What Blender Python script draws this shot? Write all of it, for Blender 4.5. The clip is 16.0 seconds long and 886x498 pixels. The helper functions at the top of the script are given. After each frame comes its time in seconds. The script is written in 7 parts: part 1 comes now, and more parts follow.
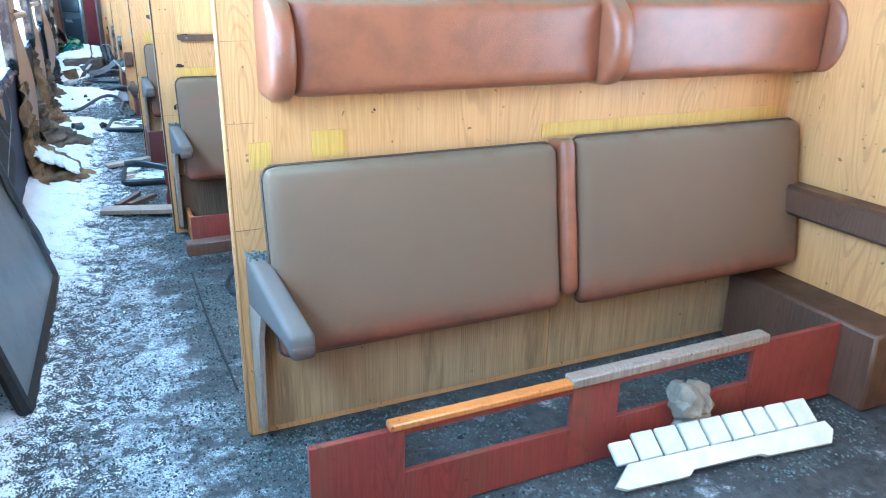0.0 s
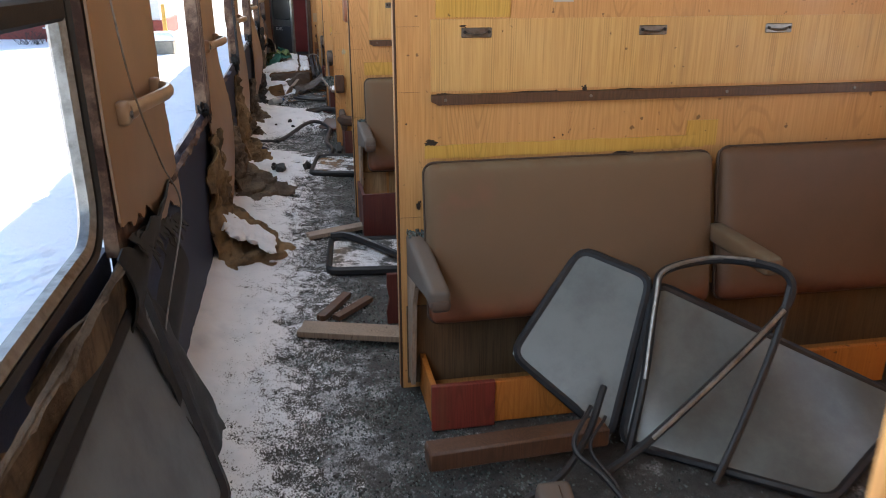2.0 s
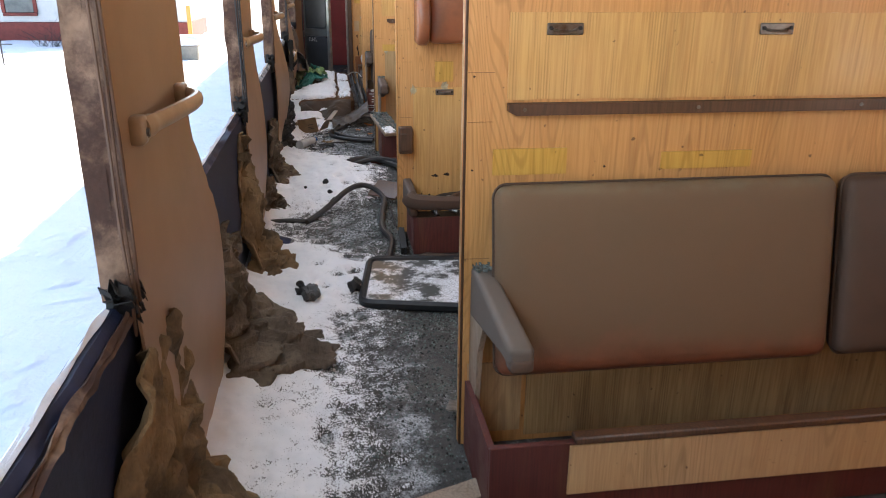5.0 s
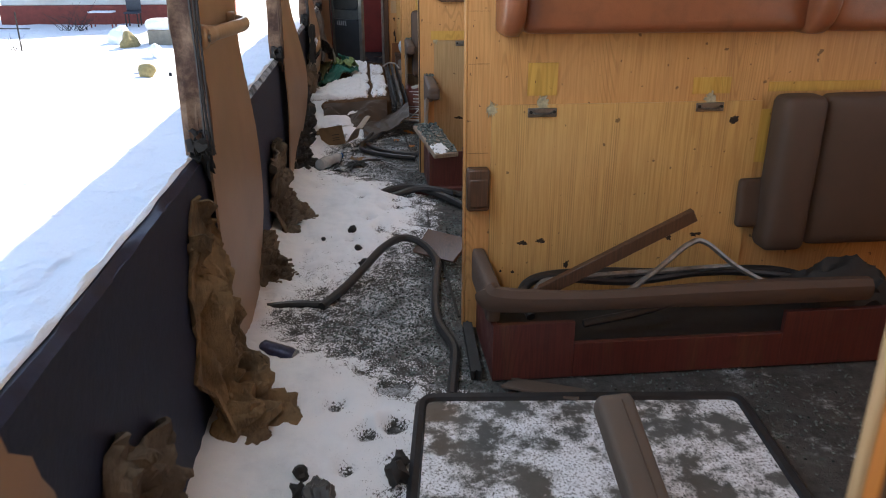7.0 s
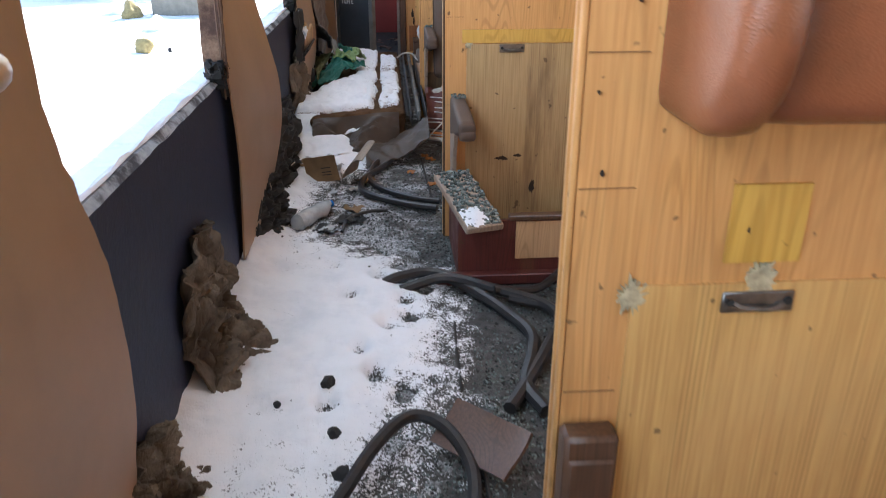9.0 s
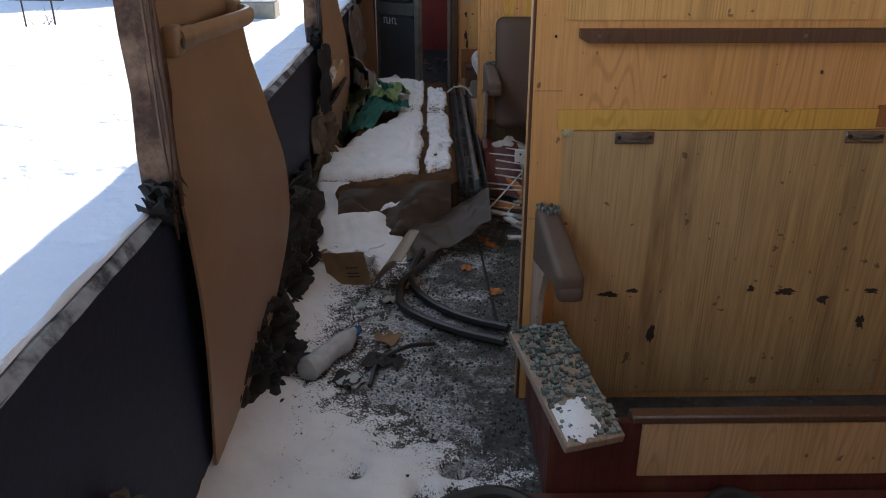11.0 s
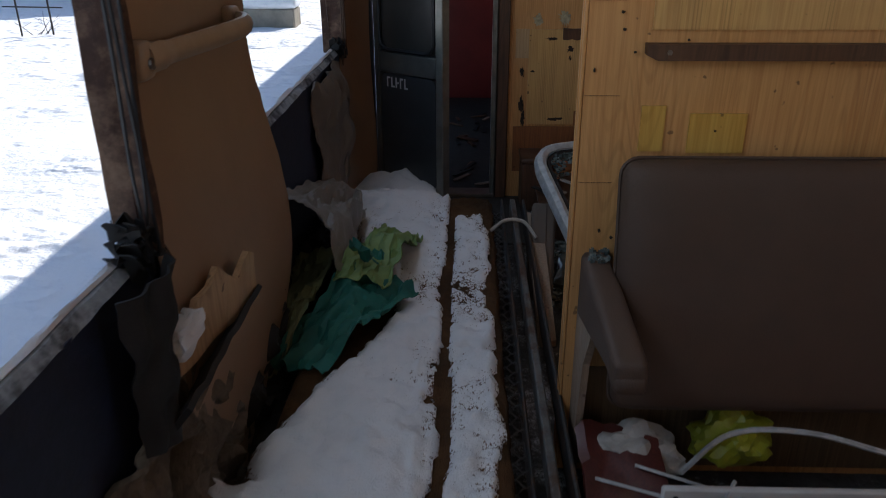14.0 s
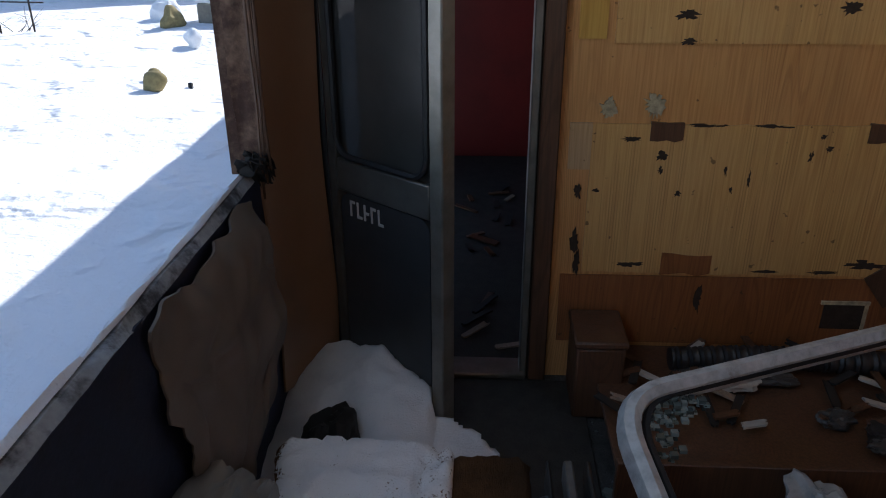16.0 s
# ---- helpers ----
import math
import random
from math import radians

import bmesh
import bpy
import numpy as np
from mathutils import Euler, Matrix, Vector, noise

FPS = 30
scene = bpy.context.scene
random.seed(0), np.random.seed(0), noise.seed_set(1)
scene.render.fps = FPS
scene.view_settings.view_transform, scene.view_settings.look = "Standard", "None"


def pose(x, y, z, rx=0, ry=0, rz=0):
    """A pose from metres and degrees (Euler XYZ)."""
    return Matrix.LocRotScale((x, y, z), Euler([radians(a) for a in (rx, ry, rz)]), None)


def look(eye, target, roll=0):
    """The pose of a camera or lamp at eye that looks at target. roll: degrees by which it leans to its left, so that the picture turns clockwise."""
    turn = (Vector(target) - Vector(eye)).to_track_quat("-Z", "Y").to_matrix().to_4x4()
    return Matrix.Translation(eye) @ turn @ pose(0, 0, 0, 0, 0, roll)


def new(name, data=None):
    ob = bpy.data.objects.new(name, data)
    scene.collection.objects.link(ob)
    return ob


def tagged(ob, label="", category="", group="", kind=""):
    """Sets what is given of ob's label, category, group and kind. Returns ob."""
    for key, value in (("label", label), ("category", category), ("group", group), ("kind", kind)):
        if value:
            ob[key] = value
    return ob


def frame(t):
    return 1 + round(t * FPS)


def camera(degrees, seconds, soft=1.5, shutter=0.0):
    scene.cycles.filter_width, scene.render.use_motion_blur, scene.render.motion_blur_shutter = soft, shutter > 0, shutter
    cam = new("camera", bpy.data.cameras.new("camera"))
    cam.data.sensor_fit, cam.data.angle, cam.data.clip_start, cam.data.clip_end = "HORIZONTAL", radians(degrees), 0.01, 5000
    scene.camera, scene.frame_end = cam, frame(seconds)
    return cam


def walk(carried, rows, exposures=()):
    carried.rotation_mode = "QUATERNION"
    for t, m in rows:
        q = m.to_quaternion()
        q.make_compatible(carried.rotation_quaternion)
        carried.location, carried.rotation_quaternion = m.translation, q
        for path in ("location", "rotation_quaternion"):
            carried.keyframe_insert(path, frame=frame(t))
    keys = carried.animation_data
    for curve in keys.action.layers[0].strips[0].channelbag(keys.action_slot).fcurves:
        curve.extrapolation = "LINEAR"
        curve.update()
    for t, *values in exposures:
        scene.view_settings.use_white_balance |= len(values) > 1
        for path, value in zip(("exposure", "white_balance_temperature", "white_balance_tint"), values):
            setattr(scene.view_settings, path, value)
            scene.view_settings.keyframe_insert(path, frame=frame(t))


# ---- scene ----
cam = camera(60.7, 16.0, 1.0, 0.18)
METRES, EYE, TILT, LEAN, TURN = 11.8, 1.254, 0.0, 0.0, -24.6
ROWS = [
    (0.0, 0.0, 0.0, 0.0, 0.25, -19.84, -0.69),
    (0.5, -0.0057, 0.025, 0.0015, 4.11, -20.42, -0.51),
    (1.0, -0.0238, 0.0582, 0.0041, 7.84, -20.06, -0.44),
    (1.5, -0.0468, 0.0962, 0.0052, 12.53, -20.31, -0.4),
    (2.0, -0.0588, 0.1296, 0.0055, 13.97, -20.16, 0.08),
    (2.5, -0.0718, 0.1588, 0.0049, 14.37, -19.9, 0.12),
    (3.0, -0.0864, 0.1847, 0.0043, 14.46, -20.16, 0.19),
    (3.5, -0.1017, 0.2128, 0.0043, 14.52, -20.19, 0.1),
    (4.0, -0.1157, 0.246, 0.0037, 14.99, -19.84, -0.22),
    (6.5, -0.1844, 0.3904, -0.004, 18.25, -20.8, -0.02),
    (7.0, -0.1949, 0.4218, -0.0069, 18.77, -21.27, 0.01),
    (7.5, -0.2048, 0.4485, -0.0092, 19.44, -21.66, 0.01),
    (8.0, -0.2109, 0.4722, -0.0089, 19.62, -21.88, -0.03),
    (8.5, -0.221, 0.5088, -0.014, 20.28, -23.15, 0.39),
    (9.0, -0.2394, 0.5387, -0.009, 20.44, -23.62, -0.02),
    (9.5, -0.2567, 0.565, -0.0043, 20.67, -23.86, -0.48),
    (12.0, -0.2945, 0.6586, -0.0058, 25.06, -23.67, 0.54),
    (12.5, -0.3128, 0.6892, -0.0031, 24.66, -23.75, 0.21),
    (13.0, -0.333, 0.727, -0.0078, 24.87, -23.92, 0.06),
    (13.5, -0.3472, 0.7614, -0.0066, 25.34, -23.8, -0.04),
    (14.0, -0.3554, 0.7906, -0.0062, 26.45, -23.9, 0.21),
    (14.5, -0.3648, 0.8248, -0.0034, 27.07, -23.7, 0.56),
    (15.0, -0.3814, 0.8493, -0.0054, 26.91, -23.96, 0.1),
    (15.5, -0.4009, 0.8792, 0.0027, 26.72, -23.53, -0.19),
    (16.0, -0.4079, 0.9017, -0.0011, 27.52, -24.98, 0.22),
]
walk(cam, [(t, pose(0, 0, EYE, TILT, LEAN, TURN) @ pose(METRES * x, METRES * y, METRES * z, 90 + pitch, roll, yaw)) for t, x, y, z, yaw, pitch, roll in ROWS],
     exposures=[
         (0.0, 3.25, 4250, -9),
         (0.5, 3.25, 4300, -8),
         (1.0, 2.85, 4600, -8),
         (1.5, 2.0, 5500, 1),
         (2.0, 1.55, 6500, 10),
         (2.5, 1.28, 6500, 10),
         (3.0, 1.85, 6800, 10),
         (3.5, 2.10, 6800, 10),
         (4.0, 2.00, 6700, 10),
         (6.5, 1.80, 6600, 10),
         (7.0, 1.46, 6600, 10),
         (7.5, 0.95, 6200, 10),
         (8.0, 0.68, 5900, 10),
         (8.5, 1.58, 6300, 10),
         (9.0, 2.05, 6300, 10),
         (9.5, 1.30, 6400, 10),
         (12.0, 0.78, 6300, 10),
         (12.5, 1.65, 6500, 10),
         (13.0, 1.62, 6500, 10),
         (13.5, 0.72, 6100, 10),
         (14.0, 0.06, 6100, 10),
         (14.5, 1.10, 6800, 10),
         (15.0, 1.82, 6600, 10),
         (15.5, 1.40, 7100, 10),
         (16.0, 0.25, 5900, 10),
     ])

# ---- light ----
world = bpy.data.worlds.new("winter_sky")
world.use_nodes = True
scene.world = world
SUN_UP, SUN_SIDE = radians(35), radians(29.5)      # height; turn from the train's axis towards its right
_sky = world.node_tree.nodes.new("ShaderNodeTexSky")
_sky.sky_type, _sky.sun_disc, _sky.sun_elevation, _sky.sun_rotation = "NISHITA", False, SUN_UP, SUN_SIDE
_bg = world.node_tree.nodes["Background"]
world.node_tree.links.new(_sky.outputs[0], _bg.inputs[0])
_bg.inputs[1].default_value = 0.15
_sun = bpy.data.lights.new("sun", "SUN")
_sun.energy, _sun.angle, _sun.color = 5.0, radians(0.55), (1.0, 0.94, 0.86)
sun = new("sun", _sun)
sun.matrix_world = look((0, 0, 0), (-math.sin(SUN_SIDE) * math.cos(SUN_UP), -math.cos(SUN_SIDE) * math.cos(SUN_UP), -math.sin(SUN_UP)))


def window_fill(name, at, aim, size_y, size_z, watts, colour):
    """An area lamp added in an opening to brighten the inside beyond the sky light."""
    lamp = bpy.data.lights.new(name, "AREA")
    lamp.shape, lamp.size, lamp.size_y, lamp.energy, lamp.color = "RECTANGLE", size_y, size_z, watts, colour
    new(name, lamp).matrix_world = look(at, aim)


# added lamps: upper part of the west windows, whole east windows
for y0, y1 in ((-0.5, 1.1), (1.3, 3.36), (4.25, 5.3), (6.22, 7.36), (8.13, 9.28), (10.04, 11.25), (11.94, 13.15)):
    y = (y0 + y1) / 2
    window_fill("window_light_west", (-0.455, y, 1.66), (0.5, y, 1.45), y1 - y0 - 0.1, 0.46, (4.7 if y < 12 else 2.7) * (y1 - y0), (0.80, 0.90, 1.0))
for y in (-0.8, 0.94, 2.93, 4.88, 6.80, 8.74, 10.69, 12.59):
    window_fill("window_light_east", (2.235, y, 1.22), (1.2, y, 1.2), 1.05, 0.74, 1.15 if y < 2 else 0.5 if y < 4 else 0.6 if y < 12 else 0.1, (1.0, 0.96, 0.9))
# weak lamp added to lift the vestibule, no fitting there
window_fill("vestibule_light", (-0.48, 14.7, 1.4), (0.4, 14.7, 0.8), 0.6, 0.9, 0.10, (0.9, 0.95, 1.0))


# ---- materials ----
class Nodes:
    """A small builder for node materials."""

    def __init__(self, name, rough=0.6, metal=0.0, spec=0.5):
        self.m = bpy.data.materials.new(name)
        self.m.use_nodes = True
        self.t = self.m.node_tree
        self.p = self.t.nodes["Principled BSDF"]
        self.p.inputs["Roughness"].default_value = rough
        self.p.inputs["Metallic"].default_value = metal
        self.p.inputs["Specular IOR Level"].default_value = spec
        self.co = self.t.nodes.new("ShaderNodeTexCoord").outputs["Object"]

    def link(self, a, b):
        self.t.links.new(a, b)

    def mapped(self, scale, rot=(0, 0, 0)):
        n = self.t.nodes.new("ShaderNodeMapping")
        n.inputs["Scale"].default_value, n.inputs["Rotation"].default_value = scale, rot
        self.link(self.co, n.inputs[0])
        return n.outputs[0]

    def noise(self, scale, detail=4, rough=0.6, vec=None, dist=0.0):
        n = self.t.nodes.new("ShaderNodeTexNoise")
        n.inputs["Scale"].default_value, n.inputs["Detail"].default_value = scale, detail
        n.inputs["Roughness"].default_value, n.inputs["Distortion"].default_value = rough, dist
        self.link(vec if vec else self.co, n.inputs["Vector"])
        return n.outputs["Fac"]

    def wave(self, scale, dist, vec, detail=2, dscale=1.0, axis="X"):
        n = self.t.nodes.new("ShaderNodeTexWave")
        n.bands_direction = axis
        for k, v in (("Scale", scale), ("Distortion", dist), ("Detail", detail), ("Detail Scale", dscale)):
            n.inputs[k].default_value = v
        self.link(vec, n.inputs["Vector"])
        return n.outputs["Fac"]

    def cells(self, scale, out="Distance", feature="F1"):
        n = self.t.nodes.new("ShaderNodeTexVoronoi")
        n.feature = feature
        n.inputs["Scale"].default_value = scale
        self.link(self.co, n.inputs["Vector"])
        return n.outputs[out]

    def step(self, fac, lo, hi):
        n = self.t.nodes.new("ShaderNodeMapRange")
        n.interpolation_type = "SMOOTHSTEP"
        n.inputs["From Min"].default_value, n.inputs["From Max"].default_value = lo, hi
        self.link(fac, n.inputs["Value"])
        return n.outputs[0]

    def math(self, op, a, b):
        n = self.t.nodes.new("ShaderNodeMath")
        n.operation = op
        for s, v in zip(n.inputs, (a, b)):
            if isinstance(v, (int, float)):
                s.default_value = v
            else:
                self.link(v, s)
        return n.outputs[0]

    def axis(self, which):
        n = self.t.nodes.new("ShaderNodeSeparateXYZ")
        self.link(self.co, n.inputs[0])
        return n.outputs["XYZ".index(which)]

    def up(self):
        g = self.t.nodes.new("ShaderNodeNewGeometry")
        n = self.t.nodes.new("ShaderNodeSeparateXYZ")
        self.link(g.outputs["Normal"], n.inputs[0])
        return n.outputs[2]

    def random(self, island=False):
        if island:
            return self.t.nodes.new("ShaderNodeNewGeometry").outputs["Random Per Island"]
        return self.t.nodes.new("ShaderNodeObjectInfo").outputs["Random"]

    def mix(self, fac, a, b, mode="MIX"):
        n = self.t.nodes.new("ShaderNodeMix")
        n.data_type, n.blend_type = "RGBA", mode
        for s, v in ((n.inputs[0], fac), (n.inputs[6], a), (n.inputs[7], b)):
            if isinstance(v, (int, float)):
                s.default_value = v
            elif isinstance(v, tuple):
                s.default_value = (*v, 1)
            else:
                self.link(v, s)
        return n.outputs[2]

    def colour(self, c):
        if isinstance(c, tuple):
            self.p.inputs["Base Color"].default_value = (*c, 1)
        else:
            self.link(c, self.p.inputs["Base Color"])
        return self

    def rough(self, r):
        self.link(r, self.p.inputs["Roughness"])
        return self

    def bump(self, height, strength=0.3, dist=0.01):
        n = self.t.nodes.new("ShaderNodeBump")
        n.inputs["Strength"].default_value, n.inputs["Distance"].default_value = strength, dist
        self.link(height, n.inputs["Height"])
        self.link(n.outputs[0], self.p.inputs["Normal"])
        return self


def wood(name, light, dark, ribbed=False, stain=0.45, rough=0.38):
    """Wood-grain laminate with upright grain, cathedral figures, scratches and water stains."""
    n = Nodes(name, rough)
    fine = n.noise(1.0, 3, 0.6, n.mapped((160, 160, 5)))
    field = n.noise(1.0, 0.6, 0.4, n.mapped((8.5, 8.5, 1.15)), 0.1)
    lines = n.math("SINE", n.math("MULTIPLY", field, 165.0), 0.0)
    fig = n.math("MULTIPLY", n.step(lines, 0.25, 1.0), n.step(n.noise(1.0, 2, 0.5, n.mapped((4.5, 4.5, 1.2))), 0.42, 0.58))
    c = n.mix(n.step(fine, 0.3, 0.75), light, dark)
    c = n.mix(n.math("MULTIPLY", n.step(n.noise(1.7, 3), 0.35, 0.7), 0.4), c, tuple(v * k for v, k in zip(light, (1.06, 1.05, 1.25))))
    if not ribbed:
        c = n.mix(n.math("MULTIPLY", fig, 0.40), c, tuple(v * 0.68 for v in dark))
    else:
        ribs = n.math("MULTIPLY", n.wave(44.0, 0.9, n.mapped((1, 1, 0.05)), 1, 1.0), n.step(n.noise(1.0, 3, 0.6, n.mapped((30, 30, 1.5))), 0.3, 0.7))
        c = n.mix(n.math("MULTIPLY", n.step(ribs, 0.45, 0.9), 0.46), c, tuple(v * 0.55 for v in dark))
    drip = n.step(n.noise(1.0, 5, 0.65, n.mapped((9, 9, 1.1))), 0.52, 0.75)
    c = n.mix(n.math("MULTIPLY", drip, stain), c, (0.16, 0.085, 0.035))
    spots = n.step(n.noise(38, 2, 0.5), 0.70, 0.74)
    c = n.mix(n.math("MULTIPLY", spots, 0.7), c, (0.07, 0.035, 0.015))
    n.colour(c).rough(n.step(n.noise(6, 4), -0.35, 1.3))
    return n.bump(fine, 0.12, 0.004).m


def vinyl(name, base, dusty, amount=0.75, rough=0.4, wiped=0.0, settle=0.0):
    """Worn upholstery vinyl, with a coat of grey-brown dust that has been wiped here and there."""
    n = Nodes(name, rough)
    big = n.noise(3.5, 5, 0.6)
    c = n.mix(n.step(n.noise(14, 4), 0.35, 0.7), base, tuple(v * 0.72 for v in base))
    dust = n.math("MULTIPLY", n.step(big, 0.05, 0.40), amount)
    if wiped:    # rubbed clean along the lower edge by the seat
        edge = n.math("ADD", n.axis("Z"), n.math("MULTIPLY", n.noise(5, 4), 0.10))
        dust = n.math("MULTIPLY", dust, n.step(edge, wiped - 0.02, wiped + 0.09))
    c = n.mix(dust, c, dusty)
    settled = n.math("MULTIPLY", n.step(n.up(), 0.35, 0.85), n.step(n.noise(12, 5, 0.65), 0.25, 0.6))
    c = n.mix(n.math("MULTIPLY", settled, settle), c, (0.185, 0.145, 0.09))
    n.colour(c)
    n.rough(n.math("ADD", n.math("MULTIPLY", n.math("MAXIMUM", dust, n.math("MULTIPLY", settled, settle)), 0.4), rough))
    grain = n.cells(420)
    wr = n.noise(7, 6, 0.6)
    return n.bump(n.math("ADD", n.math("MULTIPLY", grain, 0.15), wr), 0.42, 0.007).m


def rusty(name, base, rust=(0.16, 0.065, 0.03), lo=0.48, hi=0.62, rough=0.55, metal=0.0):
    n = Nodes(name, rough, metal)
    f = n.step(n.noise(7, 8, 0.68), lo, hi)
    c = n.mix(n.step(n.noise(40, 3), 0.3, 0.8), base, tuple(v * 0.6 for v in base))
    r = n.mix(n.noise(60, 4), rust, tuple(v * 0.4 for v in rust))
    n.colour(n.mix(f, c, r))
    return n.bump(n.noise(50, 6, 0.7), 0.35, 0.006).m


def cloth(name, a, b, rough=0.9, fuzz=90):
    n = Nodes(name, rough, 0, 0.2)
    f = n.noise(4.5, 6, 0.65)
    c = n.mix(n.step(f, 0.3, 0.7), a, b)
    c = n.mix(n.math("MULTIPLY", n.step(n.noise(1, 4, 0.6, n.mapped((50, 50, 9))), 0.45, 0.8), 0.5), c, tuple(v * 0.45 for v in b))
    n.colour(c)
    return n.bump(n.math("ADD", n.noise(fuzz, 6, 0.7), n.noise(1, 4, 0.7, n.mapped((fuzz * 2, fuzz * 0.3, fuzz * 0.5)))), 0.7, 0.010).m


def plain(name, base, rough=0.5, metal=0.0, vary=0.35, scale=18, bump=0.15):
    n = Nodes(name, rough, metal)
    c = n.mix(n.step(n.noise(scale, 5, 0.65), 0.3, 0.75), base, tuple(v * (1 - vary) for v in base))
    n.colour(n.mix(n.math("MULTIPLY", n.step(n.noise(2.2, 5), 0.5, 0.8), 0.35), c, tuple(v * 0.5 for v in base)))
    return n.bump(n.noise(scale * 5, 4), bump, 0.004).m


OAK = wood("oak_laminate", (0.60, 0.312, 0.108), (0.46, 0.208, 0.060), stain=0.22)
OAK_RIB = wood("ribbed_laminate", (0.62, 0.368, 0.125), (0.47, 0.242, 0.072), ribbed=True, stain=0.35)
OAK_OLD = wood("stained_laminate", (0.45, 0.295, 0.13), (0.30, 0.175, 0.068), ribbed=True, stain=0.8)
PATCH = wood("yellow_laminate", (0.59, 0.345, 0.068), (0.47, 0.245, 0.038), stain=0.15)
PALE = wood("pale_laminate", (0.52, 0.34, 0.17), (0.40, 0.24, 0.11), stain=0.5)
DARKWOOD = wood("dark_wood", (0.11, 0.052, 0.026), (0.06, 0.028, 0.014), stain=0.3)
ORANGE = wood("orange_wood", (0.55, 0.20, 0.035), (0.42, 0.13, 0.02), stain=0.2)
REDBOARD = wood("red_plywood", (0.23, 0.042, 0.026), (0.15, 0.026, 0.018), stain=0.5)
MAROON = wood("maroon_plywood", (0.10, 0.022, 0.016), (0.06, 0.014, 0.011), stain=0.5)
BROWNBAND = wood("brown_band", (0.28, 0.105, 0.03), (0.19, 0.065, 0.02), stain=0.5)
# dark with dirt, and with the shade below the seats put into the colour
SHADED_DIRTY = wood("shaded_dirty_laminate", (0.17, 0.105, 0.052), (0.085, 0.052, 0.028), ribbed=True, stain=0.8)
BARE = wood("weathered_board", (0.33, 0.25, 0.18), (0.20, 0.15, 0.10), stain=0.4)
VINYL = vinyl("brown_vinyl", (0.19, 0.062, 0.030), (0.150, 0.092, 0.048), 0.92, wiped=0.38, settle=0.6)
VINYL_RED = vinyl("chestnut_vinyl", (0.275, 0.080, 0.030), (0.20, 0.10, 0.06), 0.30, 0.20, settle=0.8)
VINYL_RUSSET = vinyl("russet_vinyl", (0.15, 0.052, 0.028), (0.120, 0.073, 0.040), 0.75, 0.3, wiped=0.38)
VINYL_DARK = vinyl("dark_brown_vinyl", (0.085, 0.038, 0.024), (0.078, 0.050, 0.033), 0.7)
VINYL_GREY = vinyl("greyed_vinyl", (0.085, 0.052, 0.037), (0.118, 0.090, 0.070), 0.85)
BEIGE = plain("beige_panel", (0.335, 0.20, 0.115), 0.45, vary=0.12, scale=5, bump=0.05)
NAVY = rusty("navy_steel", (0.013, 0.019, 0.050), (0.034, 0.028, 0.030), 0.55, 0.80, 0.6)
POST = rusty("rusted_post", (0.24, 0.145, 0.09), (0.075, 0.03, 0.016), 0.36, 0.56, 0.8)
FROST = rusty("frosted_sill", (0.045, 0.045, 0.05), (0.46, 0.49, 0.52), 0.40, 0.56, 0.8)
RUBBER = plain("black_rubber", (0.018, 0.019, 0.022), 0.5, vary=0.5, scale=30)
CABLE = plain("cable_sheath", (0.022, 0.021, 0.022), 0.45, vary=0.4, scale=40)
ALU = rusty("dull_aluminium", (0.34, 0.33, 0.31), (0.13, 0.10, 0.075), 0.5, 0.75, 0.42, 0.75)
WHITEALU = rusty("white_painted_frame", (0.52, 0.53, 0.52), (0.24, 0.19, 0.14), 0.55, 0.75, 0.4)
JOINT = plain("open_joint", (0.25, 0.125, 0.05), 0.8)
HOLE = plain("rotten_edge", (0.045, 0.026, 0.015), 0.9, vary=0.5, scale=60)
FIBRE = plain("pale_fibre", (0.52, 0.43, 0.27), 0.9, vary=0.5, scale=70)
DOORRIM = plain("door_rim_grey", (0.11, 0.11, 0.10), 0.4, 0.2, vary=0.4, scale=9)
CHROME = rusty("tarnished_steel", (0.24, 0.23, 0.22), (0.15, 0.09, 0.05), 0.5, 0.7, 0.35, 0.9)
RAILTAN = plain("tan_plastic", (0.40, 0.27, 0.17), 0.32, vary=0.25, scale=9)
FELT = cloth("hanging_felt", (0.25, 0.20, 0.15), (0.085, 0.066, 0.050))
FELT_GOLD = cloth("ochre_wool", (0.33, 0.215, 0.11), (0.10, 0.075, 0.052))
SCORCHED = cloth("scorched_felt", (0.24, 0.165, 0.10), (0.04, 0.03, 0.024))
COIR = cloth("brown_coir", (0.125, 0.062, 0.026), (0.055, 0.03, 0.014), fuzz=160)
LEATHERFLAP = vinyl("limp_leathercloth", (0.10, 0.078, 0.06), (0.20, 0.165, 0.135), 0.75, 0.3)
FILM = vinyl("grey_plastic_film", (0.17, 0.155, 0.14), (0.27, 0.255, 0.235), 0.6, 0.22)
COVER = vinyl("peeling_brown_leathercloth", (0.045, 0.027, 0.016), (0.062, 0.041, 0.027), 0.35, 0.40)
DOORGREY = plain("grey_door_paint", (0.045, 0.05, 0.055), 0.4, vary=0.3, scale=6)
DOORFRAME = plain("door_aluminium", (0.30, 0.29, 0.26), 0.35, 0.6, vary=0.35, scale=12)
REDWALL = plain("dark_red_wall", (0.16, 0.016, 0.014), 0.4, vary=0.3, scale=5)
WHITE = plain("white_board", (0.62, 0.61, 0.58), 0.5, vary=0.2, scale=7)
PLASTIC = plain("cream_plastic", (0.70, 0.66, 0.55), 0.45, vary=0.2, scale=14)
FOAM = cloth("old_foam", (0.42, 0.37, 0.28), (0.24, 0.20, 0.15))
TEAL = plain("teal_fabric", (0.018, 0.17, 0.135), 0.6, vary=0.45, scale=8)
LIME = plain("lime_fabric", (0.24, 0.36, 0.13), 0.6, vary=0.35, scale=8)
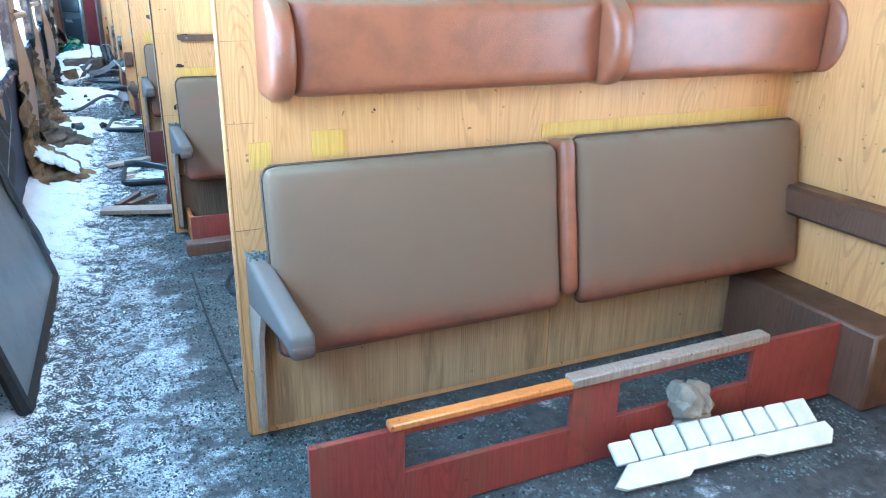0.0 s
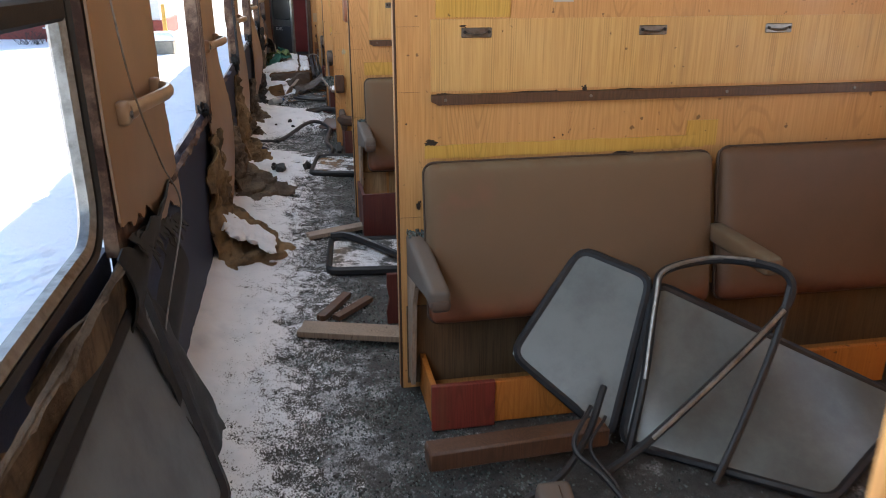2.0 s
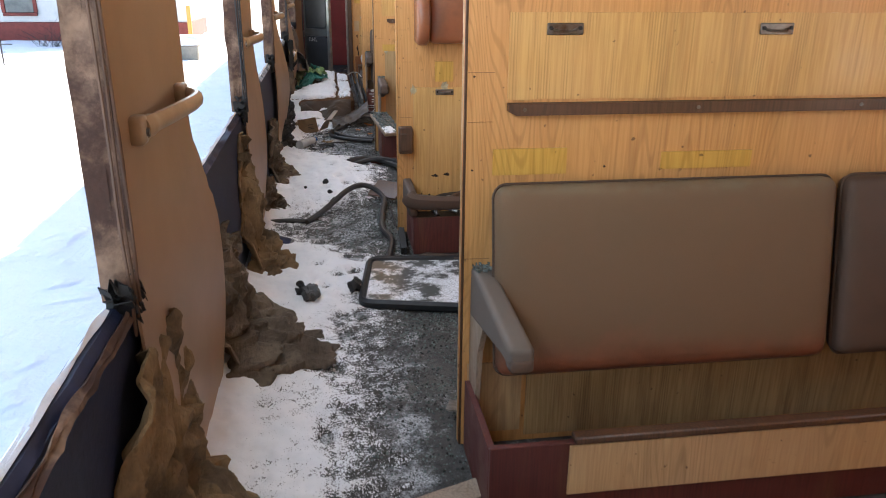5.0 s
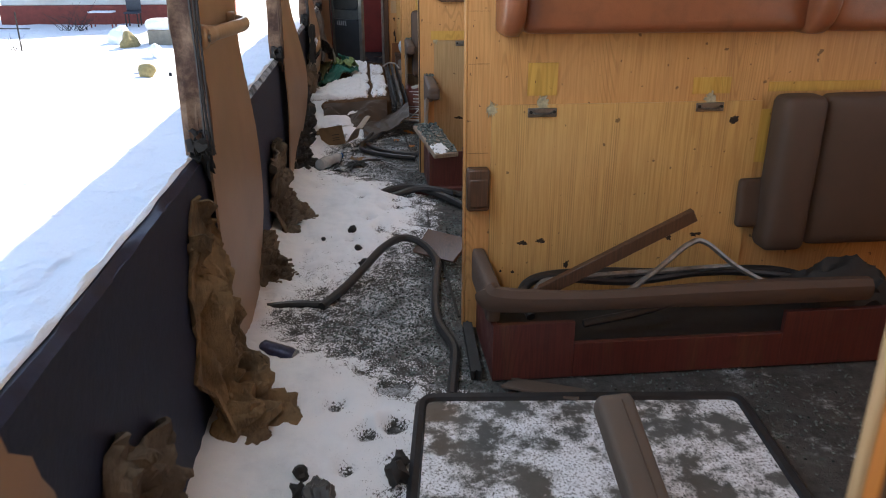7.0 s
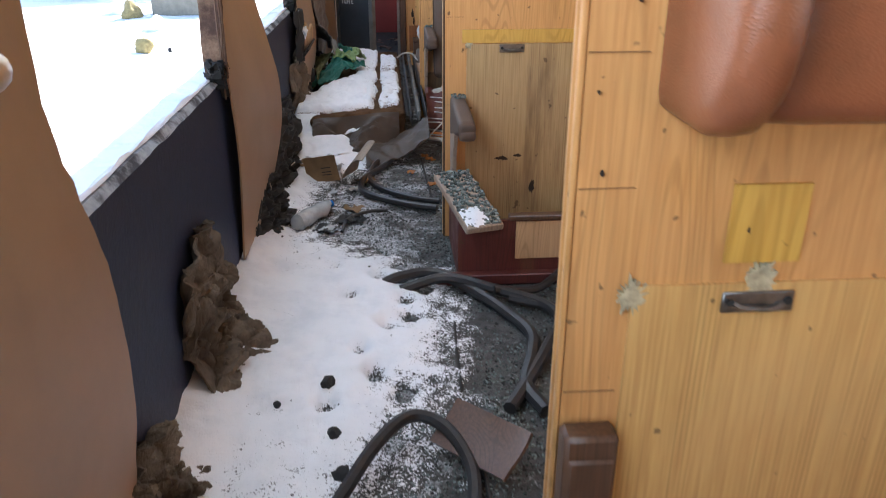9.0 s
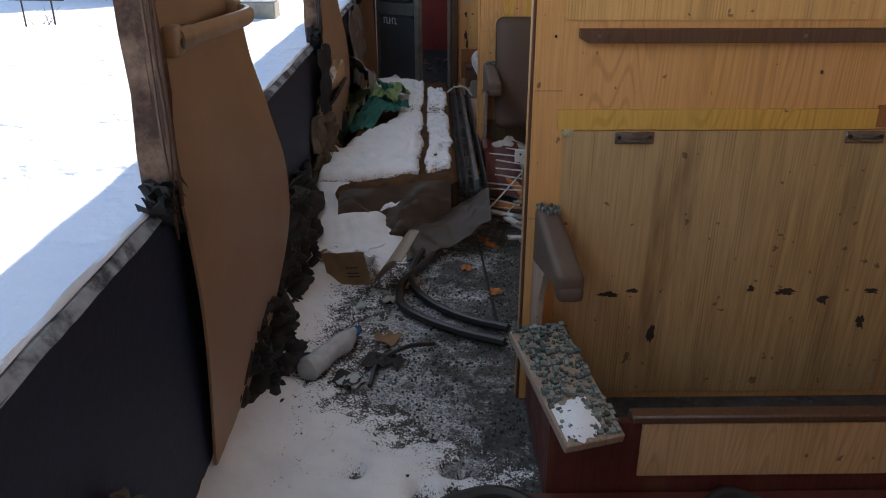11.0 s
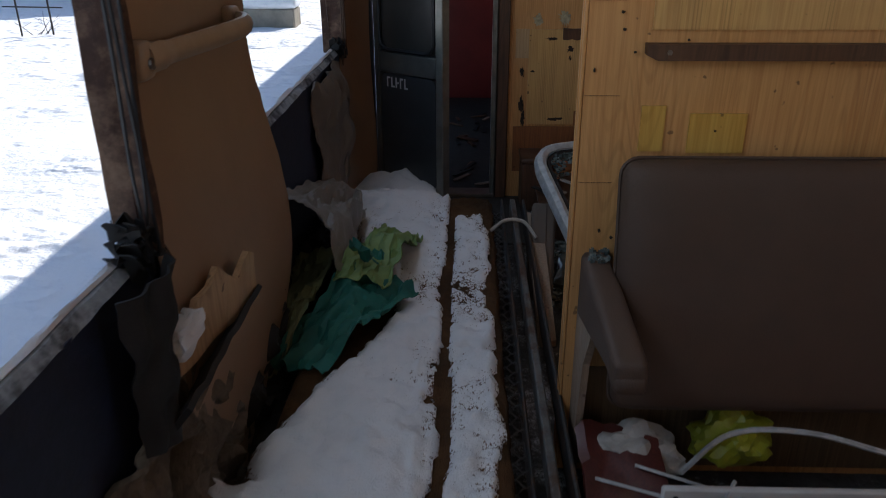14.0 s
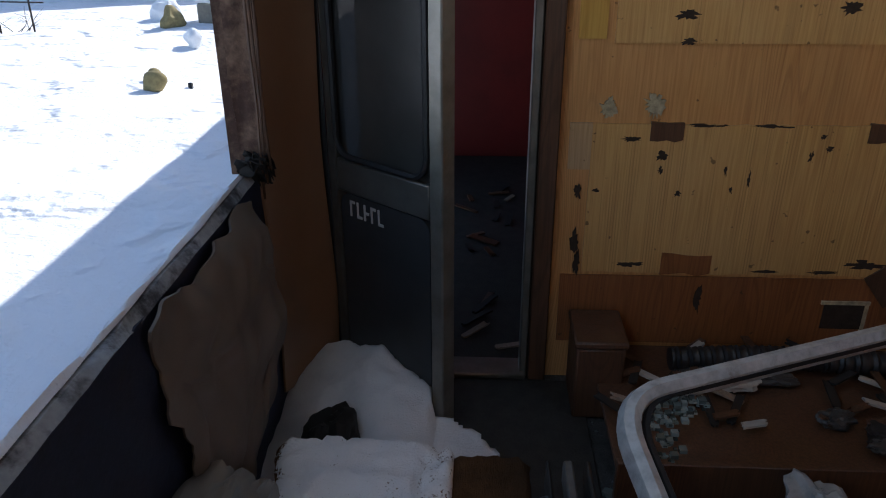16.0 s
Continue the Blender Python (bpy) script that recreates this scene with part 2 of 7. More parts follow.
BLUE = plain("blue_rubber", (0.02, 0.16, 0.50), 0.25, vary=0.12, scale=6)
YELLOWGREEN = plain("yellow_green_plastic", (0.35, 0.36, 0.03), 0.4, vary=0.3)
CARD = plain("cardboard", (0.27, 0.17, 0.085), 0.85, vary=0.3, scale=14)
PAPER = plain("soggy_paper", (0.50, 0.47, 0.42), 0.85, vary=0.35, scale=16)
CLEARPLASTIC = plain("milky_plastic", (0.50, 0.54, 0.56), 0.15, vary=0.3, scale=20)
LEAF = plain("dry_leaf", (0.42, 0.15, 0.03), 0.7, vary=0.4, scale=30)
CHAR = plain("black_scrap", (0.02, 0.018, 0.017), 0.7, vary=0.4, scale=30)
CEILING = plain("ceiling_board", (0.50, 0.47, 0.42), 0.7, vary=0.2, scale=3)
PLASTER = plain("white_plaster", (0.70, 0.69, 0.66), 0.85, vary=0.12, scale=3)
BRICKRED = plain("red_paint", (0.24, 0.045, 0.03), 0.7, vary=0.3, scale=6)
CONCRETE = plain("concrete", (0.30, 0.27, 0.22), 0.9, vary=0.3, scale=5)
STONE = plain("yellow_stone", (0.32, 0.26, 0.12), 0.9, vary=0.4, scale=12)
TWIG = plain("twig", (0.05, 0.04, 0.032), 0.9)
GREYBOX = plain("grey_plastic_box", (0.06, 0.058, 0.056), 0.45)


def _snow():
    n = Nodes("snow", 0.75, 0, 0.25)
    c = n.mix(n.step(n.noise(9, 6, 0.7), 0.45, 0.8), (0.86, 0.88, 0.91), (0.72, 0.75, 0.79))
    dirt = n.step(n.noise(150, 4, 0.65), 0.66, 0.72)
    c = n.mix(n.math("MULTIPLY", dirt, 0.25), c, (0.16, 0.14, 0.12))
    n.colour(c)
    return n.bump(n.math("ADD", n.noise(60, 6, 0.7), n.noise(260, 2)), 0.55, 0.008).m


def thin_snow(name, ground, under_a, under_b, full):
    """Snow that lets the grit below show wherever it lies thinner than about full metres over ground."""
    n = Nodes(name, 0.75, 0, 0.25)
    c = n.mix(n.step(n.noise(7, 6, 0.7), 0.42, 0.8), (0.87, 0.885, 0.91), (0.74, 0.765, 0.80))
    under = n.mix(n.step(n.noise(210, 3, 0.7), 0.38, 0.62), under_a, under_b)
    h = n.math("DIVIDE", n.math("SUBTRACT", n.axis("Z"), ground), full)
    h = n.math("ADD", h, n.math("MULTIPLY", n.math("SUBTRACT", n.noise(165, 3, 0.7), 0.5), 5.0))
    h = n.math("ADD", h, n.math("MULTIPLY", n.math("SUBTRACT", n.noise(24, 5, 0.7), 0.5), 3.4))
    c = n.mix(n.step(h, 0.30, 0.62), under, c)
    speck = n.step(n.noise(310, 2, 0.6), 0.70, 0.74)
    n.colour(n.mix(n.math("MULTIPLY", speck, 0.35), c, (0.16, 0.14, 0.12)))
    return n.bump(n.math("ADD", n.noise(60, 6, 0.7), n.noise(260, 2)), 0.55, 0.008).m


def _field():
    n = Nodes("field_snow", 0.8, 0, 0.2)
    n.colour(n.mix(n.step(n.noise(0.6, 6), 0.4, 0.8), (0.93, 0.93, 0.935), (0.87, 0.875, 0.89)))
    return n.bump(n.math("ADD", n.math("ADD", n.noise(2.6, 4, 0.6), n.math("MULTIPLY", n.noise(8.5, 4, 0.6), 0.5)), n.step(n.noise(1.3, 3, 0.5), 0.5, 0.66)), 0.5, 0.12).m


def _floor():
    """Dark lino with ground-in grit, crushed glass and a powder of snow that lies in patches."""
    n = Nodes("littered_lino", 0.55)
    c = n.mix(n.step(n.noise(30, 6, 0.7), 0.3, 0.75), (0.075, 0.073, 0.069), (0.026, 0.025, 0.024))
    grit = n.step(n.cells(330), 0.15, 0.35)
    c = n.mix(n.math("MULTIPLY", n.step(n.noise(3.2, 4), 0.35, 0.6), n.math("SUBTRACT", 1.0, grit)), c, (0.15, 0.165, 0.16))
    aisle = n.math("SUBTRACT", 1.0, n.step(n.axis("X"), -0.1, 0.42))
    powder = n.math("MULTIPLY", n.step(n.math("ADD", n.noise(5.5, 9, 0.8), n.math("MULTIPLY", aisle, 0.17)), 0.54, 0.70), 0.9)
    fine = n.step(n.noise(190, 4, 0.75), 0.38, 0.58)
    powder = n.math("MULTIPLY", powder, n.math("SUBTRACT", 1.0, n.step(n.axis("Y"), 13.2, 13.5)))
    c = n.mix(n.math("MULTIPLY", powder, fine), c, (0.74, 0.77, 0.81))
    n.colour(c).rough(n.step(n.noise(5, 4), 0.05, 0.75))
    return n.bump(n.noise(130, 5, 0.75), 0.8, 0.01).m


def _shards():
    n = Nodes("crushed_glass", 0.12, 0, 0.8)
    n.colour(n.mix(n.random(True), (0.04, 0.050, 0.048), (0.23, 0.275, 0.265)))
    return n.m


def _pane(name, base, alpha, powder=0.0):
    n = Nodes(name, 0.28, 0, 0.5)
    c = n.mix(n.step(n.noise(4, 6, 0.7), 0.35, 0.7), base, tuple(v * 0.65 for v in base))
    if powder:
        f = n.math("MULTIPLY", n.step(n.noise(5.5, 7, 0.7), 0.50 - powder, 0.62 - powder), n.step(n.noise(150, 3), 0.3, 0.55))
        c = n.mix(f, c, (0.78, 0.80, 0.84))
        n.rough(n.math("ADD", n.math("MULTIPLY", f, 0.6), 0.1))
    n.colour(c)
    n.p.inputs["Alpha"].default_value = alpha
    return n.m


SNOW, FIELD, FLOORMAT, SHARDS = _snow(), _field(), _floor(), _shards()
TRODDEN = thin_snow("trodden_snow", 0.0, (0.10, 0.098, 0.092), (0.035, 0.034, 0.032), 0.022)
CRUST = thin_snow("crusted_snow", 0.196, (0.17, 0.085, 0.035), (0.07, 0.036, 0.016), 0.022)
PANE_GREY = _pane("dusty_pane", (0.135, 0.155, 0.15), 1.0)
PANE_SNOWY = _pane("snowed_pane", (0.12, 0.125, 0.12), 1.0, 0.06)
PANE_WET = _pane("wet_pane", (0.20, 0.225, 0.24), 1.0)
PANE_DOOR = _pane("sooty_pane", (0.05, 0.05, 0.048), 0.85)
PANE_CLEAR = _pane("thin_dirty_glass", (0.6, 0.62, 0.62), 0.22)
PUDDLE = _pane("muddy_puddle", (0.10, 0.075, 0.055), 1.0)


# ---- mesh building ----
def rnd(a, b):
    return random.uniform(a, b)


def nz(x, y=0.0, z=0.0):
    return noise.noise((x, y, z))


def add_box(bm, x0, x1, y0, y1, z0, z1, bev=0.003, m=None, seg=1):
    made = bmesh.ops.create_cube(bm, size=1)["verts"]
    for v in made:
        v.co = Vector(((x0 + x1) / 2 + v.co.x * (x1 - x0), (y0 + y1) / 2 + v.co.y * (y1 - y0), (z0 + z1) / 2 + v.co.z * (z1 - z0)))
    if m:
        for v in made:
            v.co = m @ v.co
    if bev:
        bmesh.ops.bevel(bm, geom=list({e for v in made for e in v.link_edges}), offset=bev, segments=seg, affect="EDGES")


def curve(pts, n=6):
    """A smooth line through the points (Catmull-Rom)."""
    p = [Vector(q) for q in pts]
    p = [p[0] * 2 - p[1]] + p + [p[-1] * 2 - p[-2]]
    out = []
    for a, b, c, d in zip(p, p[1:], p[2:], p[3:]):
        for i in range(n):
            t = i / n
            out.append(0.5 * (2 * b + (c - a) * t + (2 * a - 5 * b + 4 * c - d) * t * t + (3 * b - a - 3 * c + d) * t ** 3))
    out.append(p[-2])
    return out


def add_tube(bm, pts, r, seg=8, n=6, flat=1.0, closed=False):
    line = curve(pts, n) if n else [Vector(q) for q in pts]
    rings, side = [], None
    for i, p in enumerate(line):
        if closed:
            d = (line[(i + 1) % len(line)] - line[i - 1]).normalized()
        else:
            d = (line[min(i + 1, len(line) - 1)] - line[max(i - 1, 0)]).normalized()
        if side is None:
            side = d.cross(Vector((0, 0, 1)))
            if side.length < 0.1:
                side = Vector((1, 0, 0))
        side = (side - d * side.dot(d)).normalized()
        up = side.cross(d)
        rr = r(i / max(len(line) - 1, 1)) if callable(r) else r
        rings.append([bm.verts.new(p + rr * (math.cos(a) * side + flat * math.sin(a) * up)) for a in (math.tau * k / seg for k in range(seg))])
    pairs = list(zip(rings, rings[1:])) + ([(rings[-1], rings[0])] if closed else [])
    for a, b in pairs:
        for k in range(seg):
            bm.faces.new((a[k], a[(k + 1) % seg], b[(k + 1) % seg], b[k]))
    if not closed:
        bm.faces.new(rings[0])
        bm.faces.new(rings[-1][::-1])


def add_sheet(bm, fn, nu, nv, th):
    """A thin body: a grid of points fn(u, v), u and v from 0 to 1, with a thickness."""
    g = [[Vector(fn(i / nu, j / nv)) for j in range(nv + 1)] for i in range(nu + 1)]
    top, low = [], []
    for i in range(nu + 1):
        a, b = [], []
        for j in range(nv + 1):
            du = g[min(i + 1, nu)][j] - g[max(i - 1, 0)][j]
            dv = g[i][min(j + 1, nv)] - g[i][max(j - 1, 0)]
            c = du.cross(dv)
            c = c.normalized() * th if c.length > 1e-9 else Vector((0, 0, th))
            a.append(bm.verts.new(g[i][j]))
            b.append(bm.verts.new(g[i][j] - c))
        top.append(a)
        low.append(b)
    for i in range(nu):
        for j in range(nv):
            bm.faces.new((top[i][j], top[i + 1][j], top[i + 1][j + 1], top[i][j + 1]))
            bm.faces.new((low[i][j + 1], low[i + 1][j + 1], low[i + 1][j], low[i][j]))
    for i in range(nu):
        bm.faces.new((top[i][0], low[i][0], low[i + 1][0], top[i + 1][0]))
        bm.faces.new((top[i + 1][nv], low[i + 1][nv], low[i][nv], top[i][nv]))
    for j in range(nv):
        bm.faces.new((top[0][j + 1], low[0][j + 1], low[0][j], top[0][j]))
        bm.faces.new((top[nu][j], low[nu][j], low[nu][j + 1], top[nu][j + 1]))


def add_prism(bm, pts, a, b, plane="xz"):
    """A flat outline given as pairs, drawn from a to b along the third axis."""
    def put(p, d):
        return {"xz": (p[0], d, p[1]), "yz": (d, p[0], p[1]), "xy": (p[0], p[1], d)}[plane]
    lo = [bm.verts.new(put(p, a)) for p in pts]
    hi = [bm.verts.new(put(p, b)) for p in pts]
    k = len(pts)
    bm.faces.new(lo[::-1])
    bm.faces.new(hi)
    for i in range(k):
        bm.faces.new((lo[i], lo[(i + 1) % k], hi[(i + 1) % k], hi[i]))


def add_cushion(bm, x0, x1, y0, y1, z0, z1, r=0.035, n=14, puff=0.012, crease=0.004, m=None):
    """A padded block: round edges, a full middle and slight creases."""
    c = Vector(((x0 + x1) / 2, (y0 + y1) / 2, (z0 + z1) / 2))
    h = Vector((x1 - x0, y1 - y0, z1 - z0)) / 2
    k1 = n + 1
    grid, made = {}, []

    def at(i, j, k):
        if (i, j, k) not in grid:
            grid[i, j, k] = bm.verts.new((2 * i / k1 - 1, 2 * j / k1 - 1, 2 * k / k1 - 1))
            made.append(grid[i, j, k])
        return grid[i, j, k]
    for e in (0, k1):
        for i in range(k1):
            for j in range(k1):
                for p in (((e, i, j), (e, i + 1, j), (e, i + 1, j + 1), (e, i, j + 1)), ((i, e, j), (i + 1, e, j), (i + 1, e, j + 1), (i, e, j + 1)), ((i, j, e), (i + 1, j, e), (i + 1, j + 1, e), (i, j + 1, e))):
                    bm.faces.new([at(*q) for q in p])
    inner = Vector([max(a - r, 0.001) for a in h])
    s0 = rnd(0, 50)
    for v in made:
        q = v.co.copy()
        # crowd the grid towards the edges
        q = Vector([math.copysign(1 - (1 - abs(a)) ** 1.6, a) for a in q])
        p = Vector([a * b for a, b in zip(q, h)])
        k = Vector([max(-i, min(i, a)) for a, i in zip(p, inner)])
        d = p - k
        if d.length > 1e-9:
            p = k + d.normalized() * r
        full = max(0, 1 - q.x ** 4) * max(0, 1 - q.z ** 4)
        p.y += math.copysign(puff * full, q.y) if abs(q.y) > 0.5 else 0
        p.y += crease * nz(p.x * 7 + s0, p.z * 9, 3.1)
        v.co = c + p
        if m:
            v.co = m @ v.co
    return made


def mesh_of(name, bm, mat, smooth=True, angle=38):
    bmesh.ops.recalc_face_normals(bm, faces=bm.faces)
    me = bpy.data.meshes.new(name)
    bm.to_mesh(me)
    bm.free()
    me.materials.append(mat)
    if smooth:
        me.shade_smooth()
        me.set_sharp_from_angle(angle=radians(angle))
    return me


def thing(name, label, category, at=(0, 0, 0), group="", kind=""):
    ob = new(name)
    ob.empty_display_size = 0.05
    ob.matrix_world = Matrix.Translation(at)
    return tagged(ob, label, category, group, kind)


def part(name, bm, mat, parent, label="", smooth=True, angle=38):
    ob = new(name, mesh_of(name, bm, mat, smooth, angle))
    ob.parent = parent
    inv = parent.matrix_basis.inverted() if parent.type == 'EMPTY' else Matrix.Identity(4)
    ob.matrix_parent_inverse = inv
    if label:
        tagged(ob, label)
    return ob


def solo(name, bm, mat, label, category, group="", kind="", smooth=True, angle=38):
    return tagged(new(name, mesh_of(name, bm, mat, smooth, angle)), label, category, group, kind)


def one(fn, *a, **k):
    """A new bmesh with one form in it."""
    bm = bmesh.new()
    fn(bm, *a, **k)
    return bm


# ---- structure ----
WALL_L, WALL_R, AISLE = -0.44, 2.20, 0.285
FRONTS = [1.925, 3.90, 5.82, 7.745, 9.70, 11.64]     # faces of the partitions
POSTS = [3.40, 5.31, 7.37, 9.29, 11.26]              # near edges of the wall posts
END = 13.50
EDGES = [4.22, 6.10, 8.09, 10.00, 11.945]              # far edges of the panels between the windows


def field():
    """One sheet of snow out to the horizon, finer near the train."""
    xs = sorted({round(v, 2) for v in [*np.arange(-14, 6, 0.45), *np.arange(-60, -14, 4), *np.arange(6, 60, 5), -900, -300, -120, 60, 120, 300, 900]})
    ys = sorted({round(v, 2) for v in [*np.arange(-6, 40, 0.45), *np.arange(-60, -6, 6), *np.arange(40, 120, 6), -900, -300, -120, 200, 400, 900]})
    vs, fs = [], []
    for x in xs:
        for y in ys:
            z = -1.2 + 0.07 * nz(x * 0.7, y * 0.7) + 0.045 * nz(x * 2.1, y * 2.1, 5) if abs(x) < 60 and abs(y) < 100 else -1.2
            if -1.0 < x < 2.8 and y < 15:
                z = -1.25
            vs.append((x, y, z))
    k = len(ys)
    for i in range(len(xs) - 1):
        for j in range(k - 1):
            fs.append((i * k + j, (i + 1) * k + j, (i + 1) * k + j + 1, i * k + j + 1))
    me = bpy.data.meshes.new("ground")
    me.from_pydata(vs, [], fs)
    me.materials.append(FIELD)
    me.shade_smooth()
    tagged(new("ground", me), "sunlit field of trodden white snow beside the train", "snow", kind="structure")


field()

bm = bmesh.new()
add_box(bm, -0.52, 2.30, -1.6, 15.6, -0.16, -0.002, 0)
solo("floor", bm, FLOORMAT, "dark lino carriage floor strewn with glass and powder snow", "floor", kind="structure", smooth=False)
bm = bmesh.new()
add_box(bm, -0.56, 2.36, -1.7, 15.7, 2.25, 2.50, 0.02)
solo("ceiling", bm, CEILING, "plain carriage ceiling under the roof", "ceiling", kind="structure", smooth=False)
bm = bmesh.new()
add_box(bm, -0.52, 2.30, -1.7, -1.6, 0, 2.25, 0)
solo("wall_south", bm, OAK, "plain wood-laminate end wall", "wall", kind="structure", smooth=False)

# unseen box added past the carriage end, to lengthen the train's shadow on the snow
bm = bmesh.new()
add_box(bm, -0.54, 2.34, 15.85, 40.0, -0.5, 2.50, 0.05)
solo("next_carriage", bm, NAVY, "unseen plain box in place of the next carriage, added for its shadow", "carriage", kind="structure", smooth=False)

# outer side of the compartments, with a window opening in each
COMPS = [(-1.6, -0.05), (-0.05, 1.925), (1.965, 3.90), (3.94, 5.82), (5.86, 7.745), (7.785, 9.70), (9.74, 11.64), (11.68, 13.5)]
bm = bmesh.new()
add_box(bm, WALL_R, WALL_R + 0.10, -1.6, 15.6, -0.16, 0.82, 0)
add_box(bm, WALL_R, WALL_R + 0.10, -1.6, 15.6, 1.62, 2.25, 0)
edges = [-1.6] + [v for a, b in COMPS for v in ((a + b) / 2 - 0.56, (a + b) / 2 + 0.56)] + [15.6]
for a, b in zip(edges[0::2], edges[1::2]):
    add_box(bm, WALL_R, WALL_R + 0.10, a, b, 0.82, 1.62, 0)
solo("wall_east", bm, OAK, "wood-laminate outer wall of the compartments with window openings", "wall", kind="structure", smooth=False)


def rounded(y0, y1, z0, z1, r, k=5):
    out = []
    for cy, cz, a0 in ((y1 - r, z0 + r, -90), (y1 - r, z1 - r, 0), (y0 + r, z1 - r, 90), (y0 + r, z0 + r, 180)):
        for i in range(k + 1):
            a = radians(a0 + 90 * i / k)
            out.append((cy + r * math.cos(a), cz + r * math.sin(a)))
    return out


for a, b in COMPS:
    y = (a + b) / 2
    w = thing("window_1", "compartment window with a dull metal frame and no glass", "window", (2.2, y, 0.8), kind="structure")
    bm = bmesh.new()
    add_tube(bm, [(2.195, p, q) for p, q in rounded(y - 0.545, y + 0.545, 0.835, 1.605, 0.09)], 0.022, 6, 0, 1.0, True)
    part("window_frame", bm, ALU, w)


# left side: steel below the sills, lintel above, torn edges
def side_wall():
    w = thing("wall_west", "stripped corridor wall of dark navy steel under broken windows", "wall", (-0.5, 6, 0), kind="structure")
    part("steel_skin", one(add_box, -0.505, -0.470, -1.6, 3.50, -0.16, 0.70, 0), NAVY, w)
    part("steel_skin", one(add_box, -0.466, -0.438, 3.50, 14.2, -0.16, 0.682, 0), NAVY, w)
    part("lintel", one(add_box, -0.53, -0.43, -1.6, 15.6, 1.92, 2.25, 0), BEIGE, w)
    part("wall_end", one(add_box, -0.50, -0.435, 13.25, 14.2, 0.682, 1.92, 0), POST, w)
    part("wall_far", one(add_box, -0.53, -0.435, 15.2, 15.6, -0.16, 1.92, 0), BEIGE, w)
    part("wall_start", one(add_box, -0.53, -0.43, -1.6, -0.5, 0.70, 1.92, 0), BEIGE, w)
    part("wall_pier", one(add_box, -0.53, -0.43, 1.10, 1.30, 0.70, 1.92, 0), BEIGE, w)
    for p, q in zip([3.465] + [p + 0.035 for p in POSTS[1:]], EDGES):
        part("pier", one(add_box, -0.468, -0.436, p, q - 0.12, 0.684, 1.92, 0), POST, w)


side_wall()

SILLS = [(-0.5, 1.10), (1.30, 3.465)] + [(a - 0.08, b) for a, b in zip(EDGES, POSTS[1:] + [13.20])]
for k, (a, b) in enumerate(SILLS):
    bm = bmesh.new()
    n = int((b - a) / 0.03)

    def sill(u, v, a=a, b=b, k=k):
        y = a + (b - a) * u
        r = 0.012 * nz(y * 9, k) + 0.008 * nz(y * 31, k, 4)
        r += 0.02 * nz(y * 4, k, 6) if k in (2, 3) else 0
        prof = [(-0.471, 0.655), (-0.470, 0.695), (-0.462, 0.701), (-0.446 + r * 0.5, 0.700), (-0.434 + r * 0.6, 0.684 + r)]
        if k < 2:      # under the whole window the sill lies further out
            prof = [(p - 0.038, q - 0.005) for p, q in prof]
        t = v * (len(prof) - 1)
        i = min(int(t), len(prof) - 2)
        p, q = prof[i], prof[i + 1]
        return (p[0] + (q[0] - p[0]) * (t - i), y, p[1] + (q[1] - p[1]) * (t - i))
    add_sheet(bm, sill, n, 8, -0.004)
    s = solo("window_sill", bm, FROST if k > 3 else NAVY, "frosted steel window sill with a ragged inner edge", "sill", kind="structure")
    if k < 2:
        continue
    # remains of snow and ice along the sill
    bm = bmesh.new()

    def ice(u, v, a=a, b=b, k=k):
        y = a + 0.02 + (b - a - 0.04) * u
        wdt = 0.009 * max(0.10, 0.55 + 0.9 * nz(y * 5, k, 8))
        return (-0.456 + wdt * (v - 0.5) * 2, y, 0.7025 + (0.010 * max(0, 0.5 + nz(y * 11, v * 3, k))) * math.sin(v * math.pi))
    add_sheet(bm, ice, n, 4, 0.003)
    solo("sill_snow", bm, SNOW, "thin line of old snow and ice on the window sill", "snow", kind="stuff")

# posts with a rusted edge, and torn jamb strips beside them
for k, p in enumerate(POSTS[1:] + [13.20]):
    w = thing("wall_post", "rusted steel window post with peeling paint and torn rubber", "post", (-0.5, p, 0.72), "window posts", "structure")
    bm = bmesh.new()

    def web(u, v, p=p, k=k):
        z = 0.70 + 1.24 * v
        return (-0.474 + 0.064 * u + 0.006 * nz(z * 7, k, u * 3), p + 0.032 + 0.012 * nz(z * 6, u * 2, k + 9), z)
    add_sheet(bm, web, 4, 24, 0.018)
    part("web", bm, POST, w)
    bm = bmesh.new()
    for j in range(3):
        x = -0.418 + 0.006 * j
        add_tube(bm, [(x + 0.006 * nz(z * 5, j, k), p + 0.010 + 0.009 * j + 0.012 * nz(z * 4, j + 5, k), z) for z in (0.64 + 0.03 * j, 0.74, 0.85, 1.0, 1.3, 1.9)], lambda t, j=j: 0.0028 + 0.002 * abs(nz(t * 9, j, k)), 5, 5, 0.6)
    part("torn_strip", bm, DARKWOOD if k % 2 == 0 else RUBBER, w)
    bm = bmesh.new()
    for j in range(7):
        y0, z0 = p + rnd(-0.03, 0.07), 0.72 + rnd(-0.02, 0.05)
        add_sheet(bm, lambda u, v, y0=y0, z0=z0, j=j: (-0.41 - 0.05 * u + 0.02 * nz(u * 3, j, k), y0 + 0.05 * (v - 0.5) + 0.02 * nz(v * 4, j), z0 - 0.06 * v + 0.03 * nz(u * 4, v * 4, j)), 5, 5, 0.002)
    part("torn_scrap", bm, CHAR, w)

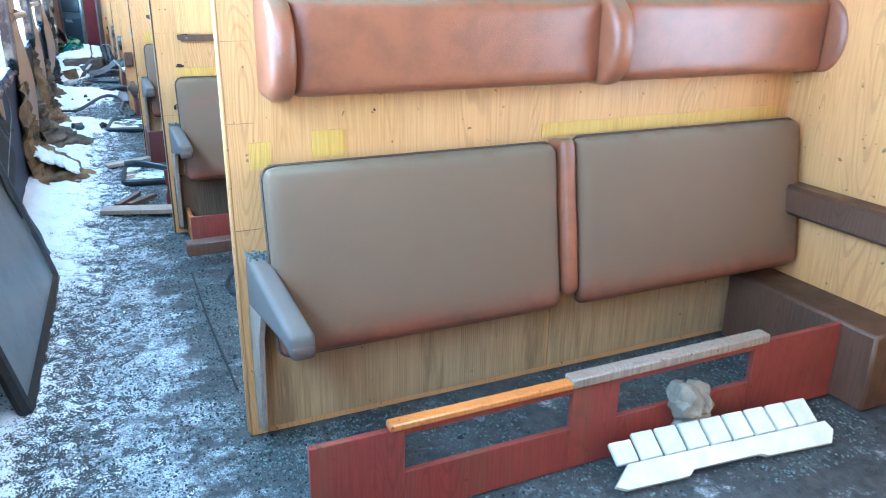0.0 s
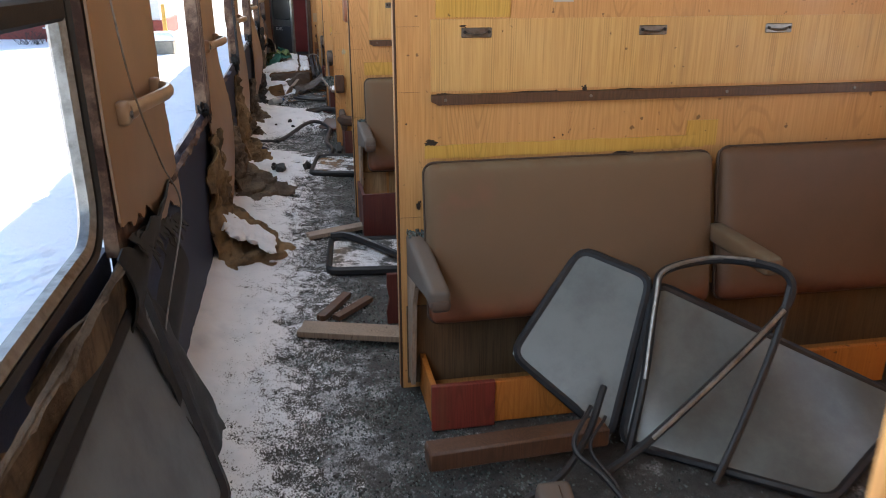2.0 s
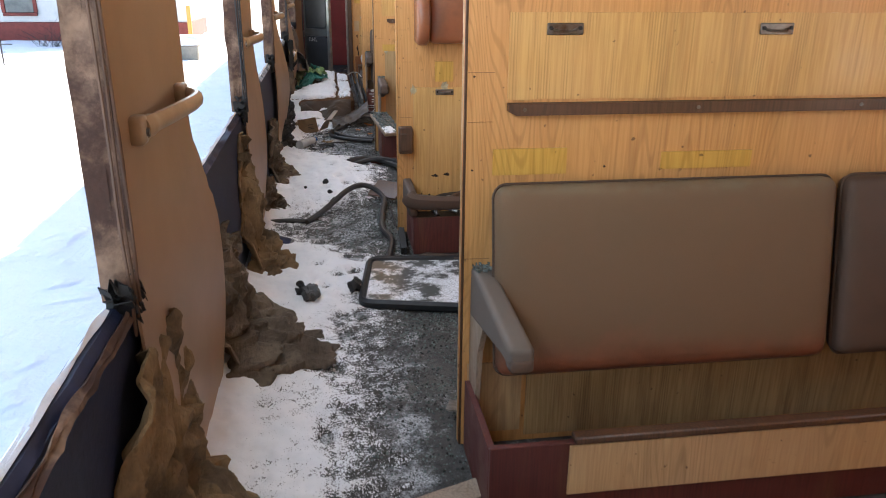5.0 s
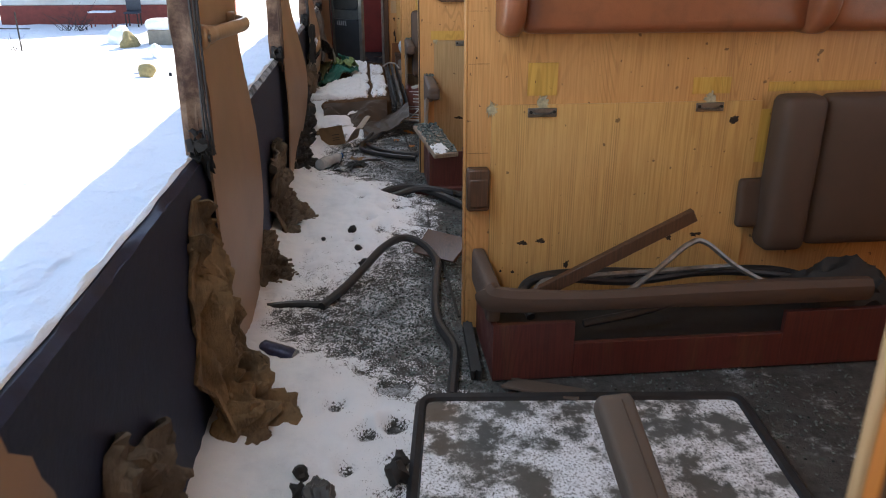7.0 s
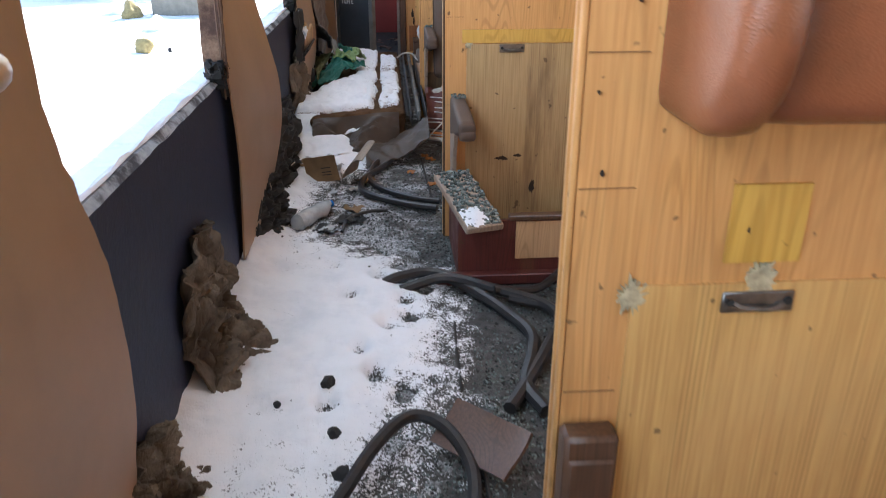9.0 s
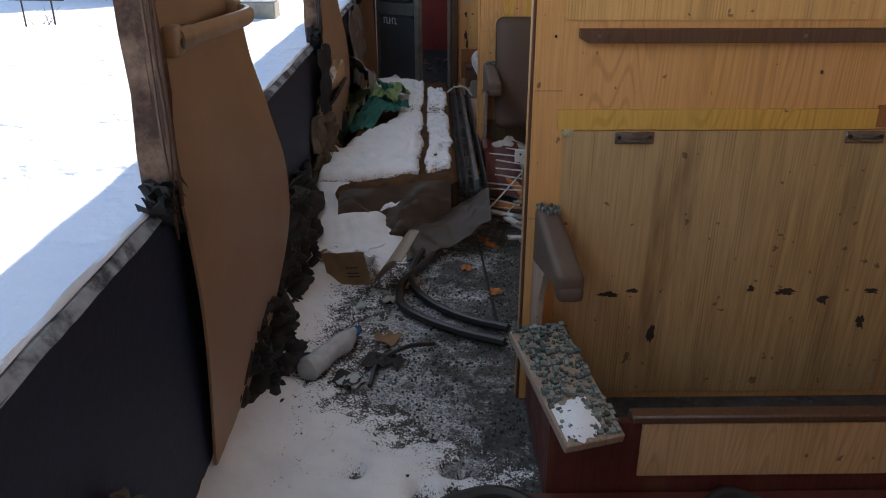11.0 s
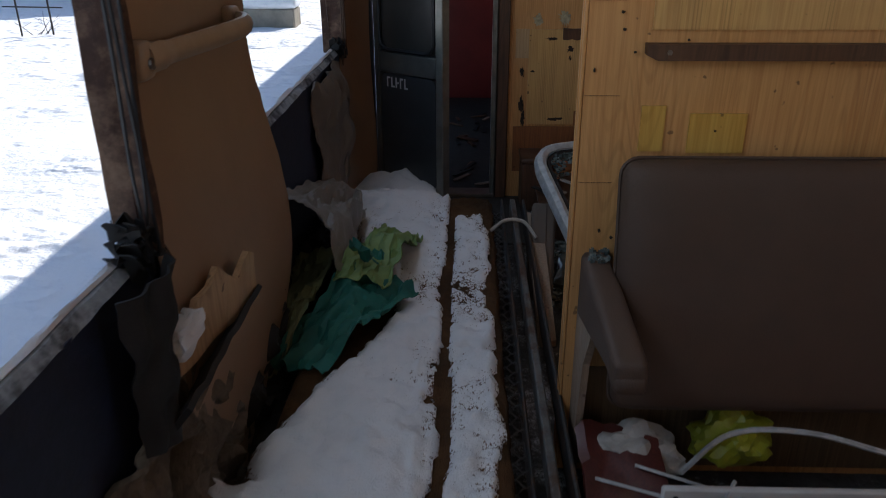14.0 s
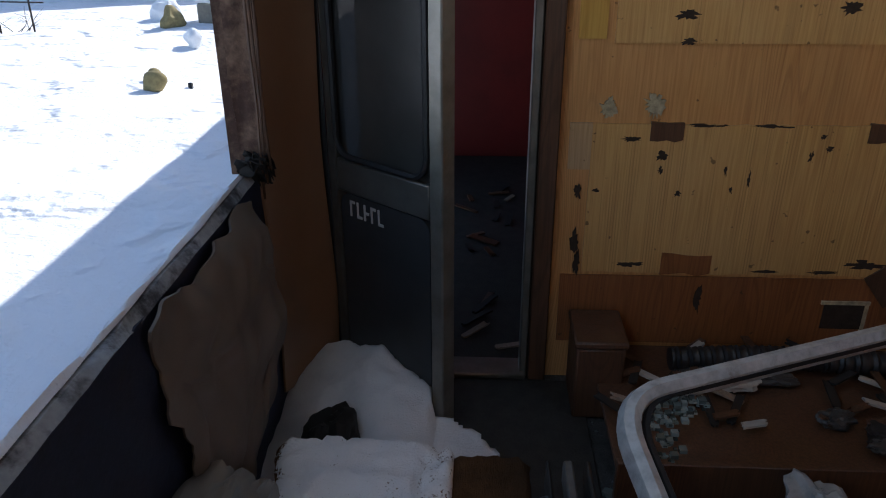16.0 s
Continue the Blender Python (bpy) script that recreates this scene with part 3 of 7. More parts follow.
# beige panels between the windows
BOTTOM = [0.66, 0.02, 0.0, 0.0, 0.0]
BULGE = [0.0, 0.036, 0.026, 0.068, 0.055]
LOWER = [0.0, 0.14, 0.07, 0.06, 0.03]      # how much further the panels reach below the sill
CUT = [0.0, 0.04, 0.08, 0.24, 0.26]        # how much of their lower far corner is gone
for k, p in enumerate(POSTS):
    bm = bmesh.new()
    y0, y1 = p + (0.045 if k else 0.07), EDGES[k]

    def panel(u, v, k=k, y0=y0, y1=y1):
        low = BOTTOM[k] + (0.05 * nz(u * 4, 2.2) + 0.03 * nz(u * 11, 7.7) + 0.015 * nz(u * 33, 1.7) + (0.10 - 0.20 * u) if k == 0 else 0.02 * nz(u * 7, k))
        z = low + (1.93 - low) * v
        f = min(1.0, max(0.0, (0.95 - z) / 0.95))
        swell = BULGE[k] * math.sin(f * math.pi) ** 1.5 * (0.35 + 0.65 * u)
        cut = CUT[k] * max(0, 1 - z / 0.42) ** 1.5 - LOWER[k] * min(1, max(0, (0.86 - z) / 0.26))
        yy = y0 + (y1 - cut - y0) * u
        if k == 0:
            yy += 0.34 * max(0, 1.0 - z) * u ** 2
        jag = 0.008 * nz(z * 23, k) + 0.009 * nz(z * 60, k) + (0.02 * nz(z * 31, k, 2) if 0.62 < z < 0.90 else 0)
        yy += jag * (1 if u > 0.98 else 0)
        return (-0.425 + swell + 0.004 * nz(yy * 3, z * 3, k), yy, z)
    add_sheet(bm, panel, 46, 60, 0.006)
    solo("wall_panel", bm, BEIGE, ("torn" if k == 0 else "bulging") + " beige laminate panel between broken corridor windows", "panel", "corridor wall panels", "structure")

# end wall panel beside the vestibule door
bm = bmesh.new()
add_sheet(bm, lambda u, v: (-0.43 + 0.09 * u ** 2 + 0.015 * nz(v * 3, u), 13.245 + 0.24 * u, 0.10 * (1 - u) + 1.45 * v), 10, 24, 0.006)
solo("corner_panel", bm, BEIGE, "sooty beige corner panel beside the vestibule door", "panel", kind="structure")

# grab rails on the panels
for k, p in enumerate(POSTS):
    y0 = [3.62, 5.52, 7.46, 9.42, 11.35][k]
    y1 = y0 + (0.46 if k else 0.44)
    g = thing("grab_rail", "curved tan plastic grab rail screwed to the panel", "handrail", (-0.42, (y0 + y1) / 2, 0.98), "grab rails")
    ztop = 0.985 if k else 1.0
    bm = bmesh.new()
    add_tube(bm, [(-0.408, y0, ztop), (-0.397, y0 + 0.08, ztop), (-0.375, y0 + 0.22, ztop), (-0.362, y1 - 0.13, ztop), (-0.366, y1 - 0.06, ztop), (-0.39, y1 - 0.012, ztop), (-0.42, y1, ztop)],
             lambda t: 0.014 if t > 0.12 else 0.017, 10, 6, 1.35)
    part("bar", bm, RAILTAN, g)
    for y in (y0 - 0.005, y1):
        bm = bmesh.new()
        add_cushion(bm, -0.432, -0.398, y - 0.026, y + 0.026, ztop - 0.030, ztop + 0.028, 0.012, 3, 0)
        part("mount", bm, RAILTAN, g)
        part("screw", one(add_tube, [(-0.40, y, ztop - 0.005), (-0.393, y, ztop - 0.005)], 0.009, 8, 0), CHROME, g)

# window frame that is still whole
w = thing("corridor_window", "metal corridor window frame with rounded corners and black rubber seal", "window", (-0.47, 2.3, 0.75), kind="structure")
bm = bmesh.new()
ring = rounded(1.38, 3.435, 0.728, 1.50, 0.13, 7)
add_tube(bm, [(-0.462, p, q) for p, q in ring], 0.014, 6, 0, 1.0, True)
part("seal", bm, RUBBER, w)
bm = bmesh.new()
ring = rounded(1.42, 3.405, 0.748, 1.47, 0.11, 7)
add_tube(bm, [(-0.475, p, q) for p, q in ring], 0.020, 6, 0, 1.0, True)
part("frame", bm, ALU, w)
part("transom", one(add_box, -0.505, -0.45, 1.43, 3.40, 1.225, 1.275, 0.008), CHAR, w)

# end wall with the door opening
w = thing("wall_north", "laminate end wall with a doorway to the vestibule", "wall", (0.9, END, 0), kind="structure")
part("board", one(add_box, 0.245, WALL_R, END, END + 0.04, 0, 2.25, 0), OAK, w)
part("head", one(add_box, -0.34, 0.245, END, END + 0.04, 2.02, 2.25, 0), OAK, w)
part("left_board", one(add_box, -0.43, -0.335, END, END + 0.04, 0, 2.25, 0), DOORGREY, w)
bm = bmesh.new()
add_box(bm, 0.195, 0.243, END - 0.03, END + 0.06, 0, 2.02, 0.004)
part("door_jamb", bm, DARKWOOD, w)
part("jamb_strip", one(add_box, 0.172, 0.193, END - 0.012, END + 0.05, 0, 2.02, 0.003), DOORFRAME, w)
part("threshold", one(add_box, -0.33, 0.19, END - 0.03, END + 0.06, 0.0, 0.018, 0.004), DOORFRAME, w)
# vestibule beyond
bm = bmesh.new()
add_box(bm, -0.43, 2.2, 15.5, 15.6, 0, 2.25, 0)
add_box(bm, 0.62, 0.66, 13.55, 15.5, 0, 2.25, 0)
solo("vestibule_wall", bm, REDWALL, "dark red painted vestibule wall", "wall", kind="structure", smooth=False)
# thin dark sheet added over the lino to keep the vestibule floor dark
bm = bmesh.new()
add_box(bm, -0.43, 0.62, 13.57, 15.49, 0.0, 0.006, 0)
DARKMAT = plain("dark_mat", (0.035, 0.031, 0.026), 0.8, vary=0.5, scale=25, bump=0.5)
solo("vestibule_floor", bm, DARKMAT, "thin dark sheet over the vestibule floor", "floor", kind="structure", smooth=False)
bm = bmesh.new()
add_box(bm, -0.20, 0.34, 12.94, 13.465, -0.001, 0.006, 0.001)
solo("floor_mat", bm, DARKMAT, "thin dark mat before the vestibule door", "mat", kind="structure", smooth=False)
# grey door standing ajar, hinged at the corridor wall
d = thing("door_1", "grey vestibule door standing ajar with a sooty window", "door", (-0.315, END - 0.02, 0), kind="structure")
T = Matrix.Translation((-0.315, END - 0.02, 0)) @ Matrix.Rotation(radians(-39), 4, "Z")
DW = 0.385


def door_box(x0, x1, y0, y1, z0, z1, bev=0.004):
    return one(add_box, x0, x1, y0, y1, z0, z1, bev, T)


bm = bmesh.new()
add_box(bm, 0, 0.03, -0.02, 0.02, 0.02, 1.98, 0.004, T)
add_box(bm, 0.03, DW - 0.042, -0.02, 0.02, 0.575, 0.66, 0.004, T)
add_box(bm, 0.03, DW - 0.042, -0.02, 0.02, 1.86, 1.98, 0.004, T)
add_box(bm, 0.03, DW - 0.042, -0.02, 0.02, 0.02, 0.10, 0.004, T)
part("frame", bm, DOORRIM, d)
part("edge_stile", door_box(DW - 0.04, DW, -0.022, 0.022, 0.015, 1.98), DOORFRAME, d, "bare aluminium edge stile")
bm = bmesh.new()
add_prism(bm, rounded(0.034, DW - 0.046, 0.105, 0.572, 0.035), -0.014, 0.014, "yz")
for v in bm.verts:
    v.co = T @ Vector((v.co.y, v.co.x, v.co.z))
part("lower_panel", bm, DOORGREY, d)
bm = bmesh.new()
add_tube(bm, [T @ Vector((p, -0.02, q)) for p, q in rounded(0.036, DW - 0.048, 0.67, 1.85, 0.05)], 0.008, 6, 0, 1, True)
part("glazing_seal", bm, RUBBER, d)
bm = bmesh.new()
add_box(bm, 0.03, DW - 0.042, -0.004, 0.004, 0.66, 1.86, 0, T)
part("pane", bm, PANE_DOOR, d)
bm = bmesh.new()
for j in range(5):     # a sprayed tag, as bars
    x = 0.07 + 0.025 * j
    add_box(bm, x, x + 0.006, -0.0175, -0.0155, 0.515, 0.557, 0, T)
    add_box(bm, x, x + 0.018, -0.0175, -0.0155, [0.55, 0.515, 0.532, 0.55, 0.515][j], [0.557, 0.522, 0.539, 0.557, 0.522][j], 0, T)
part("painted_tag", bm, WHITE, d, "small white sprayed bars")


# ---- partitions ----
def partition(k, y):
    """Board between two compartments, with layered trim on its corridor edge."""
    w = thing("partition", "wood-laminate partition board between two compartments", "partition", (1.2, y, 0), "compartment partitions", "structure")
    part("board", one(add_box, AISLE + 0.0005, WALL_R, y, y + 0.028, 0.0, 2.25, 0), OAK, w)
    part("edge_seal", one(add_box, AISLE - 0.007, AISLE, y - 0.001, y + 0.004, 0, 2.25, 0.002), OAK if k in (0, 3, 5) else DARKWOOD, w)
    part("edge_trim", one(add_box, AISLE - 0.006, AISLE, y + 0.0045, y + 0.019, 0, 2.25, 0.002), OAK if k in (0, 3, 5) else ORANGE, w)
    part("edge_rail", one(add_box, AISLE - 0.008, AISLE, y + 0.0195, y + 0.030, 0, 2.25, 0.002), OAK if k in (0, 3, 5) else PALE, w)
    return w


PART = [partition(k, y) for k, y in enumerate(FRONTS)]
bm = bmesh.new()
add_box(bm, AISLE, WALL_R, -0.09, -0.05, 0, 2.25, 0)
solo("partition_rear", bm, OAK, "wood-laminate partition behind the first bench", "partition", kind="structure", smooth=False)


def overlay(k, name, x0, x1, z0, z1, mat, proud=0.004, label="", ragged=0.0):
    """A thin sheet of laminate on the face of partition k."""
    y = FRONTS[k] if k < 6 else END
    par = PART[k] if k < 6 else bpy.data.objects["wall_north"]
    bm = bmesh.new()
    if ragged:
        n = max(4, int((x1 - x0) / 0.03))
        lo = [(x0 + (x1 - x0) * i / n, z0 + ragged * nz(i * 1.7, k, z0 * 9)) for i in range(n + 1)]
        hi = [(x0 + (x1 - x0) * i / n, z1 + ragged * 0.5 * nz(i * 1.3, k + 4, z1 * 9)) for i in range(n, -1, -1)]
        add_prism(bm, lo + hi, y - proud, y + 0.001)
    else:
        add_box(bm, x0, x1, y - proud, y + 0.001, z0, z1, 0)
    return part(name, bm, mat, par, label, smooth=False)


def hook(k, x, z):
    y = FRONTS[k] if k < 6 else END
    h = thing("wall_hook", "bent tarnished steel hinge bracket screwed to the partition", "bracket", (x, y, z), "brackets")
    bm = bmesh.new()
    add_box(bm, x - 0.045, x + 0.045, y - 0.010, y - 0.005, z - 0.014, z + 0.014, 0.002)
    part("plate", bm, CHROME, h)
    part("loop", one(add_tube, [(x - 0.03, y - 0.008, z), (x - 0.018, y - 0.014, z - 0.004), (x + 0.016, y - 0.016, z - 0.005), (x + 0.028, y - 0.008, z)], 0.006, 6, 4, 0.6), CHROME, h)
    for s in (-0.036, 0.036):
        part("screw", one(add_tube, [(x + s, y - 0.009, z + 0.002), (x + s, y - 0.014, z + 0.002)], 0.005, 6, 0), CHAR, h)


def rail_bar(k, x0, x1, z):
    """Dark wooden ledge across a partition."""
    y = FRONTS[k]
    bm = bmesh.new()
    add_prism(bm, [(x0 + 0.02, z - 0.014), (x1, z - 0.014), (x1, z + 0.015), (x0, z + 0.015), (x0, z - 0.004)], y - 0.024, y - 0.0005)
    s = solo("wooden_ledge", bm, DARKWOOD, "dark wooden ledge batten screwed across the partition", "batten", "ledges", angle=30)
    for x in np.arange(x0 + 0.04, x1, 0.45):
        part("screw", one(add_tube, [(x, y - 0.022, z + 0.001), (x, y - 0.027, z + 0.001)], 0.005, 6, 0), CHROME, s)


def hole(k, x, z, w, h, seed):
    """A ragged breach with splintered, dark inside."""
    y = FRONTS[k] if k < 6 else END
    par = PART[k] if k < 6 else bpy.data.objects["wall_north"]
    n = 22
    pts = []
    for i in range(n):
        a = math.tau * i / n
        r = 0.62 + 0.55 * nz(i * 1.3, seed) + 0.35 * nz(i * 3.7, seed + 2)
        pts.append((x + w * r * math.cos(a), z + h * r * math.sin(a)))
    part("breach", one(add_prism, pts, y - 0.0062, y - 0.0005), HOLE, par, "dark splintered hole", smooth=False)


def torn(k, x, z, s, seed):
    """Splintered pale fibre where a fixing was torn out."""
    y = FRONTS[k] if k < 6 else END
    par = PART[k] if k < 6 else bpy.data.objects["wall_north"]
    n = 34
    pts = []
    for i in range(n):
        a = math.tau * i / n
        r = s * (0.55 + 1.3 * abs(nz(i * 2.3, seed)) + 0.3 * (i % 2))
        pts.append((x + r * math.cos(a), z + 1.3 * r * math.sin(a)))
    part("torn_patch", one(add_prism, pts, y - 0.0068, y - 0.0005), FIBRE, par, "pale torn fibre", smooth=False)


# faces of the partitions, one by one
overlay(0, "patch", 0.50, 0.59, 0.80, 0.87, PATCH)
overlay(0, "patch", 0.335, 0.39, 0.78, 0.85, PATCH)
overlay(0, "strip", 1.20, 2.15, 0.805, 0.845, PATCH, ragged=0.006)
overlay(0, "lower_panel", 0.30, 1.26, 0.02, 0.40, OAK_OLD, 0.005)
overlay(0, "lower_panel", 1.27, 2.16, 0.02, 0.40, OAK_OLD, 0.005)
for k in (1, 2):
    overlay(k, "ribbed_panel", 0.385, 2.1, 0.985, 1.19, OAK_RIB, 0.005, ragged=0.004)
    rail_bar(k, 0.385, 1.95, 0.962)
    for x in (0.52, 1.066, 1.484):
        hook(k, x, 1.152)
overlay(1, "strip", 0.365, 1.28, 0.785, 0.825, PATCH, 0.005, ragged=0.008)
overlay(1, "patch", 1.215, 1.32, 0.79, 0.872, PATCH, 0.004)
overlay(1, "patch", 0.40, 0.62, 1.195, 1.245, PATCH, 0.0055)
# darker laminate: dirt plus painted shade under the bench
overlay(1, "lower_panel", 0.30, 2.15, 0.02, 0.30, SHADED_DIRTY, 0.005)
overlay(1, "label_plate", 0.75, 0.81, 1.235, 1.25, PAPER, 0.006)
overlay(2, "patch", 0.353, 0.545, 0.795, 0.862, PATCH, 0.005)
overlay(2, "lower_panel", 0.30, 0.455, 0.04, 0.26, PALE, 0.006)
overlay(2, "lower_panel", 0.47, 2.1, 0.02, 0.30, OAK_OLD, 0.005)
overlay(2, "patch", 0.80, 1.05, 0.80, 0.845, PATCH, 0.005)
overlay(3, "big_panel", 0.36, 1.215, 0.02, 0.748, OAK_RIB, 0.006)
overlay(3, "patch", 0.467, 0.558, 0.775, 0.872, PATCH, 0.005)
overlay(3, "patch", 0.985, 1.105, 0.772, 0.822, PATCH, 0.005)
overlay(3, "strip", 1.23, 1.60, 0.775, 0.805, PATCH, 0.005)
overlay(3, "patch", 1.215, 1.25, 0.55, 0.72, PATCH, 0.0045)
hook(3, 0.515, 0.724)
hook(3, 1.045, 0.731)
torn(3, 0.515, 0.752, 0.020, 3.1)
torn(3, 1.045, 0.752, 0.018, 5.2)
torn(3, 0.358, 0.735, 0.015, 8.4)
for x, z, a, b in ((0.47, 0.30, 0.028, 0.012), (0.53, 0.305, 0.02, 0.014), (0.40, 0.205, 0.008, 0.008), (0.44, 0.20, 0.012, 0.007), (0.96, 0.30, 0.02, 0.016), (1.05, 0.31, 0.03, 0.01), (1.13, 0.69, 0.022, 0.022), (0.62, 0.22, 0.015, 0.02)):
    hole(3, x, z, a, b, x * 7)
overlay(4, "strip", 0.345, 1.24, 0.742, 0.788, PATCH, 0.007, ragged=0.004)
overlay(4, "strip", 1.08, 1.40, 0.745, 0.795, BROWNBAND, 0.008)
overlay(4, "big_panel", 0.362, 1.245, 0.02, 0.738, OAK_OLD, 0.005)
overlay(4, "big_panel", 1.26, 2.1, 0.02, 0.738, OAK_OLD, 0.004)
rail_bar(4, 0.38, 1.95, 0.952)
overlay(4, "ribbed_panel", 0.345, 2.1, 0.985, 1.2, OAK_RIB, 0.005)
for x in (0.524, 1.061, 1.466):
    hook(4, x, 0.722)
torn(4, 0.37, 0.738, 0.014, 2.2)
for x, z, a, b in ((0.50, 0.315, 0.035, 0.012), (0.56, 0.325, 0.02, 0.01), (0.86, 0.33, 0.012, 0.014), (0.95, 0.32, 0.035, 0.014), (1.05, 0.295, 0.025, 0.018), (0.62, 0.20, 0.016, 0.04), (1.16, 0.23, 0.02, 0.03), (1.17, 0.32, 0.03, 0.012), (1.40, 0.335, 0.04, 0.012)):
    hole(4, x, z, a, b, x * 5 + 1)
overlay(5, "patch", 0.395, 0.44, 0.765, 0.852, PATCH, 0.005)
overlay(5, "patch", 0.486, 0.592, 0.762, 0.838, PATCH, 0.005)
overlay(5, "patch", 1.01, 1.18, 0.762, 0.80, BROWNBAND, 0.005)
# same dark laminate, dirt and seat shade in its colour
overlay(5, "lower_panel", 0.31, 2.1, 0.02, 0.28, SHADED_DIRTY, 0.005)
overlay(5, "ribbed_panel", 0.40, 2.1, 0.99, 1.2, OAK_RIB, 0.005)
rail_bar(5, 0.39, 1.95, 0.952)
for x, z in ((0.345, 1.02), (0.35, 0.99), (0.335, 0.60), (0.36, 0.585)):
    hole(5, x, z, 0.004, 0.004, x * 31 + z)
hole(5, 0.56, 0.215, 0.035, 0.05, 4.4)
overlay(6, "ribbed_panel", 0.325, 1.85, 0.335, 0.738, OAK_RIB, 0.006, ragged=0.006)
overlay(6, "brown_band", 0.27, 2.1, 0.12, 0.325, BROWNBAND, 0.005)
overlay(6, "patch", 0.27, 0.325, 0.62, 0.74, PALE, 0.005)
overlay(6, "upper_panel", 0.36, 2.0, 0.93, 1.3, OAK_RIB, 0.006)
overlay(6, "patch", 0.275, 0.34, 0.94, 1.05, PATCH, 0.005)
overlay(6, "brown_patch", 0.53, 0.66, 0.33, 0.39, BROWNBAND, 0.0075, ragged=0.02)
overlay(6, "brown_patch", 0.465, 0.545, 0.695, 0.742, DARKWOOD, 0.009, ragged=0.012)
overlay(6, "brown_patch", 0.985, 1.07, 0.695, 0.742, DARKWOOD, 0.009, ragged=0.012)
bm = bmesh.new()
add_box(bm, -0.075, 0.075, END - 0.013, END - 0.0085, -0.055, 0.055, 0.001, Matrix.Translation((1.15, 0, 0.335)) @ Matrix.Rotation(radians(-38), 4, "Y"))
part("brown_patch", bm, DARKWOOD, bpy.data.objects["wall_north"], "loose dark brown square", smooth=False)
overlay(6, "vent_hole", 0.975, 1.08, 0.178, 0.252, HOLE, 0.008)
for q in ((0.965, 1.092, 0.252, 0.262), (1.08, 1.090, 0.170, 0.252)):
    overlay(6, "vent_edge", *q, FIBRE, 0.010)
torn(6, 0.36, 0.775, 0.018, 1.2)
torn(6, 0.47, 0.785, 0.022, 6.2)
for x, z, a, b in ((0.50, 0.66, 0.02, 0.02), (0.345, 0.565, 0.012, 0.008), (0.55, 0.56, 0.01, 0.012), (0.66, 0.62, 0.008, 0.02), (0.68, 0.57, 0.008, 0.014), (0.90, 0.68, 0.012, 0.012), (0.88, 0.71, 0.01, 0.01), (0.52, 0.995, 0.035, 0.016), (0.88, 1.01, 0.03, 0.022), (0.53, 0.935, 0.022, 0.012), (0.95, 0.345, 0.05, 0.008), (0.64, 0.26, 0.016, 0.055), (0.30, 0.42, 0.02, 0.05)):
    hole(6, x, z, a, b, x * 9 + z)


def seam(k, x0, x1, z0, z1):
    """A dark open joint between two sheets of laminate."""
    y = FRONTS[k] if k < 6 else END
    par = PART[k] if k < 6 else bpy.data.objects["wall_north"]
    part("joint", one(add_box, x0, x1, y - 0.0022, y - 0.0004, z0, z1, 0), JOINT, par, smooth=False)


for k in range(6):
    for z in [(0.62, 0.90, 1.10), (0.60, 0.985, 1.17), (0.57, 0.93, 1.05), (0.60, 0.87, 1.02), (0.52, 0.83, 1.08), (0.70, 0.87, 1.04)][k]:
        seam(k, AISLE + 0.002, 0.352, z, z + 0.0008)
    for i in range(4):
        x, z = 0.30 + 0.75 * random.random() ** 2, rnd(0.80, 1.22)
        hole(k, x, z, rnd(0.002, 0.004), rnd(0.002, 0.005), i * 3.3 + k)
for x, z, a, b in ((0.42, 0.70, 0.03, 0.010), (0.60, 0.735, 0.06, 0.006), (0.75, 0.735, 0.07, 0.005), (0.50, 0.62, 0.010, 0.016), (0.72, 0.60, 0.006, 0.03), (0.86, 0.66, 0.008, 0.02), (0.45, 0.36, 0.05, 0.010), (0.80, 0.345, 0.06, 0.006), (1.05, 0.37, 0.07, 0.02), (1.15, 0.60, 0.02, 0.05), (0.30, 0.56, 0.016, 0.03), (0.31, 0.36, 0.012, 0.05)):
    hole(6, x, z, a, b, x * 13 + z * 5)
for x, z, a, b in ((1.00, 0.775, 0.05, 0.010), (0.42, 0.978, 0.03, 0.004), (0.70, 0.977, 0.09, 0.004), (1.00, 0.976, 0.08, 0.005), (0.86, 0.985, 0.012, 0.016), (0.48, 1.17, 0.02, 0.005), (0.385, 0.835, 0.03, 0.014), (0.345, 0.64, 0.012, 0.02)):
    hole(1, x, z, a, b, x * 11 + z)


# lining torn off along the sills, hanging in rags
for k, (a, b) in enumerate(SILLS[1:3]):
    bm = bmesh.new()
    n = int((b - a) / 0.02)
    add_sheet(bm, lambda u, v: (-0.428 + 0.010 * nz(u * 9, v * 3, k) + 0.012 * v, a + (b - a) * u,
                                0.692 - 0.004 * nz(u * 30, k) - v * 0.012 - v * 0.4 * (0.075 * max(0, nz(u * (b - a) * 7, k * 3.1)) + 0.05 * max(0, nz(u * (b - a) * 19, k + 8)))), n, 4, 0.003)
    solo("torn_lining", bm, [FELT, POST, BEIGE, NAVY, NAVY, NAVY][k], "ragged strip of torn lining hanging under the sill", "lining", kind="structure")


# ---- benches ----
def lean(y, top=0.055, low=0.14, z0=0.31, z1=0.79):
    """Tilts a back cushion so that its lower edge stands out from the partition."""
    a = math.atan2(low - top, z1 - z0)
    return Matrix.Translation((0, y - 0.012, z1)) @ Matrix.Rotation(-a, 4, "X") @ Matrix.Translation((0, -y + 0.012, -z1))


BENCH = []
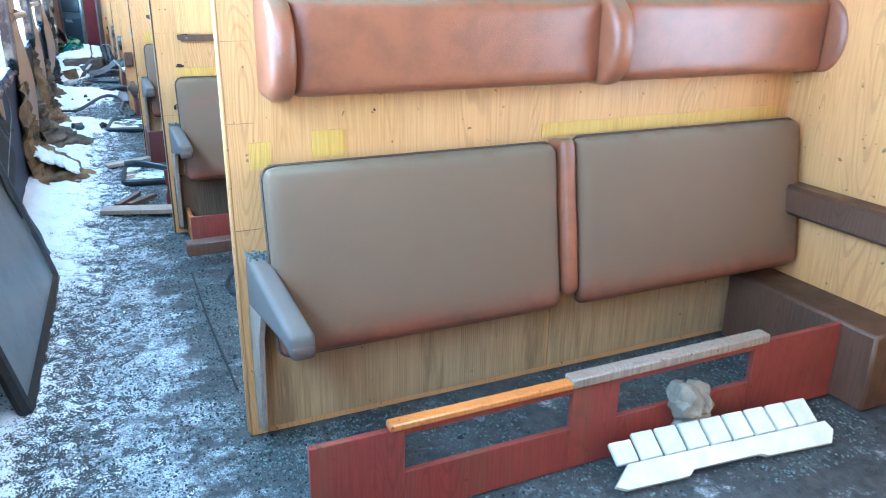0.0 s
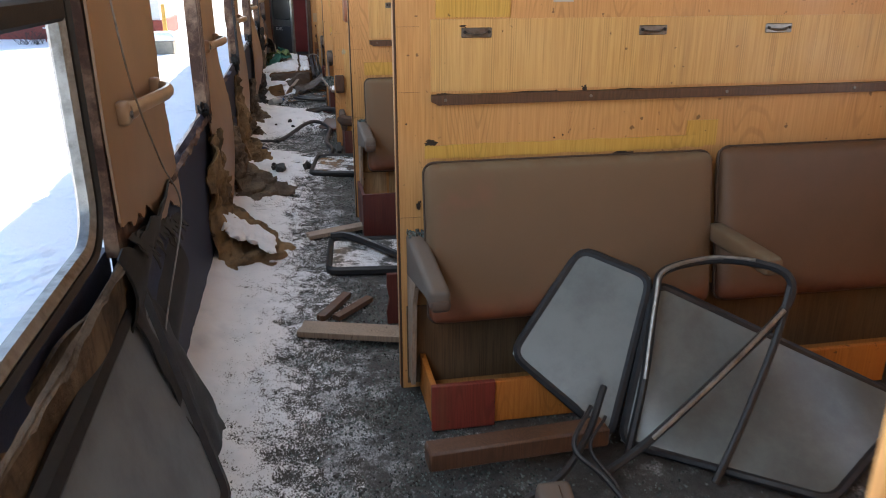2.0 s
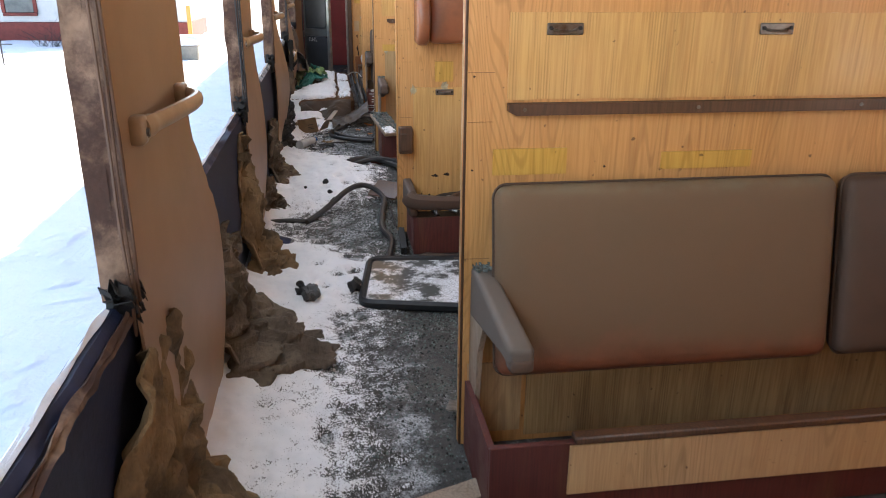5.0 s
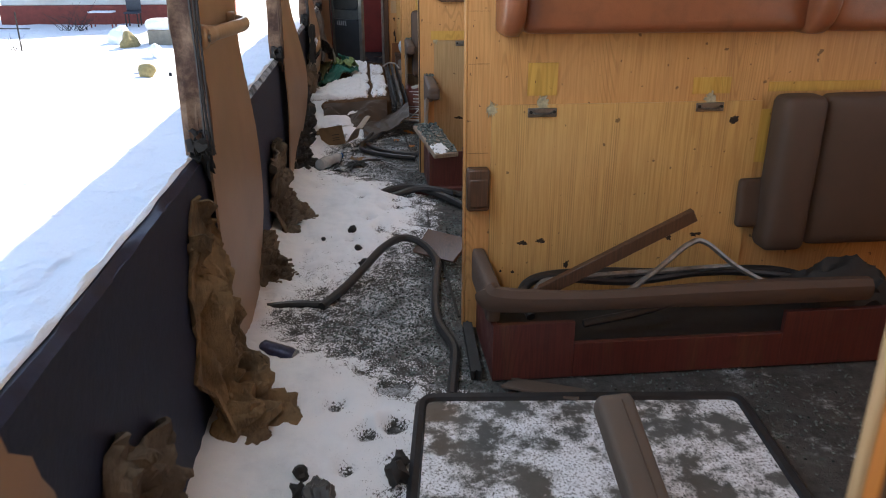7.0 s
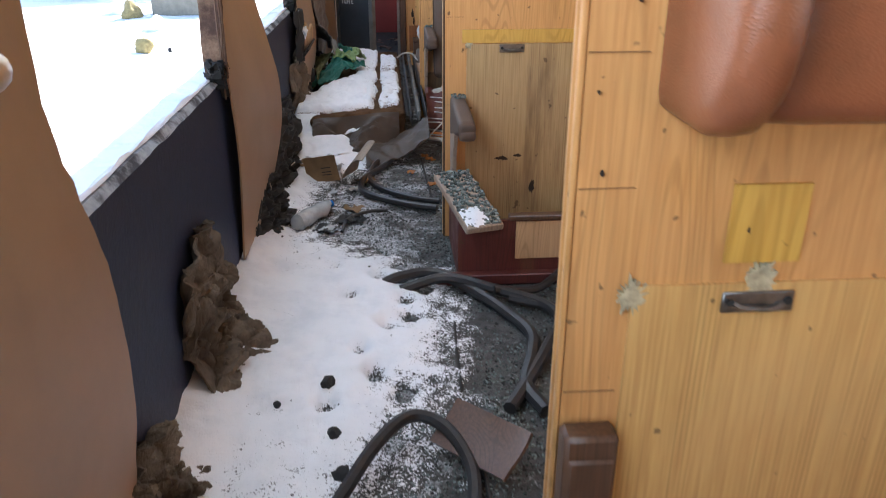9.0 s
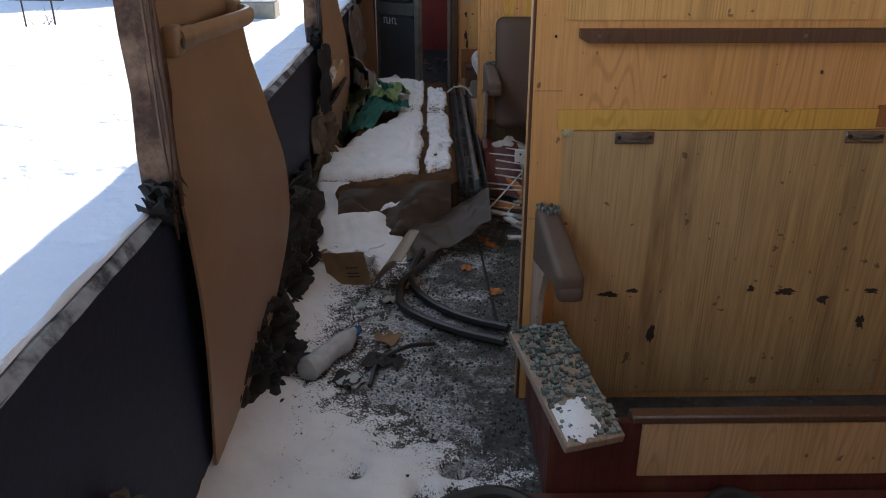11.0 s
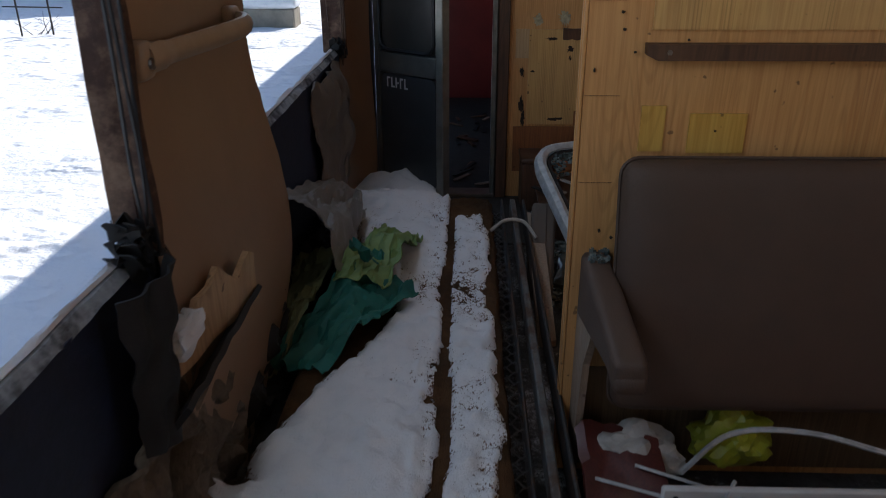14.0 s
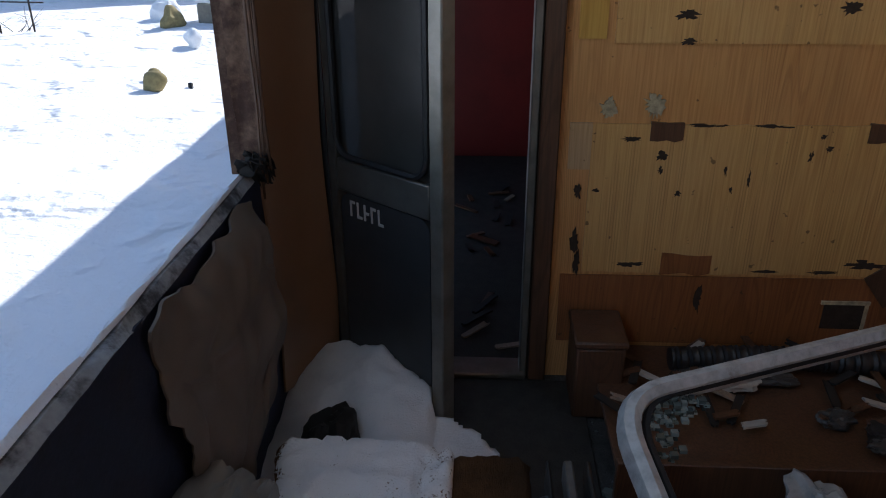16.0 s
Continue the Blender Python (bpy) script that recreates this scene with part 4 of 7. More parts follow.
for k, y in enumerate(FRONTS):
    BENCH.append(thing("bench", ["brown vinyl bench with chestnut headrests and a red base", "brown vinyl bench with an orange base, panes leaning on it",
                 "brown vinyl bench with a maroon base", "stripped bench with chestnut headrests and a maroon base full of cable",
                 "stripped bench with a maroon base and a single armrest", "dark brown vinyl bench whose base is gone"][k], "bench", (1.2, y, 0), "benches"))


def backrest(k, x0, x1, z0=0.30, z1=0.785, mat=None, label="", thick=0.085):
    y = FRONTS[k]
    bm = bmesh.new()
    add_cushion(bm, x0, x1, y - 0.012 - thick, y - 0.012, z0, z1, 0.034, 16, 0.010, 0.006, lean(y, z0=z0, z1=z1))
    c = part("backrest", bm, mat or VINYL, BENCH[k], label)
    m = lean(y, z0=z0, z1=z1)
    bm = bmesh.new()
    ys = y - 0.012 - thick * 0.5
    add_tube(bm, [m @ Vector((p, ys, q)) for p, q in rounded(x0 - 0.002, x1 + 0.002, z0 - 0.002, z1 + 0.002, 0.034)], 0.004, 5, 0, 1, True)
    part("piping", bm, VINYL_DARK, c)
    return c


def armrest(k, tip=0.45):
    """Padded arm at the corridor end of a bench, on a side plate."""
    y = FRONTS[k]
    bm = bmesh.new()
    add_cushion(bm, 0.302, 0.360, y - tip, y - 0.004, 0.505, 0.56, 0.016, 10, 0.0, 0.004)
    for v in bm.verts:
        t = (y - v.co.y) / tip
        if v.co.z < 0.53:
            v.co.z -= 0.10 * max(0, 1 - t * 1.15)
        v.co.z -= 0.02 * t
        v.co.x -= 0.012 * max(0, 0.35 - t) * (1 if v.co.x > 0.33 else 0)
    a = part("armrest", bm, VINYL_GREY if k < 4 else VINYL_DARK, BENCH[k], "greyed vinyl armrest" if k < 4 else "dark brown vinyl armrest")
    bm = bmesh.new()
    add_cushion(bm, 0.304, 0.3595, y - tip - 0.004, y - tip + 0.05, 0.478, 0.515, 0.014, 5, 0)
    part("tip", bm, VINYL_DARK, a, "bare dark brown tip")
    bm = bmesh.new()
    add_prism(bm, [(y - 0.004, 0.05), (y - 0.004, 0.50), (y - 0.20, 0.49), (y - 0.12, 0.36), (y - 0.07, 0.05)], 0.304, 0.318, "yz")
    part("side_plate", bm, BARE, a, "bare board side plate", smooth=False)
    bm = bmesh.new()
    for i in range(40):
        x, yy = rnd(0.302, 0.352), y - rnd(0.01, 0.07)
        add_box(bm, x, x + rnd(0.003, 0.008), yy, yy + rnd(0.003, 0.007), 0.556, 0.559 + rnd(0.002, 0.007), 0)
    tagged(part("crushed_glass", bm, SHARDS, a, "", smooth=False), kind="stuff")


def headrest(k, xs, lift=0.0, depth=0.225):
    """Long head cushion with rounded wings between the seats."""
    y = FRONTS[k]
    for a, b in zip(xs, xs[1:]):
        bm = bmesh.new()
        add_cushion(bm, a + 0.03, b - 0.02, y - 0.115, y - 0.002, 0.952 + lift, 1.185 + lift, 0.03, 14, 0.008, 0.004)
        part("headrest", bm, VINYL_RED, BENCH[k], "glossy chestnut headrest")
    for i, x in enumerate(xs):
        bm = bmesh.new()
        wdt = 0.034 if 0 < i < len(xs) - 1 else 0.030
        n = 20
        out = []
        for j in range(n + 1):      # side view: straight back, round front
            a = radians(-90 + 180 * j / n)
            out.append((y - 0.002 - (depth - 0.09) - 0.09 * math.cos(a), 1.068 + lift + 0.122 * math.sin(a)))
        ring = [(y - 0.002, 0.946 + lift)] + out + [(y - 0.002, 1.19 + lift)]
        layers = []
        for s, inset in ((-1, 0.030), (-0.9, 0.012), (-0.6, 0.002), (0, 0.0), (0.6, 0.002), (0.9, 0.012), (1, 0.030)):
            layer = []
            for p, q in ring:
                cy, cz = y - 0.09, 1.068 + lift
                d = math.hypot(p - cy, q - cz)
                f = (d - inset) / d
                layer.append(bm.verts.new((x + s * wdt, cy + (p - cy) * f if p < y - 0.01 else p, cz + (q - cz) * f)))
            layers.append(layer)
        for p, q in zip(layers, layers[1:]):
            for j in range(len(p)):
                bm.faces.new((p[j], p[(j + 1) % len(p)], q[(j + 1) % len(q)], q[j]))
        bm.faces.new(layers[0])
        bm.faces.new(layers[-1][::-1])
        part("headrest_wing", bm, VINYL_RED, BENCH[k], "", True, 60)


def bench_box(k, depth, x0, x1, h, mat, label, cuts=(), trim=None):
    """Open plywood box under a seat whose cushion is gone: front board with slots, floor rails."""
    y = FRONTS[k] - depth
    b = BENCH[k]
    xs = [x0] + [v for c in cuts for v in (c[0], c[1])] + [x1]
    for a, c in zip(xs[0::2], xs[1::2]):
        part("front_board", one(add_box, a, c, y, y + 0.018, 0.004, h, 0.0015), mat, b, smooth=False)
    for a, c, lo, hi in cuts:
        part("front_board", one(add_box, a, c, y, y + 0.018, 0.004, lo, 0.0015), mat, b, smooth=False)
        if hi < h:
            part("front_board", one(add_box, a, c, y, y + 0.018, hi, h, 0.0015), mat, b, smooth=False)
    if k:
        part("end_board", one(add_box, x0, x0 + 0.018, y + 0.02, FRONTS[k] - 0.02, 0.004, h * 0.93, 0.0015), mat, b, smooth=False)
    if trim:
        part("trim", one(add_box, x0 + trim[0], x1 - trim[1], y - 0.012, y + 0.024, h + 0.001, h + 0.02, 0.004), trim[2], b, "worn wooden top trim")
    return b


# bench by the first partition
headrest(0, [0.40, 1.34, 2.22], 0.018, 0.19)
backrest(0, 0.352, 1.205, 0.292, 0.79)
backrest(0, 1.268, 2.18, 0.292, 0.80)
bm = bmesh.new()
add_cushion(bm, 1.210, 1.263, FRONTS[0] - 0.10, FRONTS[0] - 0.004, 0.33, 0.80, 0.02, 8, 0.004, 0.003, lean(FRONTS[0], 0.05, 0.13))
part("seat_divider", bm, VINYL_RED, BENCH[0], "narrow padded roll")
armrest(0, 0.50)
b = bench_box(0, 0.50, 0.33, 2.02, 0.255, REDBOARD, "broken red plywood bench base with hand slots", [(0.56, 1.03, 0.13, 0.235), (1.18, 1.66, 0.13, 0.235)], (0.19, 0.55, ORANGE))
part("rear_rail", one(add_box, 1.02, 1.70, FRONTS[0] - 0.515, FRONTS[0] - 0.47, 0.257, 0.285, 0.004), BARE, b)
bm = bmesh.new()
add_box(bm, 2.02, 2.19, FRONTS[0] - 0.62, FRONTS[0] - 0.02, 0.0, 0.26, 0.01)
solo("heater_casing", bm, DARKWOOD, "dark brown sheet-metal heater casing along the outer wall", "heater")
bm = bmesh.new()
add_box(bm, 2.10, 2.19, 0.55, FRONTS[0] - 0.01, 0.50, 0.60, 0.012)
solo("table_bracket", bm, DARKWOOD, "dark wooden armrest board on the outer wall", "armrest")

# broken cream plastic grille on the floor
g = thing("plastic_grille", "broken cream plastic slatted grille lying on the floor", "grille", (1.5, 1.3, 0))
G = Matrix.Translation((1.45, 1.29, 0.028)) @ Matrix.Rotation(radians(-5), 4, "Z") @ Matrix.Rotation(radians(32), 4, "X")
bm = bmesh.new()
add_prism(bm, [(-0.36, -0.03), (-0.33, -0.045), (-0.14, -0.045), (-0.12, -0.03), (0.10, -0.03), (0.12, -0.04), (0.34, -0.045), (0.37, -0.01), (0.36, 0.02), (-0.30, 0.02)], 0, 0.014, "xy")
for v in bm.verts:
    v.co = G @ v.co
part("front_rail", bm, PLASTIC, g, smooth=False)
for i in range(9):
    x = -0.33 + 0.075 * i
    bm = bmesh.new()
    add_box(bm, x, x + 0.066, 0.022, 0.10 if i else 0.085, 0.0, 0.016, 0.003, G)
    part("slat", bm, PLASTIC, g)

bm = bmesh.new()
for j in range(5):
    c = Vector((1.42 + rnd(-0.05, 0.05), 1.40 + rnd(-0.03, 0.03), 0.05 + 0.025 * j))
    made = bmesh.ops.create_icosphere(bm, subdivisions=3, radius=0.06)["verts"]
    for v in made:
        v.co = c + v.co * (1 + 0.5 * nz(v.co.x * 30, v.co.y * 30, v.co.z * 30 + j)) * 0.8
        v.co.z = max(v.co.z, 0.002)
solo("foam_lump", bm, FOAM, "crumpled lump of dirty cream foam on the floor", "foam")

# bench by the second partition
backrest(1, 0.352, 1.275, 0.285, 0.775)
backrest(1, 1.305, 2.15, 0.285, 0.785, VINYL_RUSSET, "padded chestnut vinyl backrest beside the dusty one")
armrest(1)
b = bench_box(1, 0.26, 0.34, 1.9, 0.145, ORANGE, "", [(0.9, 1.5, 0.05, 0.11)])
part("red_end", one(add_box, 0.335, 0.53, FRONTS[1] - 0.28, FRONTS[1] - 0.262, 0.004, 0.158, 0.002), REDBOARD, b, "red plywood end piece", smooth=False)
bm = bmesh.new()
add_box(bm, -0.26, 0.26, -0.035, 0.035, -0.03, 0.03, 0.006, Matrix.Translation((0.54, 3.40, 0.085)) @ Matrix.Rotation(radians(3), 4, "Z"))
solo("dark_beam", bm, DARKWOOD, "dark charred beam lying before the bench", "beam")
# centre arm between the seats
bm = bmesh.new()
add_cushion(bm, 1.265, 1.325, FRONTS[1] - 0.44, FRONTS[1] - 0.09, 0.50, 0.56, 0.02, 6, 0, 0.003)
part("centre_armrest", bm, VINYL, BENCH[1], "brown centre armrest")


def leaning_pane(name, corners, mat, label, r=0.012, rub=None):
    """A pane in a rubber or metal frame, given by its four corners."""
    t = thing(name, label, "window pane", tuple(min(c[i] for c in corners) for i in range(3)), "fallen panes")
    q = [Vector(c) for c in corners]
    c0 = sum(q, Vector()) / 4
    nrm = (q[1] - q[0]).cross(q[3] - q[0]).normalized()
    bm = bmesh.new()
    add_sheet(bm, lambda u, v: (q[0] * (1 - u) + q[1] * u) * (1 - v) + (q[3] * (1 - u) + q[2] * u) * v, 20, 20, 0.006)
    part("glass", bm, mat, t)
    ring = []
    for i in range(4):
        a, b, c = q[i - 1], q[i], q[(i + 1) % 4]
        da, dc = (a - b).normalized() * 0.045, (c - b).normalized() * 0.045
        for s in range(5):
            f = s / 4
            ring.append((b + da) * (1 - f) ** 2 + b * 2 * f * (1 - f) + (b + dc) * f * f)
    bm = bmesh.new()
    add_tube(bm, ring, r, 7, 0, 1.3, True)
    part("rubber_frame", bm, rub or RUBBER, t)
    return t


leaning_pane("fallen_pane", [(0.59, 3.66, 0.225), (0.825, 3.755, 0.515), (1.005, 3.63, 0.455), (0.84, 3.46, 0.025)], PANE_GREY, "dusty grey window pane leaning on the bench", 0.011)
leaning_pane("fallen_pane", [(0.865, 3.44, 0.025), (1.016, 3.615, 0.445), (1.74, 3.34, 0.11), (1.30, 3.09, 0.02)], PANE_GREY, "dusty grey window pane slumped beside another", 0.011)
bm = bmesh.new()
add_tube(bm, [(0.86, 3.38, 0.015), (0.93, 3.46, 0.22), (0.99, 3.56, 0.42), (1.03, 3.60, 0.485), (1.164, 3.60, 0.512), (1.25, 3.50, 0.535), (1.31, 3.42, 0.52), (1.29, 3.39, 0.43), (1.10, 3.36, 0.26), (0.90, 3.33, 0.10), (0.746, 3.305, 0.012)], 0.012, 7, 8, 1.2)
add_tube(bm, [(1.315, 3.41, 0.50), (1.26, 3.36, 0.36), (1.14, 3.28, 0.15), (1.046, 3.225, 0.012)], 0.011, 7, 8)
solo("rubber_seal", bm, RUBBER, "loop of torn window rubber bent over the panes", "rubber seal")
bm = bmesh.new()
add_tube(bm, [(0.925, 3.449, 0.22), (0.985, 3.548, 0.42), (1.025, 3.588, 0.492), (1.164, 3.589, 0.522), (1.25, 3.49, 0.546)], 0.0065, 6, 8)
add_tube(bm, [(1.285, 3.378, 0.438), (1.10, 3.348, 0.270), (0.90, 3.318, 0.110)], 0.0065, 6, 8)
solo("frame_strip", bm, ALU, "corroded metal strip clinging to the rubber", "metal strip")


def loose_arm(corners_low, corners_high, label, mat=None):
    """A torn-off armrest, lying or leaning."""
    a, b = Vector(corners_low), Vector(corners_high)
    d = b - a
    side = d.cross(Vector((0, 0, 1))).normalized()
    up = side.cross(d).normalized()
    M = Matrix.Translation((a + b) / 2) @ Matrix((side, d.normalized(), up)).transposed().to_4x4()
    bm = bmesh.new()
    add_cushion(bm, -0.042, 0.042, -d.length / 2, d.length / 2, -0.028, 0.028, 0.016, 8, 0, 0.003, M)
    t = solo("padded_board", bm, mat or VINYL_GREY, label, "padded board", "torn-off padded boards")
    bm = bmesh.new()
    add_tube(bm, [M @ Vector((0.01, -d.length / 2 + 0.02, 0.0295)), M @ Vector((0.012, 0, 0.0295)), M @ Vector((0.01, d.length / 2 - 0.02, 0.0295))], 0.0018, 4, 4)
    part("seam", bm, VINYL_DARK, t)


loose_arm((0.515, 2.74, 0.05), (0.528, 3.09, 0.18), "torn-off greyed armrest lying among glass")
loose_arm((0.535, 4.78, 0.05), (0.535, 5.22, 0.16), "torn-off greyed armrest leaning by the partition")
loose_arm((0.53, 6.50, 0.05), (0.49, 6.86, 0.27), "torn-off greyed armrest leaning over a fallen pane")
loose_arm((0.36, 9.93, 0.06), (0.40, 10.42, 0.42), "torn-off brown armrest propped on the litter", VINYL_DARK)
bm = bmesh.new()
add_tube(bm, [(0.43, 2.92, 0.012), (0.40, 3.06, 0.014), (0.47, 3.18, 0.05), (0.60, 3.22, 0.10), (0.70, 3.30, 0.16), (0.78, 3.40, 0.24)], 0.010, 6, 8)
add_tube(bm, [(0.40, 2.98, 0.012), (0.52, 2.88, 0.012), (0.66, 2.92, 0.014), (0.74, 3.04, 0.06), (0.70, 3.16, 0.12), (0.64, 3.24, 0.17), (0.72, 3.34, 0.22)], 0.007, 6, 8)
add_tube(bm, [(0.68, 3.02, 0.012), (0.73, 3.14, 0.09), (0.69, 3.25, 0.15), (0.76, 3.33, 0.19)], 0.005, 6, 8)
solo("rubber_seal", bm, RUBBER, "tangled torn window rubber before the panes", "rubber seal")

# bench by the third partition
backrest(2, 0.347, 1.26, 0.285, 0.775)
backrest(2, 1.29, 2.12, 0.285, 0.775, VINYL_DARK)
armrest(2, 0.46)
b = bench_box(2, 0.37, 0.29, 1.9, 0.236, MAROON, "maroon plywood bench base with a pale laminate facing", (), (0.20, 0.1, DARKWOOD))
part("facing", one(add_box, 0.48, 1.8, FRONTS[2] - 0.376, FRONTS[2] - 0.371, 0.094, 0.232, 0.0015), PALE, b, "pale laminate facing", smooth=False)

# bench by the fourth partition
headrest(3, [0.395, 1.285, 2.12], 0.01, 0.185)
y = FRONTS[3]
c = part("backrest", one(add_cushion, 1.385, 2.05, y - 0.095, y - 0.012, 0.285, 0.775, 0.03, 12, 0.01, 0.005), VINYL_DARK, BENCH[3], "dark brown backrest hanging askew")
part("side_roll", one(add_cushion, 1.235, 1.378, y - 0.115, y - 0.010, 0.275, 0.775, 0.03, 8, 0.006, 0.004), VINYL_DARK, c)
part("tongue", one(add_cushion, 1.17, 1.262, y - 0.04, y - 0.008, 0.34, 0.50, 0.012, 6, 0.0, 0.01), VINYL_DARK, c)
b = bench_box(3, 0.355, 0.32, 1.95, 0.185, MAROON, "maroon plywood bench base holding old cables", [(0.56, 1.20, 0.115, 0.19)])
for nm, a1 in (("left_side", (0.300, 0.345, y - 0.34, y - 0.02, 0.185, 0.30)),):
    part(nm, one(add_cushion, *a1, 0.015, 6, 0.0, 0.006), VINYL_DARK, b)
bm = bmesh.new()
add_tube(bm, [(0.30, y - 0.33, 0.29), (0.335, y - 0.352, 0.265), (0.60, y - 0.355, 0.252), (0.95, y - 0.35, 0.252), (1.45, y - 0.34, 0.245)], lambda t: 0.030 + 0.004 * math.sin(t * 9), 9, 6, 1.2)
part("seat_roll", bm, VINYL_DARK, b, "limp vinyl seat roll")
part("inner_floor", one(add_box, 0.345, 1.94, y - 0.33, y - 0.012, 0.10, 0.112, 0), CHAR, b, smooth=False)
bm = bmesh.new()
M = Matrix.Translation((0.695, y - 0.17, 0.30)) @ Matrix.Rotation(radians(-27), 4, "Y")
add_box(bm, -0.30, 0.30, -0.012, 0.012, -0.020, 0.020, 0.002, M)
solo("wooden_stick", bm, DARKWOOD, "dark wooden batten stuck aslant in the bench box", "batten")
bm = bmesh.new()
add_tube(bm, [(0.42, y - 0.20, 0.19), (0.50, y - 0.10, 0.215), (0.70, y - 0.07, 0.215), (0.95, y - 0.09, 0.21), (1.30, y - 0.08, 0.20), (1.5, y - 0.15, 0.15)], 0.016, 8, 8)
add_tube(bm, [(0.45, y - 0.26, 0.16), (0.44, y - 0.16, 0.20), (0.52, y - 0.12, 0.225), (0.80, y - 0.13, 0.205), (1.10, y - 0.10, 0.215), (1.45, y - 0.12, 0.18)], 0.014, 8, 8)
add_tube(bm, [(0.60, y - 0.30, 0.15), (0.80, y - 0.28, 0.175), (1.00, y - 0.20, 0.19), (1.3, y - 0.16, 0.20)], 0.013, 8, 8)
solo("cable_coil", bm, CABLE, "coils of thick black cable in the bench box", "cable")
bm = bmesh.new()
add_tube(bm, [(0.55, y - 0.24, 0.175), (0.49, y - 0.20, 0.195), (0.50, y - 0.15, 0.215), (0.60, y - 0.13, 0.225), (1.15, y - 0.11, 0.235)], 0.010, 6, 8)
add_tube(bm, [(0.70, y - 0.24, 0.18), (0.85, y - 0.20, 0.27), (0.96, y - 0.16, 0.335), (1.02, y - 0.15, 0.335), (1.12, y - 0.17, 0.26), (1.25, y - 0.2, 0.19)], 0.009, 6, 8)
solo("frame_strip", bm, ALU, "bent corroded metal strip over the cables", "metal strip")
bm = bmesh.new()
add_sheet(bm, lambda u, v: (1.28 + 0.30 * u, y - 0.33 + 0.22 * v, 0.18 + 0.10 * math.sin(u * 2.6) * math.sin(v * 3) + 0.05 * nz(u * 5, v * 5, 2)), 14, 12, 0.004)
solo("dark_jacket", bm, CHAR, "crumpled dark cloth bundle in the bench box", "cloth")
bm = bmesh.new()
add_box(bm, 0.283, 0.352, y - 0.045, y - 0.004, 0.425, 0.56, 0.006)
add_box(bm, 0.287, 0.347, y - 0.052, y - 0.044, 0.44, 0.53, 0.004)
solo("junction_box", bm, DARKWOOD, "broken brown socket box on the partition edge", "box")

# bench by the fifth partition
bm = bmesh.new()
y = FRONTS[4]
add_cushion(bm, 1.30, 1.42, y - 0.10, y - 0.010, 0.265, 0.77, 0.035, 10, 0.004, 0.004)
t = part("seat_divider", bm, VINYL_DARK, BENCH[4], "narrow dark vinyl roll")
part("bracket", one(add_prism, [(1.22, 0.42), (1.30, 0.50), (1.30, 0.40)], y - 0.05, y - 0.008), VINYL_DARK, t)
armrest(4, 0.36)
b = bench_box(4, 0.40, 0.30, 1.95, 0.218, MAROON, "maroon plywood bench base with an orange laminate facing", (), (0.17, 0.1, DARKWOOD))
part("facing", one(add_box, 0.495, 1.75, y - 0.406, y - 0.401, 0.078, 0.214, 0.0015), PALE, b, "pale orange laminate facing", smooth=False)
part("kick_board", one(add_box, 0.22, 1.9, y - 0.45, y - 0.41, 0.003, 0.04, 0.003), MAROON, b)
bm = bmesh.new()
M = Matrix.Translation((0.338, y - 0.32, 0.262)) @ Matrix.Rotation(radians(16), 4, "Z") @ Matrix.Rotation(radians(16), 4, "X")
add_box(bm, -0.066, 0.066, -0.165, 0.165, -0.012, 0.012, 0.003, M)
t = solo("glass_strewn_board", bm, BARE, "tilted board strewn with crushed green glass and snow", "board")
bm = bmesh.new()
for i in range(420):
    x, yy = rnd(-0.064, 0.058), rnd(-0.16, 0.155)
    s = rnd(0.004, 0.012)
    add_box(bm, x, x + s, yy, yy + s * rnd(0.5, 1.3), 0.0125, 0.0125 + rnd(0.002, 0.009), 0, M)
tagged(part("crushed_glass", bm, SHARDS, t, "", smooth=False), kind="stuff")
bm = bmesh.new()
add_sheet(bm, lambda u, v: M @ Vector((-0.06 + 0.085 * u, -0.155 + 0.10 * v + 0.02 * nz(u * 4), 0.013 + 0.012 * math.sin(u * 3.1) * math.sin(v * 3.1))), 10, 12, 0.001)
part("snow_patch", bm, SNOW, t)
bm = bmesh.new()
add_sheet(bm, lambda u, v: Vector(curve([(1.02, y - 0.40, 0.225), (1.045, y - 0.415, 0.235), (1.06, y - 0.43, 0.20), (1.04, y - 0.47, 0.09), (1.05, y - 0.52, 0.03), (1.15, y - 0.56, 0.012), (1.32, y - 0.55, 0.008)], 6)[int(round(u * 36))]) + Vector((0.022 * v, 0.008 * v, 0.006 * v)), 36, 1, 0.003)
solo("bent_strip", bm, PALE, "strip of veneer curling off the bench base", "strip")
bm = bmesh.new()
add_tube(bm, [(1.12, y - 0.36, 0.07), (1.11, y - 0.42, 0.035), (1.16, y - 0.48, 0.015), (1.28, y - 0.47, 0.014), (1.38, y - 0.40, 0.03)], 0.011, 6, 8)
solo("bent_strip", bm, BARE, "bent wooden strip on the floor", "strip")

# bench by the sixth partition
backrest(5, 0.358, 1.255, 0.262, 0.758, VINYL_DARK, "padded dark brown seat backrest, faded at the foot")
backrest(5, 1.285, 2.12, 0.262, 0.758, VINYL_DARK, "padded dark brown seat backrest, faded at the foot")
armrest(5, 0.40)
bm = bmesh.new()
y = FRONTS[5]
add_sheet(bm, lambda u, v: (0.30 + 0.16 * u, y - 0.12 - 0.30 * v + 0.03 * math.sin(u * 5), 0.20 - 0.17 * v * v + 0.02 * nz(u * 4, v * 4)), 10, 12, 0.006)
solo("curled_sheet", bm, MAROON, "curled maroon plywood sheet below the seat", "board")


